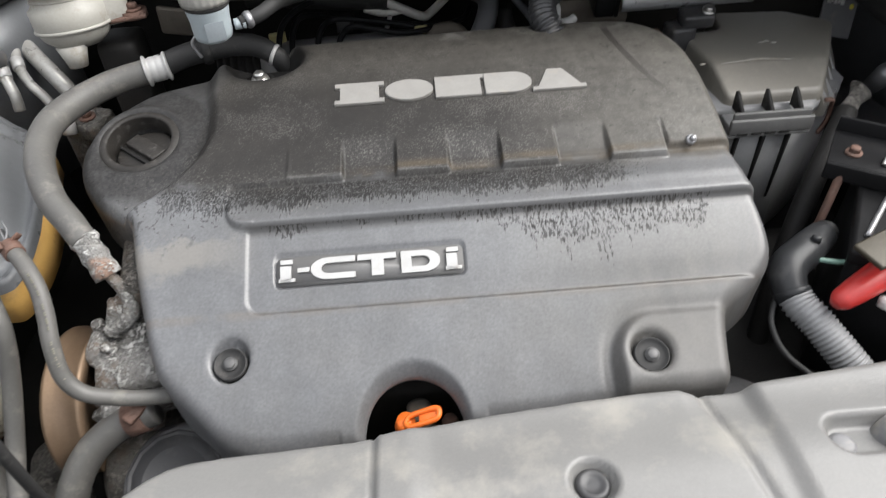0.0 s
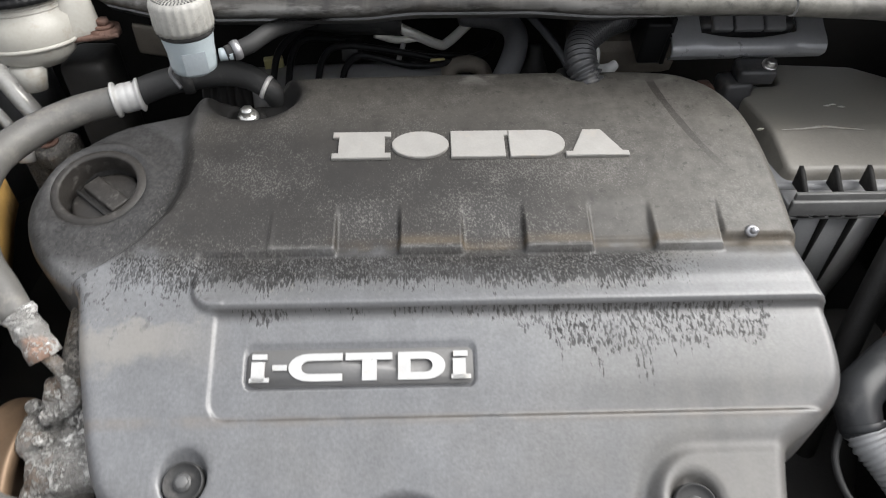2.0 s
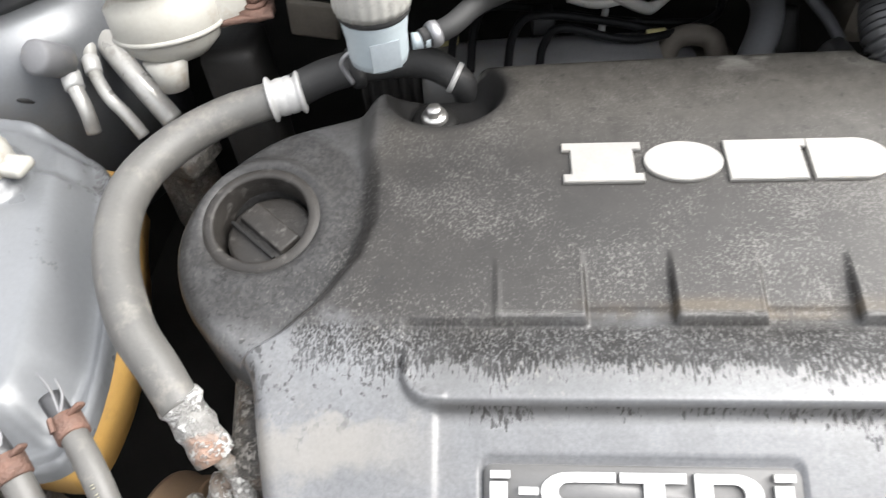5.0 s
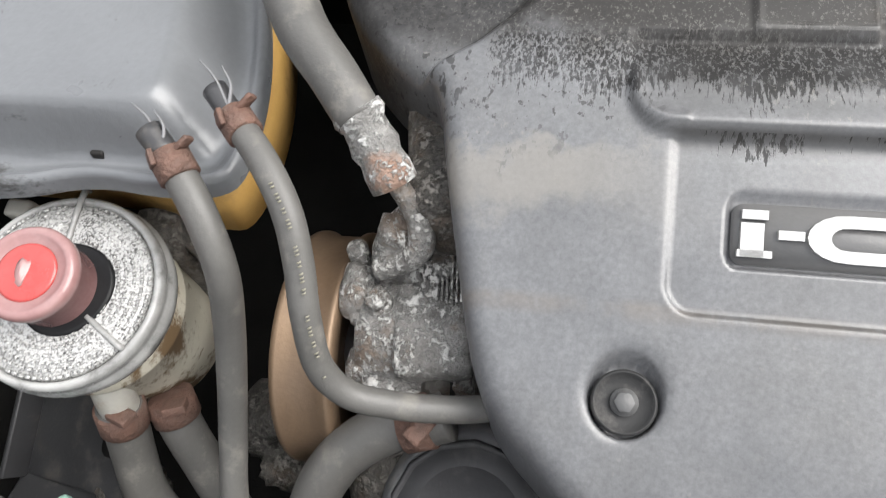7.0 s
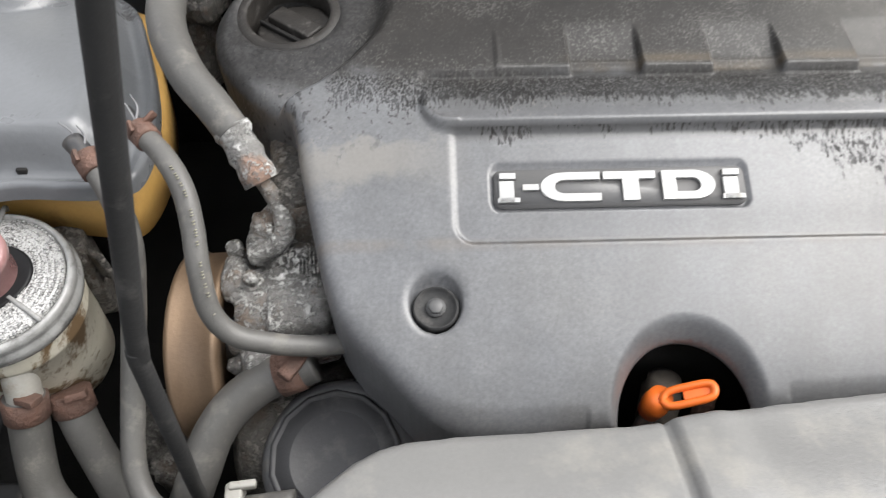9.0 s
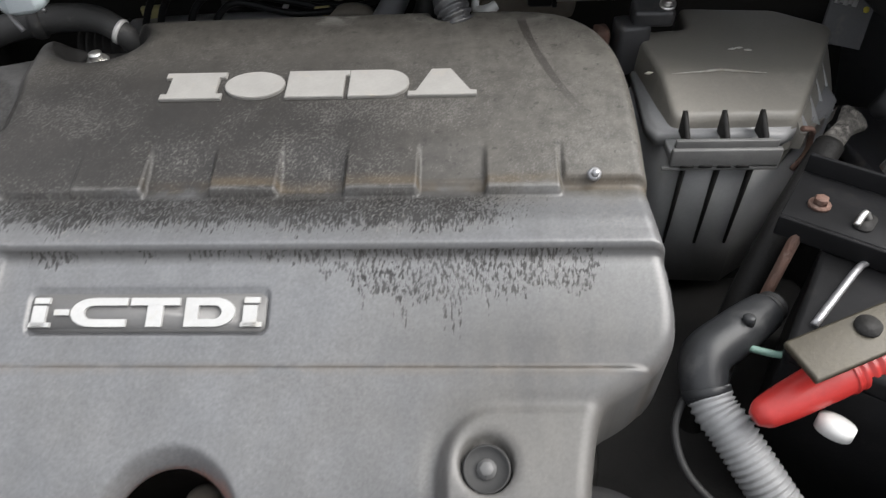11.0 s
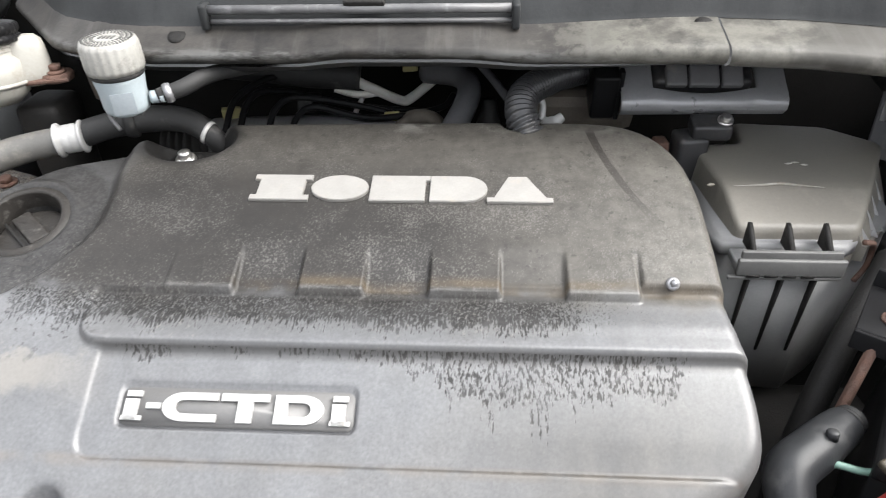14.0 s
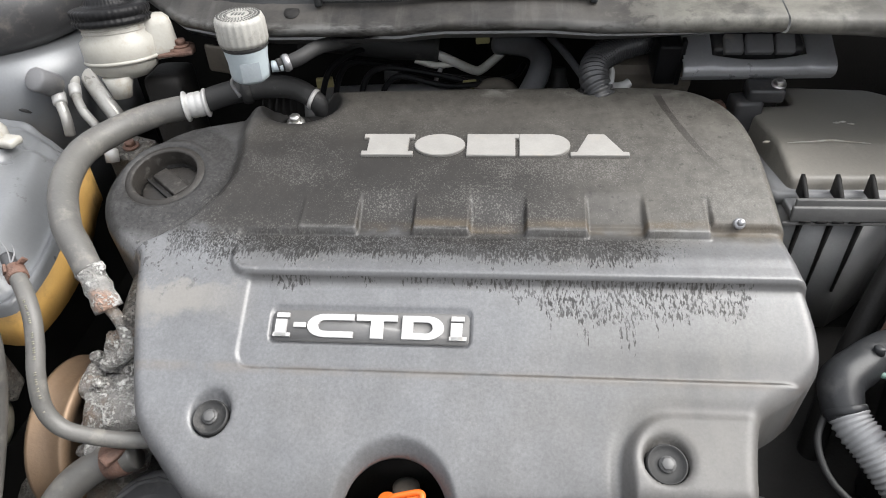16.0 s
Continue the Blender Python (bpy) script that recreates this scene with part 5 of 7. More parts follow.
RES_AX = Vector((0.1248, -0.2357, 0.9638))
res = thing("fluid_reservoir", (-0.565, 0.44, 0.68), "round cream plastic fluid reservoir with grimy lid and red cap", "reservoir")
rm = frame_to((-0.546, 0.4047, 0.8235), RES_AX)
part("bottle", lathe([(0.030, -0.158), (0.046, -0.152), (0.0525, -0.136), (0.0545, -0.09), (0.0545, -0.052), (0.0560, -0.050), (0.0560, -0.046), (0.0550, -0.044), (0.0560, -0.012)], rm, 56), STAINED, res, "cream plastic bottle, oil-stained below")


def lid_material():
    m, nt, b = nodes_of("grimy_embossed_lid")
    vec = nt.nodes.new("ShaderNodeTexCoord").outputs["Object"]
    fine = noise_of(nt, vec, 300, 3, 0.7)
    k = ramp(nt, noise_of(nt, vec, 900, 3, 0.65), [(0.42, grey(0)), (0.52, grey(1))])
    # white sheen of the lid painted into its colour in patches
    sheen_patch = ramp(nt, noise_of(nt, vec, 38, 4, 0.6), [(0.40, grey(0)), (0.62, grey(1))])
    col = mixc(nt, k, (0.085, 0.083, 0.08), (0.40, 0.40, 0.39))
    col = mixc(nt, calc(nt, "MULTIPLY", sheen_patch, 0.5), col, (0.52, 0.52, 0.505))
    nt.links.new(col, b.inputs["Base Color"])
    b.inputs["Roughness"].default_value = 0.3
    b.inputs["Specular IOR Level"].default_value = 0.7
    relief(nt, b, fine, 0.5, 0.002)
    return m


LIDM = lid_material()
LIDRIM = surface("pale_wet_rim", (0.36, 0.36, 0.35), (0.16, 0.16, 0.156), 0.22, scale=40, bump=0.15, dust=(0.06, 0.058, 0.055), dust_amount=0.3)
lid_ = part("lid", lathe([(0.0545, -0.004), (0.0520, -0.0005), (0.040, 0.0025), (0.030, 0.0035), (0.02, 0.004)], rm, 64), LIDM, res, "pale lid with black grime in its embossed print")
part("lid_rim", lathe([(0.0570, -0.026), (0.0600, -0.024), (0.0612, -0.019), (0.0612, -0.014), (0.0596, -0.012), (0.0592, -0.009), (0.0600, -0.006), (0.0592, -0.002), (0.0570, 0.0002), (0.0548, -0.0008), (0.0542, -0.0035)], rm, 64), LIDRIM, lid_, "pale stepped rim")
for a, r1 in ((169.6, 0.0655), (66.9, 0.0640), (-60.0, 0.0540)):
    turn = rm @ pose(0, 0, 0, 0, 0, a)
    part("lid_rib", tube([tuple(turn @ Vector(p)) for p in ((0.027, 0, 0.0040), (0.042, 0, 0.0030), (0.053, 0, 0.0016), (r1, 0, -0.001), (r1 + 0.0008, 0, -0.006))], [0.0018, 0.0018, 0.0020, 0.0021, 0.0012], 10, 4), LIDRIM, lid_, "raised pale rib")
rows = []
rnd = random.Random(5)
for j in range(6):
    rr = 0.0315 + 0.0042 * j
    a = rnd.uniform(0, 8)
    while a < 358:
        size = rnd.uniform(0.0016, 0.0036)
        if min(abs((a - q + 180) % 360 - 180) for q in (169.6, 66.9, 300.0)) > 6 and rnd.random() > 0.12:
            rows.append(block((0.0018, size, 0.0010), rm @ pose(0, 0, 0, 0, 0, a) @ Matrix.Translation((rr, 0, 0.0042 - 0.17 * (rr - 0.030))), 0))
        a += math.degrees((size + 0.0012) / rr)
tagged(part("lid_print", join(*rows), LIDM, lid_, "rows of raised pale print bars"), kind="stuff")
part("oil_smear", lathe([(0.0285, 0.0026), (0.0280, 0.0046), (0.026, 0.0050)], rm @ Matrix.Translation((0.0045, -0.0020, 0)), 48, 0.025, 3), GLOSSBLACK, lid_, "black oily smear")
part("cap", lathe([(0.0235, 0.0), (0.0240, 0.004), (0.0246, 0.024), (0.0268, 0.027), (0.0270, 0.0325), (0.0250, 0.0355), (0.0215, 0.0350), (0.0205, 0.0335), (0.006, 0.0335)], rm, 48), CLEARPINK, res, "faded pink-red cap")
part("cap_centre", lathe([(0.0168, 0.0330), (0.0165, 0.0342), (0.0150, 0.0348)], rm, 36), REDCAP, res, "bright red disc")
part("cap_mark", join(lump(tuple(rm @ Vector((-0.002, 0.001, 0.0338))), (0.0085, 0.0035, 0.0022), 61, 16, 0.2, rm.to_3x3() @ Matrix.Rotation(radians(60), 3, "Z"))), CLEARPINK, res, "worn pale raised patch")
part("outlet", tube([(-0.540, 0.378, 0.760), (-0.540, 0.370, 0.742), (-0.543, 0.366, 0.722)], 0.0128, 18), CREAM, res)
for nm, pts in (("reservoir_hose", [(-0.5425, 0.368, 0.731), (-0.5455, 0.358, 0.704), (-0.547, 0.347, 0.682), (-0.544, 0.330, 0.656), (-0.530, 0.316, 0.636), (-0.510, 0.314, 0.622), (-0.48, 0.32, 0.61)]), ("reservoir_hose", [(-0.522, 0.385, 0.712), (-0.5165, 0.371, 0.688), (-0.507, 0.356, 0.660), (-0.493, 0.337, 0.630), (-0.477, 0.318, 0.604), (-0.46, 0.30, 0.57)])):
    h_ = thing(nm, pts[2], "grey rubber hose with a rusty spring clip below the reservoir", "hose", "reservoir hoses")
    part("hose", tube(pts, 0.0150, 18), RUBBER, h_)
    d = Vector(pts[1]) - Vector(pts[0])
    part("spring_clip", lathe([(0.0153, -0.010), (0.0168, -0.009), (0.0168, 0.009), (0.0153, 0.010)], frame_to(Vector(pts[0]) + 0.35 * d, d), 26), RUSTY, h_, "rusty spring clip")
    part("clip_ear", block((0.016, 0.012, 0.006), frame_to(Vector(pts[0]) + 0.35 * d + Vector((0.012, -0.006, 0.018)), d), 0.001), RUSTY, h_)

loom = thing("wiring_conduit", (-0.47, 0.24, 0.68), "pale dusty ribbed wiring conduit with a mint green clip", "conduit")
LOOM = surface("dusty_conduit", (0.10, 0.10, 0.098), (0.05, 0.05, 0.049), 0.65, scale=60, bump=0.3)
part("conduit", tube([(-0.71, 0.322, 0.715), (-0.645, 0.297, 0.712), (-0.605, 0.284, 0.712), (-0.565, 0.273, 0.712), (-0.52, 0.262, 0.708), (-0.46, 0.252, 0.70), (-0.38, 0.24, 0.69)], 0.0165, 18, 8, 0.0022, 0.0050), LOOM, loom)
part("clip", join(lathe([(0.0180, -0.011), (0.0198, -0.010), (0.0198, 0.010), (0.0180, 0.011)], frame_to((-0.572, 0.275, 0.712), (0.05, -0.013, 0)), 24), block((0.030, 0.018, 0.010), at(-0.556, 0.292, 0.730, 0, 0, 40), 0.002), block((0.014, 0.05, 0.006), at(-0.590, 0.258, 0.728, 0, 0, -20), 0.002)), PALEMINT, loom, "mint green plastic clip")

rodt = thing("bonnet_prop", (-0.39, 0.285, 0.72), "black bonnet prop rod, bent near its foot", "prop rod")
part("foot", tube([(-0.39, 0.287, 0.72), (-0.384, 0.279, 0.755), (-0.371, 0.266, 0.83), (-0.3625, 0.2595, 0.915), (-0.360, 0.2585, 0.93)], 0.0050, 14), RUBDARK, rodt)
part("rod", tube([(-0.3625, 0.2595, 0.918), (-0.349, 0.256, 0.97), (-0.308, 0.247, 1.12), (-0.265, 0.240, 1.27), (-0.22, 0.34, 1.50), (-0.17, 0.62, 1.80), (-0.13, 0.94, 2.10)], 0.0050, 14), RUBDARK, rodt)

# ---- air filter box ----
air = thing("air_filter_box", (0.45, 0.77, 0.66), "black plastic air filter box with a dusty lid and ribbed sides", "air filter box")
LIDTOP = surface("dusty_black_lid", (0.20, 0.187, 0.162), (0.155, 0.146, 0.128), 0.42, scale=9, grain=420, bump=0.18, dust=(0.24, 0.225, 0.195), dust_amount=0.25)
BIN = surface("dusty_grey_black_bin", (0.26, 0.26, 0.26), (0.19, 0.19, 0.19), 0.36, scale=18, bump=0.2, dust=(0.22, 0.216, 0.208), dust_amount=0.2)
def fillet(pts, r, n=4):
    """A closed outline with its corners rounded by r."""
    out = []
    for i, p in enumerate(pts):
        a, b, c = Vector(pts[i - 1]), Vector(p), Vector(pts[(i + 1) % len(pts)])
        u, v = b + (a - b).normalized() * r, b + (c - b).normalized() * r
        out += [tuple((1 - t) ** 2 * u + 2 * t * (1 - t) * b + t * t * v) for t in (k / n for k in range(n + 1))]
    return np.array(out)


AIR_RIM = fillet([(0.420, 0.908), (0.528, 0.898), (0.582, 0.852), (0.499, 0.699), (0.374, 0.698), (0.358, 0.848), (0.416, 0.852)], 0.010)


def air_height(X, Y):
    z = 0.892 - 0.40 * np.clip(0.748 - Y, 0, 1) - 0.10 * np.clip(0.758 - Y, 0, 0.010)
    return z - 0.12 * np.clip(X - 0.5 * (Y - 0.70) - 0.492, 0, 1)


part("lid", moulded(lambda X, Y: outline_distance(AIR_RIM, X, Y), air_height, 0.335, 0.585, 0.675, 0.92, 0.0025, 0.006, 0.034, -0.003), LIDTOP, air, "dusty olive-black lid with a pale scuff")
part("flange", prism([(0.352, 0.712), (0.360, 0.692), (0.484, 0.688), (0.500, 0.700), (0.552, 0.800), (0.560, 0.862), (0.535, 0.905), (0.41, 0.91), (0.356, 0.83)], 0.843, 0.859, 0.003), BIN, air)
part("clip_ledge", block((0.104, 0.032, 0.010), at(0.420, 0.676, 0.846), 0.002), BIN, air)
part("bin", join(prism([(0.366, 0.70), (0.374, 0.680), (0.462, 0.676), (0.50, 0.705), (0.57, 0.77), (0.575, 0.86), (0.54, 0.91), (0.40, 0.89), (0.35, 0.80)], 0.66, 0.845, 0.0)), BIN, air)
# ribs coloured dark to paint the triangular shadows beside them
for x in (0.386, 0.420, 0.453):
    part("rib", prism([(0, 0), (0.010, 0.0), (0.002, -0.12), (0, -0.12)], -0.0013, 0.0013, 0, at(x, 0.676, 0.843) @ pose(0, 0, 0, 90, 0, -90)), SHADE, air)
for x in (0.382, 0.420, 0.457):
    part("gusset", prism([(0, 0), (0.030, 0), (0.030, 0.006), (0.006, 0.022), (0, 0.024)], -0.0022, 0.0022, 0, at(x, 0.693, 0.859) @ pose(0, 0, 0, 90, 0, -90)), SHADE, air)
BARM = surface("dusty_clip_plastic", (0.135, 0.134, 0.130), (0.09, 0.089, 0.087), 0.45, scale=40, bump=0.2)
part("clip_bar", block((0.098, 0.0045, 0.009), at(0.419, 0.664, 0.8635), 0.001), BARM, air)
part("clip_bar", block((0.106, 0.006, 0.020), at(0.42, 0.661, 0.850), 0.002), BARM, air)
part("clip_bar", block((0.112, 0.004, 0.004), at(0.416, 0.661, 0.837), 0.001), BARM, air)
for k in range(4):
    part("slot", block((0.013, 0.002, 0.003), at(0.384 + 0.018 * k, 0.6585, 0.8405), 0), SHADE, air)
# dark block for the shade inside a slot
# deep outer wall of the lid, falling away towards the wing
TOP_A, TOP_B = Vector((0.497, 0.706, 0.868)), Vector((0.581, 0.856, 0.876))
LOW_A, LOW_B = Vector((0.503, 0.696, 0.852)), Vector((0.590, 0.806, 0.816))
OUTWARD = Vector((0.80, -0.55, 0.0))
vs, fs = [], []
for k in range(9):
    a, b = TOP_A.lerp(TOP_B, k / 8), LOW_A.lerp(LOW_B, k / 8)
    vs += [tuple(q) for q in (a - 0.006 * OUTWARD, a, a.lerp(b, 0.5) + 0.001 * OUTWARD, b, b + 0.005 * OUTWARD, b + 0.005 * OUTWARD - Vector((0, 0, 0.017)), b - 0.004 * OUTWARD - Vector((0, 0, 0.019)), b - 0.03 * OUTWARD - Vector((0, 0, 0.15)))]
for k in range(8):
    fs += [(8 * k + j, 8 * k + j + 1, 8 * k + 9 + j, 8 * k + 8 + j) for j in range(7)]
fs += [tuple(range(8)), tuple(range(71, 63, -1))]
part("side_wall", (vs, fs), LIDTOP, air, "deep dusty outer wall of the lid", smooth=False)
for u in (0.10, 0.36, 0.58, 0.80):
    a, b = TOP_A.lerp(TOP_B, u), LOW_A.lerp(LOW_B, u)
    along = (LOW_B - LOW_A).normalized() * 0.0011
    tri_ = [b.lerp(a, 0.85), b - 0.001 * OUTWARD, b + 0.0075 * OUTWARD]
    part("gusset", ([tuple(p + along) for p in tri_] + [tuple(p - along) for p in tri_], [(0, 1, 2), (5, 4, 3), (0, 2, 5, 3), (1, 0, 3, 4), (2, 1, 4, 5)]), BIN, air, smooth=False)
for k, (x, y) in enumerate(((0.352, 0.752), (0.45, 0.80), (0.458, 0.803), (0.466, 0.798))):
    part("scuff", tube([(x, y, air_height(np.array(x), np.array(y)) - 0.0003), (x + 0.009, y + 0.002 - 0.001 * k, air_height(np.array(x), np.array(y)) - 0.0003)], [0.0008, 0.002, 0.0006], 6, 4), CREAM, air, "pale dried scuff")
part("scuff", tube([(0.380, 0.750, 0.8918), (0.41, 0.752, 0.8923), (0.43, 0.755, 0.8924), (0.45, 0.752, 0.8922), (0.475, 0.749, 0.8915)], [0.0003, 0.0012, 0.0016, 0.0010, 0.0003], 6), CREAM, air, "pale dried scuff")
part("spring_clip", tube([(0.500, 0.690, 0.862), (0.512, 0.694, 0.858), (0.520, 0.704, 0.842), (0.518, 0.700, 0.824), (0.505, 0.690, 0.812)], 0.003, 8), RUSTY, air, "rusty wire clip")

# ---- battery ----
bat = thing("battery", (0.56, 0.47, 0.62), "black plastic battery with a moulded lid", "battery")
BM = at(0.58, 0.455, 0.74, 0, 0, -32)
part("case", block((0.27, 0.22, 0.18), BM, 0.01), GLOSSBLACK, bat)
part("lid", block((0.275, 0.225, 0.02), BM @ Matrix.Translation((0, 0, 0.095)), 0.005), GLOSSBLACK, bat)
part("lid_ridge", tube([(0.429, 0.449, 0.847), (0.459, 0.481, 0.848), (0.482, 0.505, 0.848), (0.492, 0.513, 0.848), (0.503, 0.512, 0.848), (0.527, 0.489, 0.848), (0.56, 0.455, 0.848)], 0.0032, 10, 5), DULLMETAL, bat, "bright bent wire on the lid")
hold = thing("battery_bracket", (0.50, 0.53, 0.84), "black steel battery hold-down bar with a rusty bolt", "bracket")
HB = frame_to((0.545, 0.525, 0.864), (0.0, 0.0, 1)) @ pose(0, 0, 0, 0, 0, -34)
part("bar", block((0.22, 0.072, 0.004), HB, 0.0015), GLOSSBLACK, hold)
part("flange", block((0.22, 0.004, 0.024), HB @ Matrix.Translation((0, 0.038, 0.008)), 0.0015), GLOSSBLACK, hold)
part("flange", block((0.22, 0.004, 0.02), HB @ Matrix.Translation((0, -0.038, -0.008)), 0.0015), GLOSSBLACK, hold)
part("bolt", hexbolt(at(0.469, 0.566, 0.866), 0.0062, 0.009), RUSTY, hold, "rusty bolt and washer")
# flat dark sheet on the bar, painted as a slot's shade
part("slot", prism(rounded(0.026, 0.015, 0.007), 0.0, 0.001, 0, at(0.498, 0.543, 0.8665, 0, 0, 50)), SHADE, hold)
part("hook_bolt", tube([(0.488, 0.538, 0.868), (0.496, 0.546, 0.874), (0.503, 0.548, 0.866)], 0.003, 8), STEEL, hold)
part("rod", tube([(0.452, 0.55, 0.86), (0.43, 0.525, 0.79), (0.41, 0.505, 0.70)], 0.005, 10), RUSTY, hold, "rusty hook rod")
term = thing("battery_terminal", (0.47, 0.43, 0.83), "tarnished brass battery terminal bar with a red plastic cover", "terminal")
part("strap", block((0.18, 0.034, 0.006), at(0.478, 0.433, 0.872, 6, -4, 22), 0.002), BRASS, term)
# dark disc painted as the shade in the strap's hole
part("strap_hole", lathe([(0.009, -0.001), (0.009, 0.0045)], at(0.448, 0.425, 0.8715, 6, -4), 20), SHADE, term)
part("nut", hexbolt(at(0.515, 0.447, 0.876), 0.010, 0.014), BRASS, term)
part("red_tip", tube([(0.375, 0.388, 0.815), (0.382, 0.391, 0.8175), (0.40, 0.398, 0.823), (0.43, 0.410, 0.832), (0.445, 0.416, 0.836)], [0.006, 0.0115, 0.014, 0.016, 0.0165], 18, 8), REDPL, term, "smooth red plastic tip")
part("red_cover", tube([(0.44, 0.414, 0.8345), (0.48, 0.43, 0.845), (0.54, 0.45, 0.855)], [0.0165, 0.021, 0.023], 18, 8, 0.0012, 0.0065), REDPL, term, "red ribbed plastic cover")
part("lug", lathe([(0.013, -0.005), (0.013, 0.004), (0.006, 0.006)], at(0.43, 0.382, 0.815, -20, 15), 22), WHITEPL, term, "pale metal lug")

# starter lead and conduit beside the cover
lead = thing("battery_lead", (0.345, 0.37, 0.70), "dark grey rubber elbow with a pale ribbed conduit", "cable")
ELB = surface("grey_rubber_boot", (0.024, 0.025, 0.027), (0.014, 0.015, 0.016), 0.40, scale=20, bump=0.12, dust=(0.06, 0.06, 0.06), dust_amount=0.2, spec=0.3)
part("boot", tube([(0.420, 0.500, 0.804), (0.405, 0.488, 0.806), (0.383, 0.470, 0.809), (0.358, 0.450, 0.808), (0.353, 0.431, 0.800), (0.356, 0.420, 0.793)], [0.0170, 0.0185, 0.0195, 0.0200, 0.0185, 0.0175], 22), ELB, lead, "dark grey rubber boot")
part("boot_ring", lathe([(0.0172, -0.004), (0.0190, -0.003), (0.0190, 0.003), (0.0172, 0.004)], frame_to((0.3545, 0.424, 0.796), (0.1, -0.6, -0.4)), 26), ELB, lead)
part("boot_nub", join(lathe([(0.005, -0.004), (0.005, 0.003), (0.004, 0.004)], at(0.392, 0.470, 0.8285, -10), 14), block((0.020, 0.012, 0.010), at(0.412, 0.482, 0.806, 0, 0, 40), 0.003)), ELB, lead)
part("boot_cap", tube([(0.412, 0.493, 0.804), (0.432, 0.510, 0.802)], [0.0150, 0.0135], 20, 8, 0.0016, 0.005), RUBDARK, lead, "ribbed black cable end")
part("wire", tube([(0.392, 0.455, 0.812), (0.415, 0.448, 0.812), (0.432, 0.452, 0.812)], 0.003, 8), PALEMINT, lead, "thin green wire")
part("conduit", tube([(0.355, 0.424, 0.797), (0.360, 0.411, 0.790), (0.369, 0.397, 0.784), (0.384, 0.374, 0.770), (0.397, 0.356, 0.757), (0.42, 0.325, 0.735)], 0.0170, 20, 8, 0.0018, 0.0048), surface("pale_conduit", (0.24, 0.242, 0.245), (0.16, 0.162, 0.165), 0.42, scale=40, bump=0.15), lead, "pale grey ribbed conduit")
part("loop_wire", tube([(0.342, 0.430, 0.790), (0.330, 0.405, 0.775), (0.336, 0.375, 0.760), (0.362, 0.345, 0.748)], 0.0032, 8), RUBDARK, lead)
cableb = thing("positive_cable", (0.45, 0.58, 0.70), "thick black taped cable with a crimped metal end", "cable")
part("cable", tube([(0.53, 0.685, 0.845), (0.505, 0.655, 0.83), (0.475, 0.62, 0.80), (0.44, 0.575, 0.75), (0.41, 0.53, 0.68), (0.39, 0.49, 0.60)], 0.014, 16), SHADE, cableb)
part("lug", tube([(0.528, 0.682, 0.846), (0.548, 0.702, 0.853), (0.566, 0.722, 0.853)], [0.012, 0.010, 0.017], 12, flat=0.5), DIRTY_ALLOY, cableb, "crimped metal lug")
post = thing("battery_post", (0.60, 0.655, 0.80), "corroded pale battery terminal clamp", "terminal")
part("clamp", join(lathe([(0.016, -0.03), (0.016, 0.01), (0.012, 0.016)], at(0.60, 0.66, 0.855, 0, 20), 20), block((0.03, 0.05, 0.022), at(0.61, 0.64, 0.85, 0, 0, 20), 0.006)), ALU, post)
shiny = thing("pipe_joint", (0.42, 0.50, 0.70), "small bright metal pipe joint deep in the bay", "pipe joint")
part("joint", tube([(0.402, 0.492, 0.745), (0.398, 0.485, 0.735), (0.397, 0.478, 0.722)], 0.007, 12), STEEL, shiny)

deep = thing("vacuum_tube", (0.12, 0.90, 0.88), "thin black tube with a dark connector behind the cover", "tube")
RUBMID = surface("weathered_rubber", (0.12, 0.122, 0.126), (0.085, 0.086, 0.09), 0.55, scale=25, bump=0.15)
# ---- rear of the bay ----
BREATHER = [(0.166, 0.777, 0.91), (0.158, 0.785, 0.938), (0.151, 0.80, 0.952), (0.157, 0.83, 0.962), (0.191, 0.875, 0.963), (0.237, 0.92, 0.955), (0.29, 0.97, 0.942)]
cor = thing("breather_hose", (0.18, 0.85, 0.88), "black corrugated breather hose", "hose")
part("hose", tube(BREATHER, 0.0165, 18, 8, 0.0035, 0.0056), surface("ribbed_hose_plastic", (0.050, 0.051, 0.053), (0.034, 0.034, 0.036), 0.3, scale=40, bump=0.1, dust=(0.14, 0.135, 0.125), dust_amount=0.2), cor)
part("tie", tube([(0.172, 0.84, 0.955), (0.178, 0.838, 0.945), (0.178, 0.832, 0.93), (0.190, 0.826, 0.929), (0.200, 0.83, 0.934)], [0.003, 0.0035, 0.0045, 0.0075, 0.0055], 10), WHITEPL, cor, "white cable tie end")
part("tube", tube([(0.105, 0.96, 0.945), (0.125, 0.925, 0.935), (0.146, 0.890, 0.918), (0.156, 0.872, 0.905)], 0.0052, 12), RUBMID, deep)
part("connector", block((0.022, 0.026, 0.030), at(0.150, 0.862, 0.893, 20, 0, 25), 0.005), BLACK, deep)
post_ = thing("vacuum_valve", (0.115, 0.89, 0.84), "dark cylindrical valve body behind the engine cover", "valve")
part("body", lathe([(0.017, -0.05), (0.019, 0.0), (0.016, 0.012), (0.011, 0.024), (0.009, 0.040)], at(0.117, 0.905, 0.880, -8), 24), RUBDARK, post_)
rib2 = thing("ribbed_conduit", (0.22, 0.83, 0.88), "thin black ribbed conduit behind the engine cover", "conduit")
part("conduit", tube([(0.185, 0.822, 0.905), (0.215, 0.828, 0.908), (0.245, 0.832, 0.908), (0.275, 0.845, 0.90)], 0.0072, 14, 8, 0.0020, 0.0050), GLOSSBLACK, rib2)
hb = thing("heater_hose", (0.08, 0.90, 0.86), "grey rubber heater hose behind the engine cover", "hose")
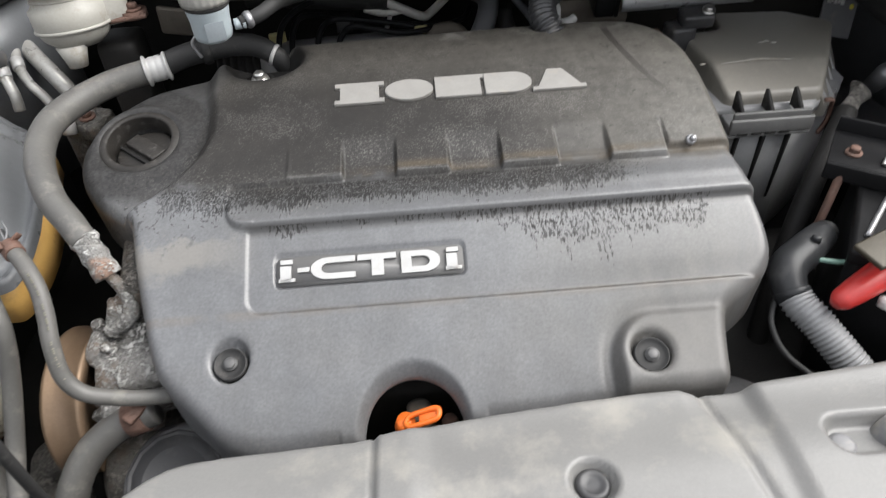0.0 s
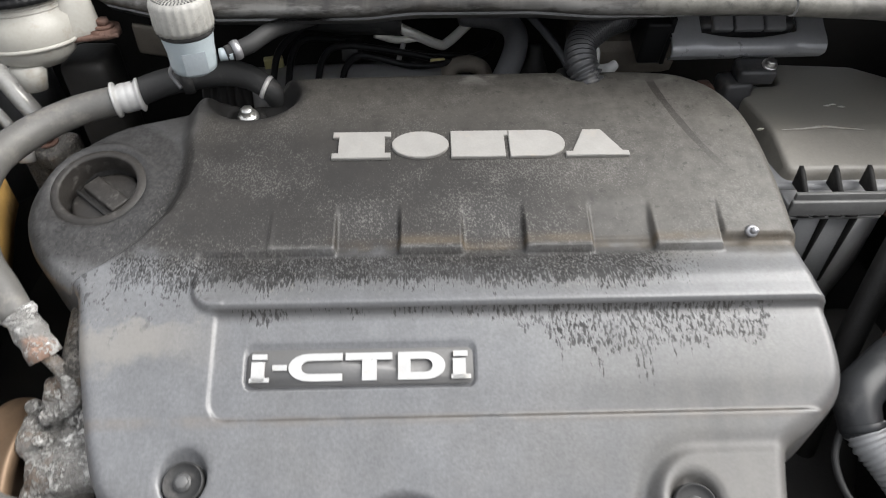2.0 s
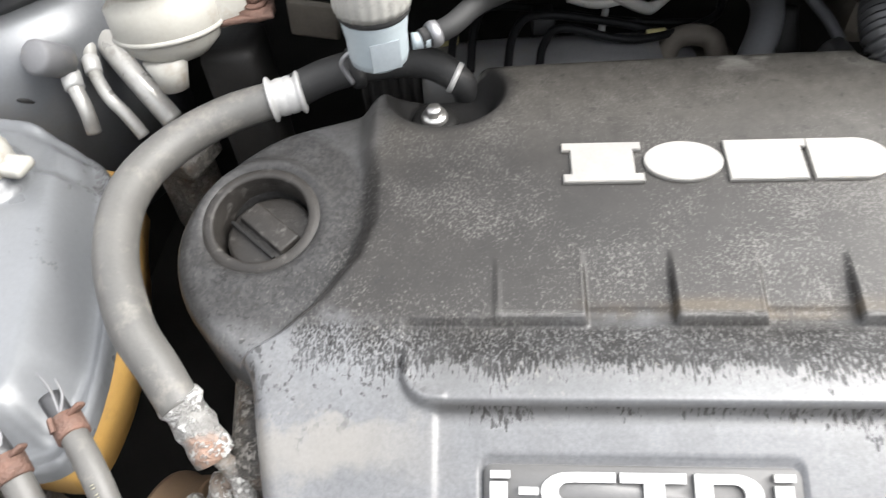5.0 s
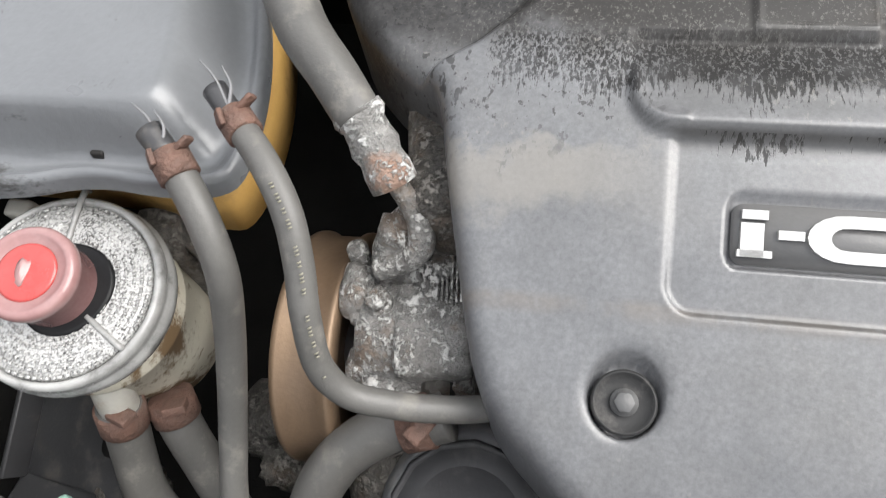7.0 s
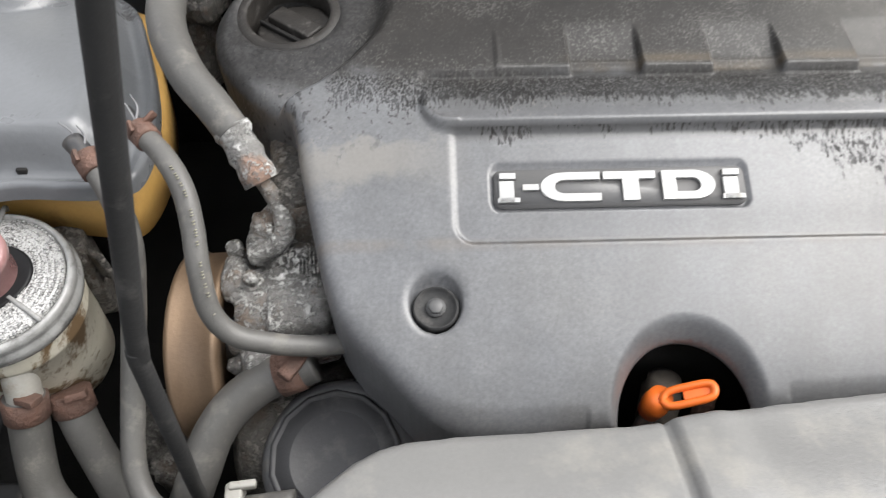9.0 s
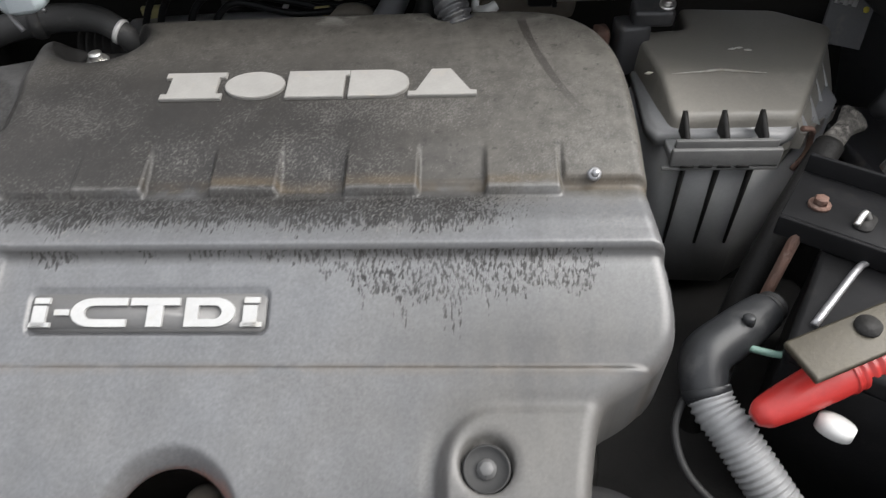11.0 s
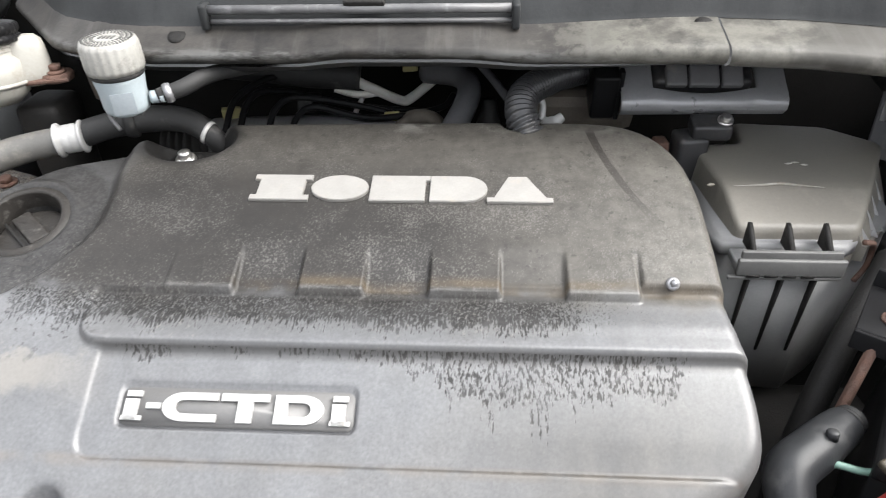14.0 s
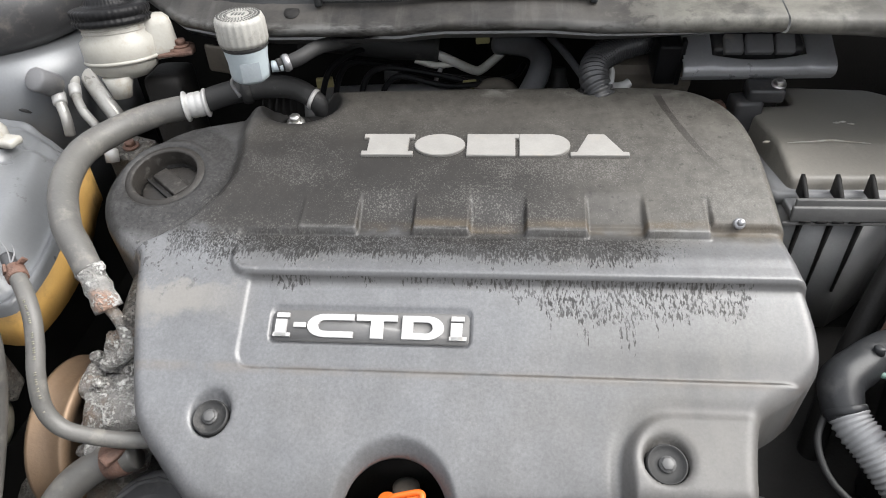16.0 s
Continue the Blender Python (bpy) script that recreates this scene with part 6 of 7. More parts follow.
part("hose", tube([(0.045, 0.815, 0.875), (0.070, 0.845, 0.905), (0.088, 0.885, 0.925), (0.090, 0.925, 0.932), (0.072, 0.965, 0.930), (0.03, 1.0, 0.92)], 0.0150, 18), RUBMID, hb)
foam = thing("insulated_pipe", (-0.14, 0.93, 0.90), "pipe wrapped in black foam with a bright bent end", "pipe")
part("foam", tube([(-0.26, 0.95, 0.945), (-0.19, 0.955, 0.945), (-0.12, 0.955, 0.938), (-0.055, 0.96, 0.930)], [0.012, 0.02, 0.021, 0.018], 18), RUBDARK, foam)
BARE = surface("bare_bright_pipe", (0.75, 0.73, 0.67), (0.6, 0.58, 0.53), 0.3, 0.1, scale=40, bump=0.1)
part("pipe", tube([(-0.065, 0.96, 0.925), (-0.04, 0.962, 0.912), (-0.006, 0.975, 0.890), (0.008, 0.985, 0.888), (0.038, 1.008, 0.905), (0.045, 1.02, 0.91)], 0.0068, 12, 5), BARE, foam, "bright bent pipe")
part("pipe", tube([(-0.09, 0.955, 0.915), (-0.06, 0.958, 0.905), (-0.03, 0.966, 0.905)], 0.005, 12, 5), BARE, foam, "bright bent pipe")
part("wire", tube([(-0.052, 0.945, 0.905), (-0.058, 0.915, 0.895), (-0.052, 0.87, 0.885), (-0.042, 0.83, 0.88)], 0.0035, 8), WHITEPL, foam, "pale wire")
for p, s in (((0.008, 1.0, 0.932), 0.014), ((-0.008, 0.905, 0.895), 0.013), ((-0.215, 0.90, 0.90), 0.016)):
    tg = thing("connector_tag", p, "faded yellow plastic connector tag", "connector", "yellow tags")
    part("tag", block((s * 1.5, s * 0.5, s * 1.6), at(p[0], p[1], p[2], 15, 0, 10), 0.002), surface("faded_yellow", (0.45, 0.42, 0.2), (0.36, 0.33, 0.16), 0.5) if "faded_yellow" not in bpy.data.materials else bpy.data.materials["faded_yellow"], tg)
INTAKE = surface("dull_grey_metal", (0.20, 0.20, 0.20), (0.13, 0.13, 0.132), 0.42, 0.15, scale=20, bump=0.2, dust=(0.2, 0.19, 0.165), dust_amount=0.2)
intake = thing("intake_pipe", (-0.10, 0.90, 0.78), "grey metal intake pipe behind the engine cover", "pipe")
part("pipe", tube([(-0.24, 0.89, 0.86), (-0.14, 0.895, 0.862), (-0.03, 0.90, 0.86), (0.02, 0.92, 0.84)], 0.038, 22), INTAKE, intake)
part("bellows", tube([(-0.30, 0.885, 0.855), (-0.24, 0.889, 0.86)], 0.036, 20, 8, 0.006, 0.010), SHADE, intake)
for pts in ([(-0.19, 0.845, 0.90), (-0.186, 0.88, 0.925), (-0.172, 0.92, 0.926), (-0.118, 0.95, 0.906), (-0.035, 0.95, 0.890), (0.05, 0.95, 0.884)], [(-0.155, 0.845, 0.90), (-0.148, 0.875, 0.922), (-0.125, 0.90, 0.926), (-0.05, 0.915, 0.908), (0.01, 0.92, 0.89)], [(-0.125, 0.845, 0.90), (-0.12, 0.865, 0.915), (-0.10, 0.885, 0.920), (-0.03, 0.885, 0.905), (0.05, 0.93, 0.898), (0.07, 0.96, 0.905)], [(-0.21, 0.85, 0.90), (-0.20, 0.89, 0.93), (-0.16, 0.94, 0.938), (-0.08, 0.975, 0.925)]):
    ln = thing("fuel_line", pts[0], "thin black fuel line running behind the engine cover", "pipe", "fuel lines")
    part("line", tube(pts, 0.0042, 10), GLOSSBLACK, ln)
lc = thing("line_clip", (-0.118, 0.92, 0.90), "black plastic clip round the fuel lines", "clip")
part("clip", block((0.022, 0.05, 0.02), at(-0.118, 0.925, 0.908, -15), 0.003), RUBDARK, lc)
egr = thing("valve_bracket", (0.03, 0.92, 0.80), "dark cast bracket with round openings behind the cover", "bracket")
part("arch", tube([(-0.002, 0.875, 0.86), (0.008, 0.90, 0.89), (0.03, 0.905, 0.897), (0.05, 0.90, 0.89), (0.052, 0.875, 0.87)], 0.011, 12), DIRT, egr)
part("base", block((0.10, 0.05, 0.06), at(0.03, 0.91, 0.84), 0.01), DIRT, egr)
whitem = thing("speed_sensor", (0.36, 0.84, 0.85), "dark plastic sensor on a bracket with a bright screw", "sensor")
part("body", block((0.036, 0.034, 0.06), at(0.352, 0.838, 0.880, 0, 0, 8), 0.006), BLACK, whitem)
part("arm", block((0.045, 0.03, 0.02), at(0.372, 0.838, 0.918, 10, 0, 0), 0.005), BLACK, whitem)
part("screw", hexbolt(at(0.386, 0.834, 0.928, 20), 0.006, 0.008), STEEL, whitem, "bright screw head")
part("connector", block((0.016, 0.024, 0.04), at(0.320, 0.842, 0.880, 0, 0, 5), 0.004), RUSTY, whitem, "brown connector")

# folded metal bracket of the control unit
unit = thing("control_unit", (0.37, 0.90, 0.88), "control unit in a folded silver-grey metal bracket", "control unit")
prof = [(0.853, 0.930), (0.845, 0.932), (0.840, 0.937), (0.8395, 0.943), (0.842, 0.949), (0.848, 0.954), (0.857, 0.958), (0.878, 0.970), (0.93, 0.992)]
vs, fs = [], []
xs = [0.268, 0.278, 0.296, 0.305] + [0.312 + 0.009 * k for k in range(13)] + [0.428, 0.436, 0.452, 0.462]
for x in xs:
    u = (x - 0.366) / 0.060
    dip = max(0.0, 1 - u * u) if abs(u) < 1 else 0.0
    for j, (y, z) in enumerate(prof):
        if j >= 6:
            y, z = y - 0.006 * dip * (j == 6), z - 0.0045 * dip * (j == 6)
        pinch = 0.003 * math.exp(-((x - 0.302) / 0.008) ** 2) + 0.003 * math.exp(-((x - 0.425) / 0.008) ** 2)
        vs.append((x, y + 0.09 * (x - 0.268) + pinch * (2 <= j <= 4), z - 0.03 * (x - 0.268)))
n = len(prof)
for i in range(len(xs) - 1):
    for j in range(n - 1):
        if j >= 6 and 3 <= i <= 16:
            continue
        fs.append((i * n + j, i * n + j + 1, (i + 1) * n + j + 1, (i + 1) * n + j))
thick = [(x, y + 0.004, z - 0.004) for x, y, z in vs]
fs2 = [tuple(reversed(f)) for f in fs]
part("bracket", join((vs, fs), (thick, fs2)), surface("silver_grey_bracket", (0.33, 0.333, 0.34), (0.30, 0.302, 0.308), 0.3, 0.25, scale=60, bump=0.06), unit, "folded silver-grey bracket")
part("connector", block((0.115, 0.06, 0.03), at(0.366, 0.907, 0.958, 25), 0.006), BLACK, unit)
for x in (0.334, 0.366, 0.398):
    part("key_block", block((0.024 if x != 0.366 else 0.034, 0.026, 0.010), at(x, 0.879, 0.963, 42), 0.0025), GREYPL, unit)
part("side_plate", join(block((0.030, 0.05, 0.060), at(0.252, 0.885, 0.948, 15), 0.004), block((0.006, 0.012, 0.066), at(0.268, 0.866, 0.946, 12), 0.002)), GLOSSBLACK, unit)
setting("shelf_rear", block((0.13, 0.10, 0.05), at(0.235, 0.95, 0.905, 0, 0, 0), 0.016), DIRT, "brown dirty bracket behind the engine", "bracket", kind="structure")

# ---- scuttle panel below the windscreen ----
cowl = thing("scuttle_panel", (0.05, 0.86, 1.02), "black plastic scuttle panel with pale weathering below the windscreen", "scuttle panel")


def cowl_material():
    m, nt, b = nodes_of("weathered_scuttle_plastic")
    vec = nt.nodes.new("ShaderNodeTexCoord").outputs["Object"]
    s = nt.nodes.new("ShaderNodeSeparateXYZ")
    nt.links.new(vec, s.inputs[0])
    mid = noise_of(nt, vec, 22, 6, 0.7)
    fine = noise_of(nt, vec, 300, 3, 0.6)
    side = ramp(nt, calc(nt, "ADD", calc(nt, "ADD", s.outputs[0], 0.45), calc(nt, "MULTIPLY", calc(nt, "SUBTRACT", mid, 0.5), 0.3)), [(0.555, grey(0)), (0.60, grey(1))])
    patch = calc(nt, "ADD", calc(nt, "MULTIPLY", s.outputs[2], -14.0), calc(nt, "MULTIPLY", calc(nt, "SUBTRACT", noise_of(nt, vec, 12, 6, 0.65), 0.5), 2.2))
    patch = ramp(nt, calc(nt, "ADD", patch, 0.78), [(0.42, grey(0.30)), (0.62, grey(1))])
    side = calc(nt, "MULTIPLY", side, patch)
    base = ramp(nt, mid, [(0.35, (0.016, 0.0153, 0.0146)), (0.65, (0.050, 0.046, 0.041))])
    col = mixc(nt, side, base, ramp(nt, mid, [(0.35, (0.060, 0.058, 0.051)), (0.5, (0.130, 0.125, 0.109)), (0.62, (0.085, 0.082, 0.072))]))
    streak = ramp(nt, noise_of(nt, stretched(nt, vec, (70, 9, 9)), 1.0, 4, 0.65), [(0.56, grey(0)), (0.66, grey(1))])
    col = mixc(nt, calc(nt, "MULTIPLY", streak, 0.05), col, (0.3, 0.3, 0.29))
    worn = calc(nt, "MULTIPLY", ramp(nt, s.outputs[2], [(0.0, grey(0)), (0.0035, grey(1)), (0.0095, grey(1)), (0.012, grey(0))]), ramp(nt, noise_of(nt, stretched(nt, vec, (14, 40, 40)), 1.0, 5, 0.7), [(0.48, grey(0)), (0.58, grey(1))]))
    col = mixc(nt, calc(nt, "MULTIPLY", worn, 0.28), col, (0.30, 0.30, 0.29))
    nt.links.new(col, b.inputs["Base Color"])
    b.inputs["Roughness"].default_value = 0.42
    b.inputs["Specular IOR Level"].default_value = 0.3
    relief(nt, b, mixc(nt, 0.5, fine, mid), 0.15, 0.002)
    return m


COWLM = cowl_material()
WORNBAR = surface("worn_rail", (0.14, 0.14, 0.142), (0.045, 0.045, 0.047), 0.4, scale=30, dust=(0.3, 0.3, 0.3), dust_amount=0.15, bump=0.2)


def cowl_strip(x0, x1, n, low, high, bow):
    """A moulding along x whose section goes over from low to high."""
    vs, fs = [], []
    k = len(low)
    for i in range(n + 1):
        x = x0 + (x1 - x0) * i / n
        dy, dz = bow(x)
        w = float(sstep(0.10, 0.33, np.array(x)))
        for (y, z), (y2, z2) in zip(low, high):
            vs.append((x, y + w * (y2 - y) + dy, z + w * (z2 - z) + dz))
        if i:
            for j in range(k - 1):
                fs.append(((i - 1) * k + j, i * k + j, i * k + j + 1, (i - 1) * k + j + 1))
    return vs, fs


def cowl_bow(x):
    dy = float(np.interp(x, [-0.5, -0.43, -0.36, -0.30, -0.24, 0.33, 0.42, 0.55, 0.8], [0.2, 0.12, 0.04, 0.012, 0, 0, -0.01, -0.05, -0.12]))
    hump = 0.005 * float(sstep(-0.09, -0.03, np.array(x)) * sstep(0.16, 0.08, np.array(x)))
    return dy, hump


LIPL = [(0.80, 1.010), (0.785, 1.014), (0.773, 1.018), (0.767, 1.022), (0.7645, 1.027), (0.766, 1.0315), (0.770, 1.0335), (0.780, 1.0385), (0.790, 1.0445), (0.799, 1.050)]
LIPR = [(0.80, 1.018), (0.77, 1.022), (0.752, 1.026), (0.744, 1.031), (0.742, 1.036), (0.743, 1.042), (0.748, 1.046), (0.765, 1.050), (0.785, 1.054), (0.80, 1.058)]
part("lip", cowl_strip(-0.48, 0.340, 80, LIPL, LIPR, cowl_bow), COWLM, cowl)
part("end_piece", cowl_strip(0.3425, 0.80, 34, LIPL, LIPR, lambda x: (cowl_bow(x)[0], cowl_bow(x)[1] - 0.0012)), COWLM, cowl)
TRAYL = [(0.7975, 1.049), (0.802, 1.054), (0.806, 1.064), (0.83, 1.09), (0.90, 1.16), (1.05, 1.30)]
TRAYM = surface("streaked_black_tray", (0.036, 0.038, 0.039), (0.014, 0.0148, 0.0155), 0.5, scale=20, bump=0.12, stretch=(1.6, 0.7, 0.7), dust=(0.06, 0.062, 0.062), dust_amount=0.02, spec=0.15)
part("tray", cowl_strip(-0.48, 0.80, 60, TRAYL, [(y, z + 0.008) for y, z in TRAYL], lambda x: (cowl_bow(x)[0], 0)), TRAYM, cowl)
for x in (-0.21, 0.325):
    # dark disc laid on the lip as the shade of a hole
    part("hole", lathe([(0.0095, -0.004), (0.0095, 0.0002), (0.003, 0.0003)], frame_to((x, 0.787 + cowl_bow(x)[0], 1.0430 if x < 0 else 1.0537), (0, -0.5, 1)), 24), SHADE, cowl)
part("hinge_bar", tube([(-0.174, 0.796, 1.0665), (0.136, 0.796, 1.0675)], 0.0048, 10, 4), WORNBAR, cowl, "worn grey rail")
part("hinge_bar", tube([(-0.172, 0.793, 1.0555), (0.138, 0.793, 1.0565)], 0.0026, 8, 4), WORNBAR, cowl, "worn grey rail")
for x in (-0.178, 0.141):
    part("rail_end", block((0.008, 0.018, 0.026), at(x, 0.796, 1.0605), 0.003), TRAYM, cowl)
part("rail_clip", block((0.042, 0.010, 0.012), at(-0.012, 0.798, 1.0715, 20), 0.002), SHADE, cowl)
WORDM = surface("dusty_embossed_plastic", (0.055, 0.056, 0.056), (0.022, 0.023, 0.024), 0.5, scale=60, bump=0.1, spec=0.2)
words = bpy.data.curves.new("plate_words", "FONT")
words.body, words.size, words.extrude = "FRAME NUMBER", 0.0165, 0.0003
words.align_x, words.space_character = "CENTER", 1.25
holder = bpy.data.objects.new("plate_words", words)
scene.collection.objects.link(holder)
flat = bpy.data.meshes.new_from_object(holder.evaluated_get(bpy.context.evaluated_depsgraph_get()))
bpy.data.objects.remove(holder)
wmx = at(0.0, 0.8155, 1.0775, 47)
part("lettering", ([tuple(wmx @ v.co) for v in flat.vertices], [tuple(p.vertices) for p in flat.polygons]), WORDM, cowl, "faint embossed words", smooth=False)
BRIM = [(0.778, 1.013), (0.79, 1.004), (0.83, 0.997), (0.90, 0.995), (1.20, 0.995)]
part("brim", cowl_strip(-0.46, 0.80, 50, BRIM, [(0.757, 1.0235), (0.775, 1.017), (0.83, 1.012), (0.90, 1.012), (1.20, 1.012)], cowl_bow), BLACK, cowl, "black foam strip under the lip")

# ---- fluid reservoirs by the bulkhead ----
clu = thing("clutch_reservoir", (-0.253, 0.731, 0.97), "small milky clutch fluid reservoir with a grey-white embossed cap", "reservoir")
m = at(-0.253, 0.731, 0.984, 0, 0, 0)
part("bottle", lathe([(0.016, 0.0), (0.0215, 0.004), (0.0228, 0.010), (0.0228, 0.024), (0.0245, 0.036), (0.0252, 0.044)], m, 40), MILKY, clu)
part("seal", lathe([(0.0254, 0.040), (0.0266, 0.0415), (0.0266, 0.0445), (0.0254, 0.046)], m, 40), RUBDARK, clu)
GRCAP = surface("grey_white_cap", (0.33, 0.325, 0.30), (0.25, 0.245, 0.228), 0.5, scale=90, bump=0.3, dust=(0.17, 0.16, 0.145), dust_amount=0.2)
cc = part("cap", lathe([(0.0272, 0.045), (0.0280, 0.050), (0.0276, 0.070), (0.0255, 0.0752), (0.021, 0.0762), (0.006, 0.0765)], m, 132, 0.014, 22), GRCAP, clu, "grey-white cap with raised print")
EMBOSS = surface("dark_emboss", (0.1, 0.1, 0.095), (0.07, 0.07, 0.068), 0.5)
for ring_r, count, size in ((0.0228, 44, 0.0026), (0.0190, 36, 0.0034), (0.0142, 26, 0.0040)):
    for k in range(count):
        part("print_bar", block((size, 0.0011, 0.0007), m @ pose(0, 0, 0, 0, 0, 360 * k / count) @ Matrix.Translation((ring_r, 0, 0.0766 - 0.02 * (ring_r - 0.01))), 0), EMBOSS, cc)
for k in range(4):
    part("print_bar", block((0.0022, 0.008, 0.0007), m @ Matrix.Translation((-0.006 + 0.004 * k, 0, 0.0767)), 0), EMBOSS, cc)
part("label_patch", block((0.022, 0.0008, 0.022), m @ pose(0.0086, -0.0212, 0.017, 0, 0, 22), 0.0002), surface("grey_label", (0.27, 0.3, 0.32), (0.22, 0.25, 0.27), 0.4), clu)
part("spout", tube([(-0.228, 0.735, 0.998), (-0.215, 0.738, 0.998)], 0.0065, 12, 4), MILKY, clu)
part("strap", tube([(-0.282, 0.752, 0.952), (-0.288, 0.752, 0.972), (-0.27, 0.752, 0.984), (-0.25, 0.752, 0.972)], 0.0022, 8), DULLMETAL, clu)
ch = thing("clutch_hose", (-0.16, 0.82, 0.97), "worn grey rubber hose from the clutch reservoir", "hose")
part("hose", tube([(-0.222, 0.737, 0.998), (-0.20, 0.748, 1.002), (-0.178, 0.775, 1.006), (-0.14, 0.82, 1.0), (-0.10, 0.90, 0.985)], [0.0075, 0.0085, 0.0085, 0.0085, 0.0085], 16), RUBDARK, ch)
part("clip", lathe([(0.0092, -0.004), (0.0104, 0.0), (0.0092, 0.004)], frame_to((-0.212, 0.741, 1.0), (0.02, 0.011, 0.003)), 20), DULLMETAL, ch)

brk = thing("brake_reservoir", (-0.43, 0.78, 0.94), "white brake fluid reservoir with knurled black cap and yellow mark", "reservoir")
m = frame_to((-0.432, 0.781, 0.990), (-0.05, 0.16, 1), (0, 1, 0))
part("bottle", join(lathe([(0.026, -0.020), (0.038, -0.010), (0.0440, 0.004), (0.0440, 0.026), (0.038, 0.032), (0.0375, 0.052)], m, 48), block((0.046, 0.042, 0.055), m @ pose(0.040, 0.022, 0.022, 0, 0, 35), 0.014, 0.8, 3)), CREAM, brk)
part("seam", lathe([(0.0442, 0.000), (0.0456, 0.0022), (0.0442, 0.0044)], m, 48), CREAM, brk)
for h in (0.036, 0.041):
    part("neck_thread", lathe([(0.0376, h - 0.0015), (0.0392, h), (0.0376, h + 0.0015)], m, 40), CREAM, brk)
part("neck", lathe([(0.011, -0.042), (0.014, -0.030), (0.018, -0.016)], m @ Matrix.Translation((-0.002, -0.022, 0)), 22), CREAM, brk)
bc = part("cap", lathe([(0.0420, 0.044), (0.0455, 0.0455), (0.0460, 0.050), (0.0435, 0.0515), (0.0435, 0.0535), (0.0455, 0.055), (0.0455, 0.0615), (0.0430, 0.0635), (0.0360, 0.0650), (0.0300, 0.0655), (0.0270, 0.0690), (0.0265, 0.0740), (0.0225, 0.0760), (0.0220, 0.0800), (0.0180, 0.0810)], m, 160, 0.010, 40), GLOSSBLACK, brk, "knurled black cap")
part("cap_mark", lathe([(0.0155, 0.0795), (0.0155, 0.0825), (0.012, 0.0832), (0.006, 0.0828)], m, 28, 0.03, 6), surface("yellow_mark", (0.75, 0.45, 0.03), (0.6, 0.35, 0.02), 0.45), bc, "yellow disc")
mnt = thing("reservoir_mount", (-0.36, 0.80, 0.92), "rusty steel mounting ear with a bolt", "bracket")
part("ear", join(block((0.05, 0.03, 0.005), at(-0.375, 0.80, 0.992, 0, 0, 15), 0.002), lathe([(0.016, -0.004), (0.016, 0.004)], at(-0.365, 0.804, 0.993), 24)), RUSTY, mnt)
part("bolt", hexbolt(at(-0.365, 0.804, 0.997), 0.007, 0.009), RUSTY, mnt)
part("flap", block((0.045, 0.006, 0.045), at(-0.325, 0.83, 0.968, 20, 10, 0), 0.004), DIRT, mnt)
part("pedestal", block((0.05, 0.06, 0.28), at(-0.40, 0.82, 0.82), 0.01), SHADE, mnt)

for k, (pts, r) in enumerate([([(-0.629, 0.991, 0.955), (-0.604, 0.913, 0.945), (-0.589, 0.864, 0.932), (-0.573, 0.827, 0.915), (-0.560, 0.807, 0.895), (-0.561, 0.803, 0.872)], 0.0072), ([(-0.583, 0.928, 0.945), (-0.576, 0.892, 0.932), (-0.564, 0.853, 0.915), (-0.544, 0.825, 0.899), (-0.528, 0.815, 0.883), (-0.516, 0.809, 0.861)], 0.0064), ([(-0.600, 0.932, 0.935), (-0.568, 0.896, 0.923), (-0.537, 0.865, 0.905), (-0.512, 0.844, 0.885), (-0.495, 0.835, 0.860)], 0.0115)]):
    pp = thing("refrigerant_pipe", pts[-1], "bright bare aluminium pipe bending down into the bay", "pipe", "aluminium pipes")
    part("pipe", tube(pts, r, 16), BRIGHT, pp)
    if k < 2:
        part("joint", lathe([(r * 1.0, -0.010), (r * 1.3, -0.008), (r * 1.3, 0.008), (r * 1.0, 0.010)], frame_to(pts[3 - k], Vector(pts[4 - k]) - Vector(pts[2 - k])), 20), ALUBRIGHT, pp)
valve = thing("service_valve", (-0.565, 0.86, 0.93), "grey plastic service valve cap on a pipe", "valve")
part("cap", lathe([(0.012, -0.02), (0.016, -0.018), (0.0165, 0.016), (0.013, 0.019)], frame_to((-0.583, 0.825, 0.940), (-0.15, -0.75, 0.6)), 26, 0.03, 14), GREYPL, valve)
strut = thing("strut_tower", (-0.68, 0.92, 0.80), "grey painted strut tower below a black scuttle corner", "strut tower")
part("dome", lathe([(0.17, -0.2), (0.165, 0.0), (0.15, 0.03), (0.12, 0.045)], at(-0.715, 0.945, 0.93), 44), PAINT, strut)
part("cover_band", lathe([(0.175, 0.0), (0.19, 0.02), (0.19, 0.07), (0.16, 0.09), (0.10, 0.10)], at(-0.735, 0.99, 0.985, 6), 44), BLACK, strut, "black plastic corner moulding")
for k in range(4):
    wr = thing("wiring_lead", (-0.60, 0.80, 0.90), "thin black wiring lead along the wing", "wire", "black leads")
    part("lead", tube([(-0.708, 0.844 - 0.007 * k, 0.915 + 0.003 * (k % 2)), (-0.657, 0.831 - 0.007 * k, 0.912 + 0.003 * (k % 2)), (-0.625, 0.831 - 0.007 * k, 0.905 + 0.003 * (k % 2)), (-0.611, 0.843 - 0.007 * k, 0.892 + 0.003 * (k % 2))], 0.0034, 10), RUBDARK, wr)

plug = thing("wiring_plug", (-0.623, 0.868, 0.885), "black plastic wiring plug beside the pipes", "plug")
part("body", block((0.036, 0.028, 0.024), at(-0.623, 0.868, 0.885, 10, 0, -15), 0.004), BLACK, plug)
part("latch", block((0.014, 0.012, 0.006), at(-0.623, 0.868, 0.899, 10, 0, -15), 0.0015), GREYPL, plug)

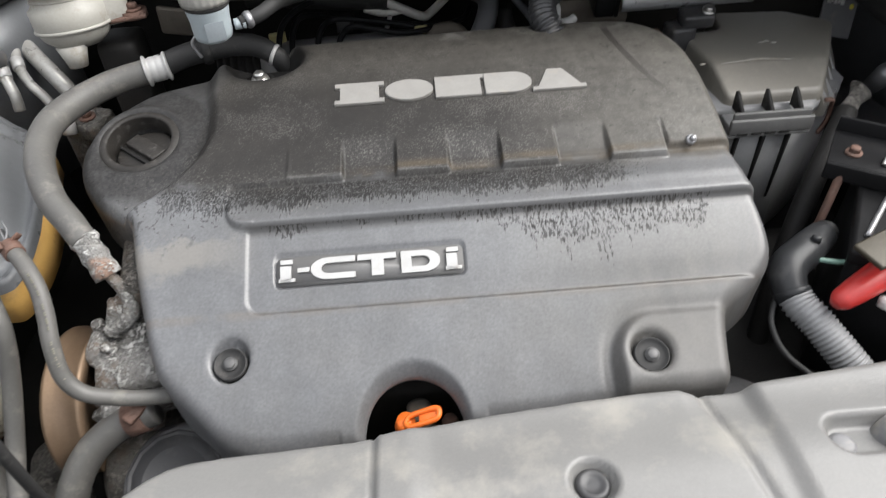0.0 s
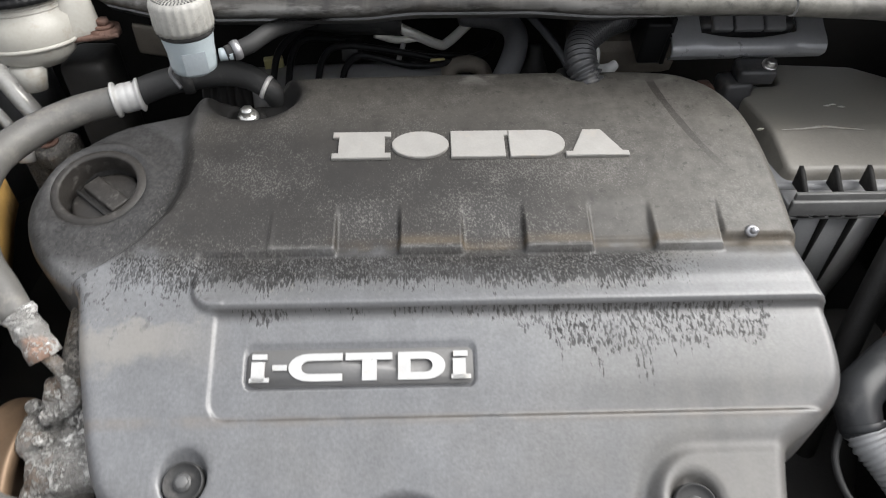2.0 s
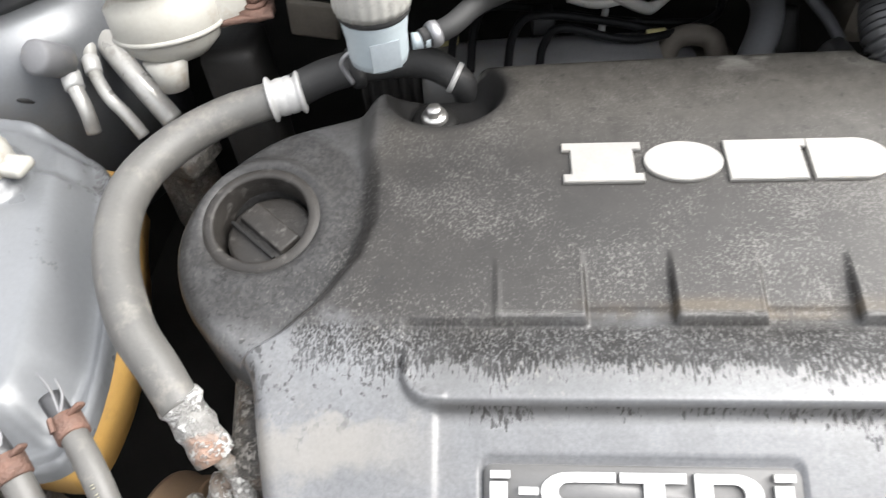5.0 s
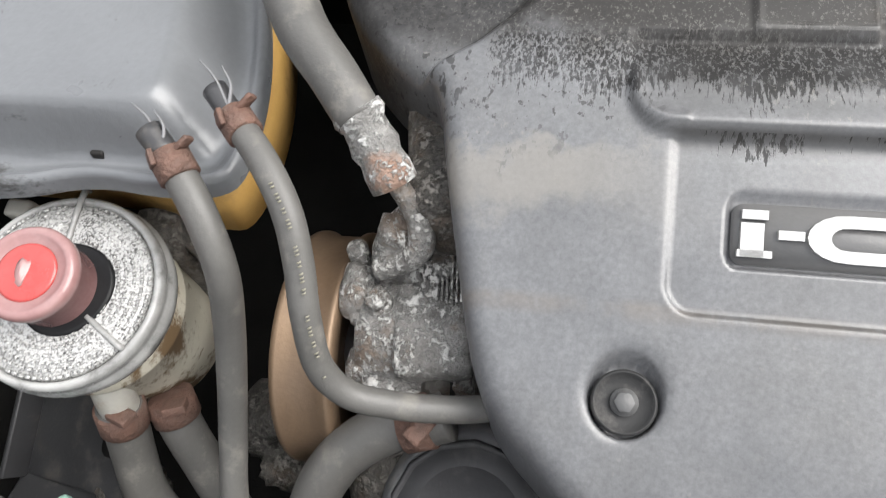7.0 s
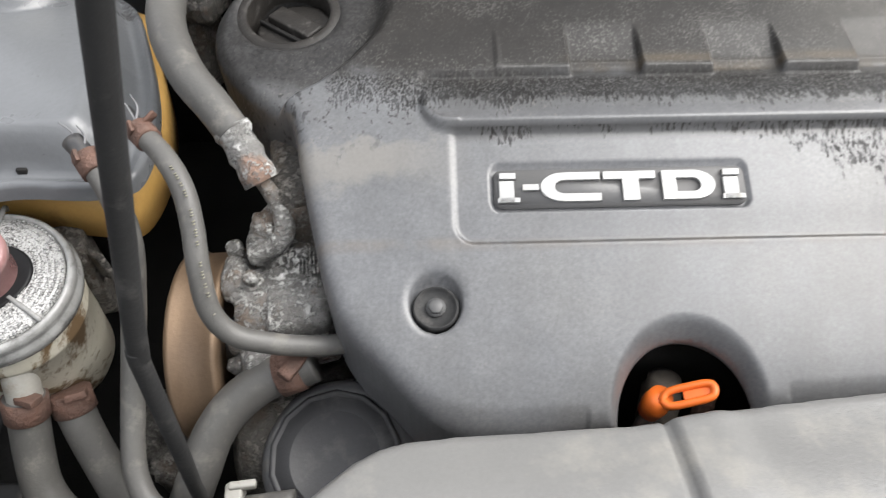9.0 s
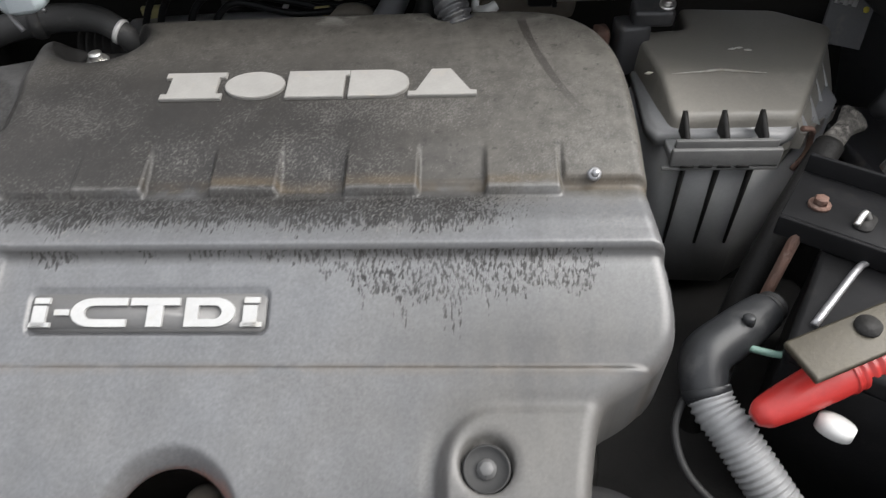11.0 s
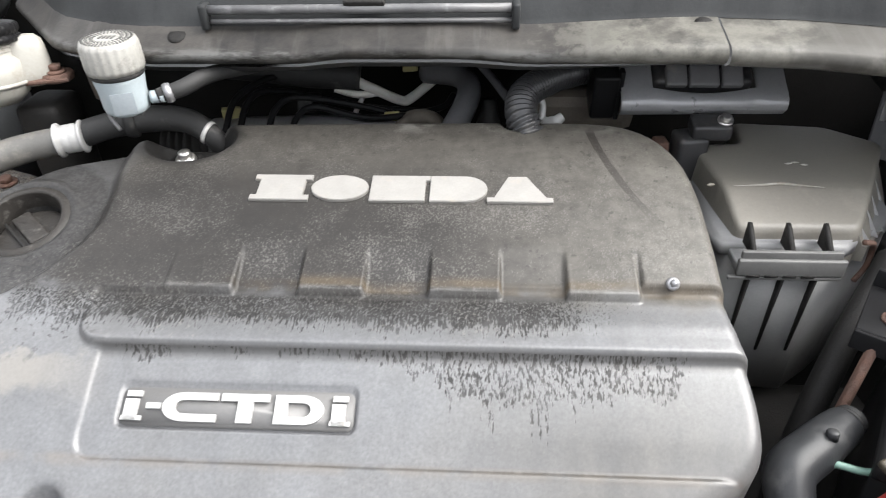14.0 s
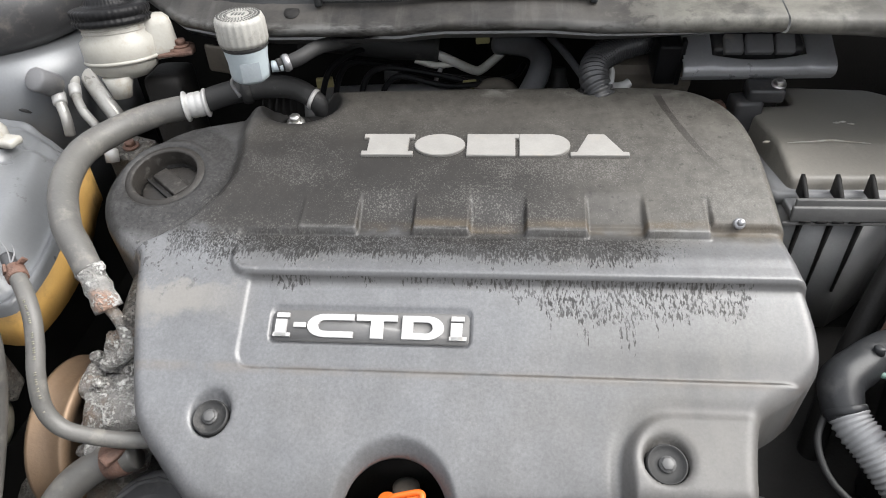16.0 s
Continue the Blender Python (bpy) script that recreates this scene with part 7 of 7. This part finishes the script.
# ---- far wing side ----
sleeve = thing("sleeved_cable", (0.60, 0.80, 0.88), "thick black braided cable sleeve along the wing", "cable")
part("sleeve", tube([(0.665, 1.06, 0.90), (0.655, 1.023, 0.905), (0.649, 0.968, 0.905), (0.645, 0.905, 0.905), (0.643, 0.837, 0.905), (0.643, 0.76, 0.903)], 0.0118, 18, 8, 0.0012, 0.0045), RUBDARK, sleeve)
tagp = thing("warning_plate", (0.655, 0.935, 0.80), "dark grey sticker plate with pale printed rows", "sticker")
TP = at(0.646, 0.945, 0.866, 68, 0, 12) @ pose(0, 0, 0, 0, 0, -16)
part("plate", block((0.062, 0.085, 0.004), TP, 0.001), GREYPL, tagp)
for k in range(5):
    part("print_bar", block((0.007, 0.026 - 0.004 * (k % 2), 0.001), TP @ Matrix.Translation((-0.024 + 0.0105 * k * 0.6, 0.018, 0.003)), 0), WHITEPL, tagp)
part("dot", lathe([(0.004, 0), (0.004, 0.001)], TP @ Matrix.Translation((0.02, 0.005, 0.002)), 14), surface("yellow_dot", (0.8, 0.7, 0.1), None, 0.5), tagp, "yellow dot")
tw = thing("inner_wing_panel", (0.74, 0.85, 0.60), "grey-black painted inner wing panel with bolt holes", "panel")
part("panel", block((0.02, 0.5, 0.34), at(0.755, 0.83, 0.82, 0, -14, 8), 0.006), PAINT, tw)
for q in ((0.742, 0.90, 0.86), (0.735, 0.86, 0.83), (0.745, 0.80, 0.87)):
    # dark stub that paints the shade in a bolt hole
    part("bolt_hole", lathe([(0.008, -0.004), (0.008, 0.012)], frame_to(q, (-1, -0.14, 0.25)), 16), SHADE, tw)
part("ledge", block((0.10, 0.30, 0.02), at(0.70, 0.80, 0.72, 0, 10, 8), 0.006), BLACK, tw)
cap2 = thing("washer_cap", (0.655, 0.79, 0.80), "small shiny grey cap on the inner wing", "cap")
part("cap", lathe([(0.012, -0.03), (0.016, 0.0), (0.014, 0.008), (0.006, 0.011)], at(0.655, 0.80, 0.83, 20, 20), 24), DULLMETAL, cap2)

# ---- small things low in the bay ----
mount = thing("engine_mount", (-0.475, 0.80, 0.78), "dull cast engine mount bracket with a rusty bolt", "engine mount")
part("arm", block((0.055, 0.05, 0.024), at(-0.476, 0.80, 0.846, 6, 0, -20), 0.007, segs=3), DIRTY_ALLOY, mount)
part("foot", block((0.04, 0.05, 0.10), at(-0.49, 0.815, 0.79, 0, 0, -20), 0.008), DIRTY_ALLOY, mount)
part("bolt", hexbolt(at(-0.473, 0.795, 0.858, 6), 0.0075, 0.010), RUSTY, mount, "rusty bolt head")
part("lug", lathe([(0.009, -0.012), (0.009, 0.004), (0.006, 0.006)], at(-0.491, 0.774, 0.860, -20), 16), ALUBRIGHT, mount, "pale metal lug")
tray = thing("reservoir_bracket", (-0.64, 0.40, 0.54), "black painted folded bracket below the fluid reservoir", "bracket")
TR = at(-0.652, 0.392, 0.600, 24, -14, -8)
part("plate", block((0.130, 0.120, 0.008), TR, 0.003), BLACK, tray)
part("flange", block((0.006, 0.125, 0.030), TR @ Matrix.Translation((-0.066, 0, 0.012)), 0.002), BLACK, tray)
# dark sheet on the plate in place of a slot's shade
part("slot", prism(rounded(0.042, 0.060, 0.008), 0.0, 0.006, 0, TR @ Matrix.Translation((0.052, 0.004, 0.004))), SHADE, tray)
part("shelf", block((0.17, 0.08, 0.008), at(-0.64, 0.318, 0.560, 4, 0, -12), 0.003), BLACK, tray)
part("foot", lump((-0.606, 0.345, 0.575), (0.032, 0.022, 0.016), 41, 20, 0.12), DIRTY_ALLOY, tray, "pale crusted foot")
side_box = thing("relay_bracket", (-0.52, 0.47, 0.75), "dull alloy bracket beside the fluid reservoir", "bracket")
part("box", block((0.030, 0.030, 0.09), at(-0.519, 0.470, 0.762, 6, 0, 12), 0.004), DIRTY_ALLOY, side_box)
part("tab", block((0.022, 0.006, 0.03), at(-0.498, 0.462, 0.78, 6, 0, -30), 0.002), DIRTY_ALLOY, side_box)
mount2 = thing("engine_bracket", (-0.48, 0.41, 0.58), "crusted cast alloy bracket deep beside the pulley", "bracket")
part("casting", join(lump((-0.478, 0.410, 0.612), (0.028, 0.034, 0.030), 51, 22, 0.16), lump((-0.462, 0.378, 0.600), (0.024, 0.022, 0.024), 52, 20, 0.16)), DIRTY_ALLOY, mount2)
lug_b = thing("wire_clip", (-0.60, 0.47, 0.80), "aged cream plastic clip behind the fluid reservoir", "clip")
part("clip", block((0.018, 0.012, 0.045), at(-0.603, 0.462, 0.805, 10, 0, 0), 0.003), CREAM, lug_b)
gearb = thing("alternator", (-0.33, 0.40, 0.60), "grimy cast alternator housing deep below the pump", "alternator")
part("housing", lathe([(0.05, -0.05), (0.062, -0.04), (0.062, 0.04), (0.05, 0.05), (0.02, 0.054)], frame_to((-0.345, 0.395, 0.625), (1, 0, 0)), 30), DIRTY_ALLOY, gearb)
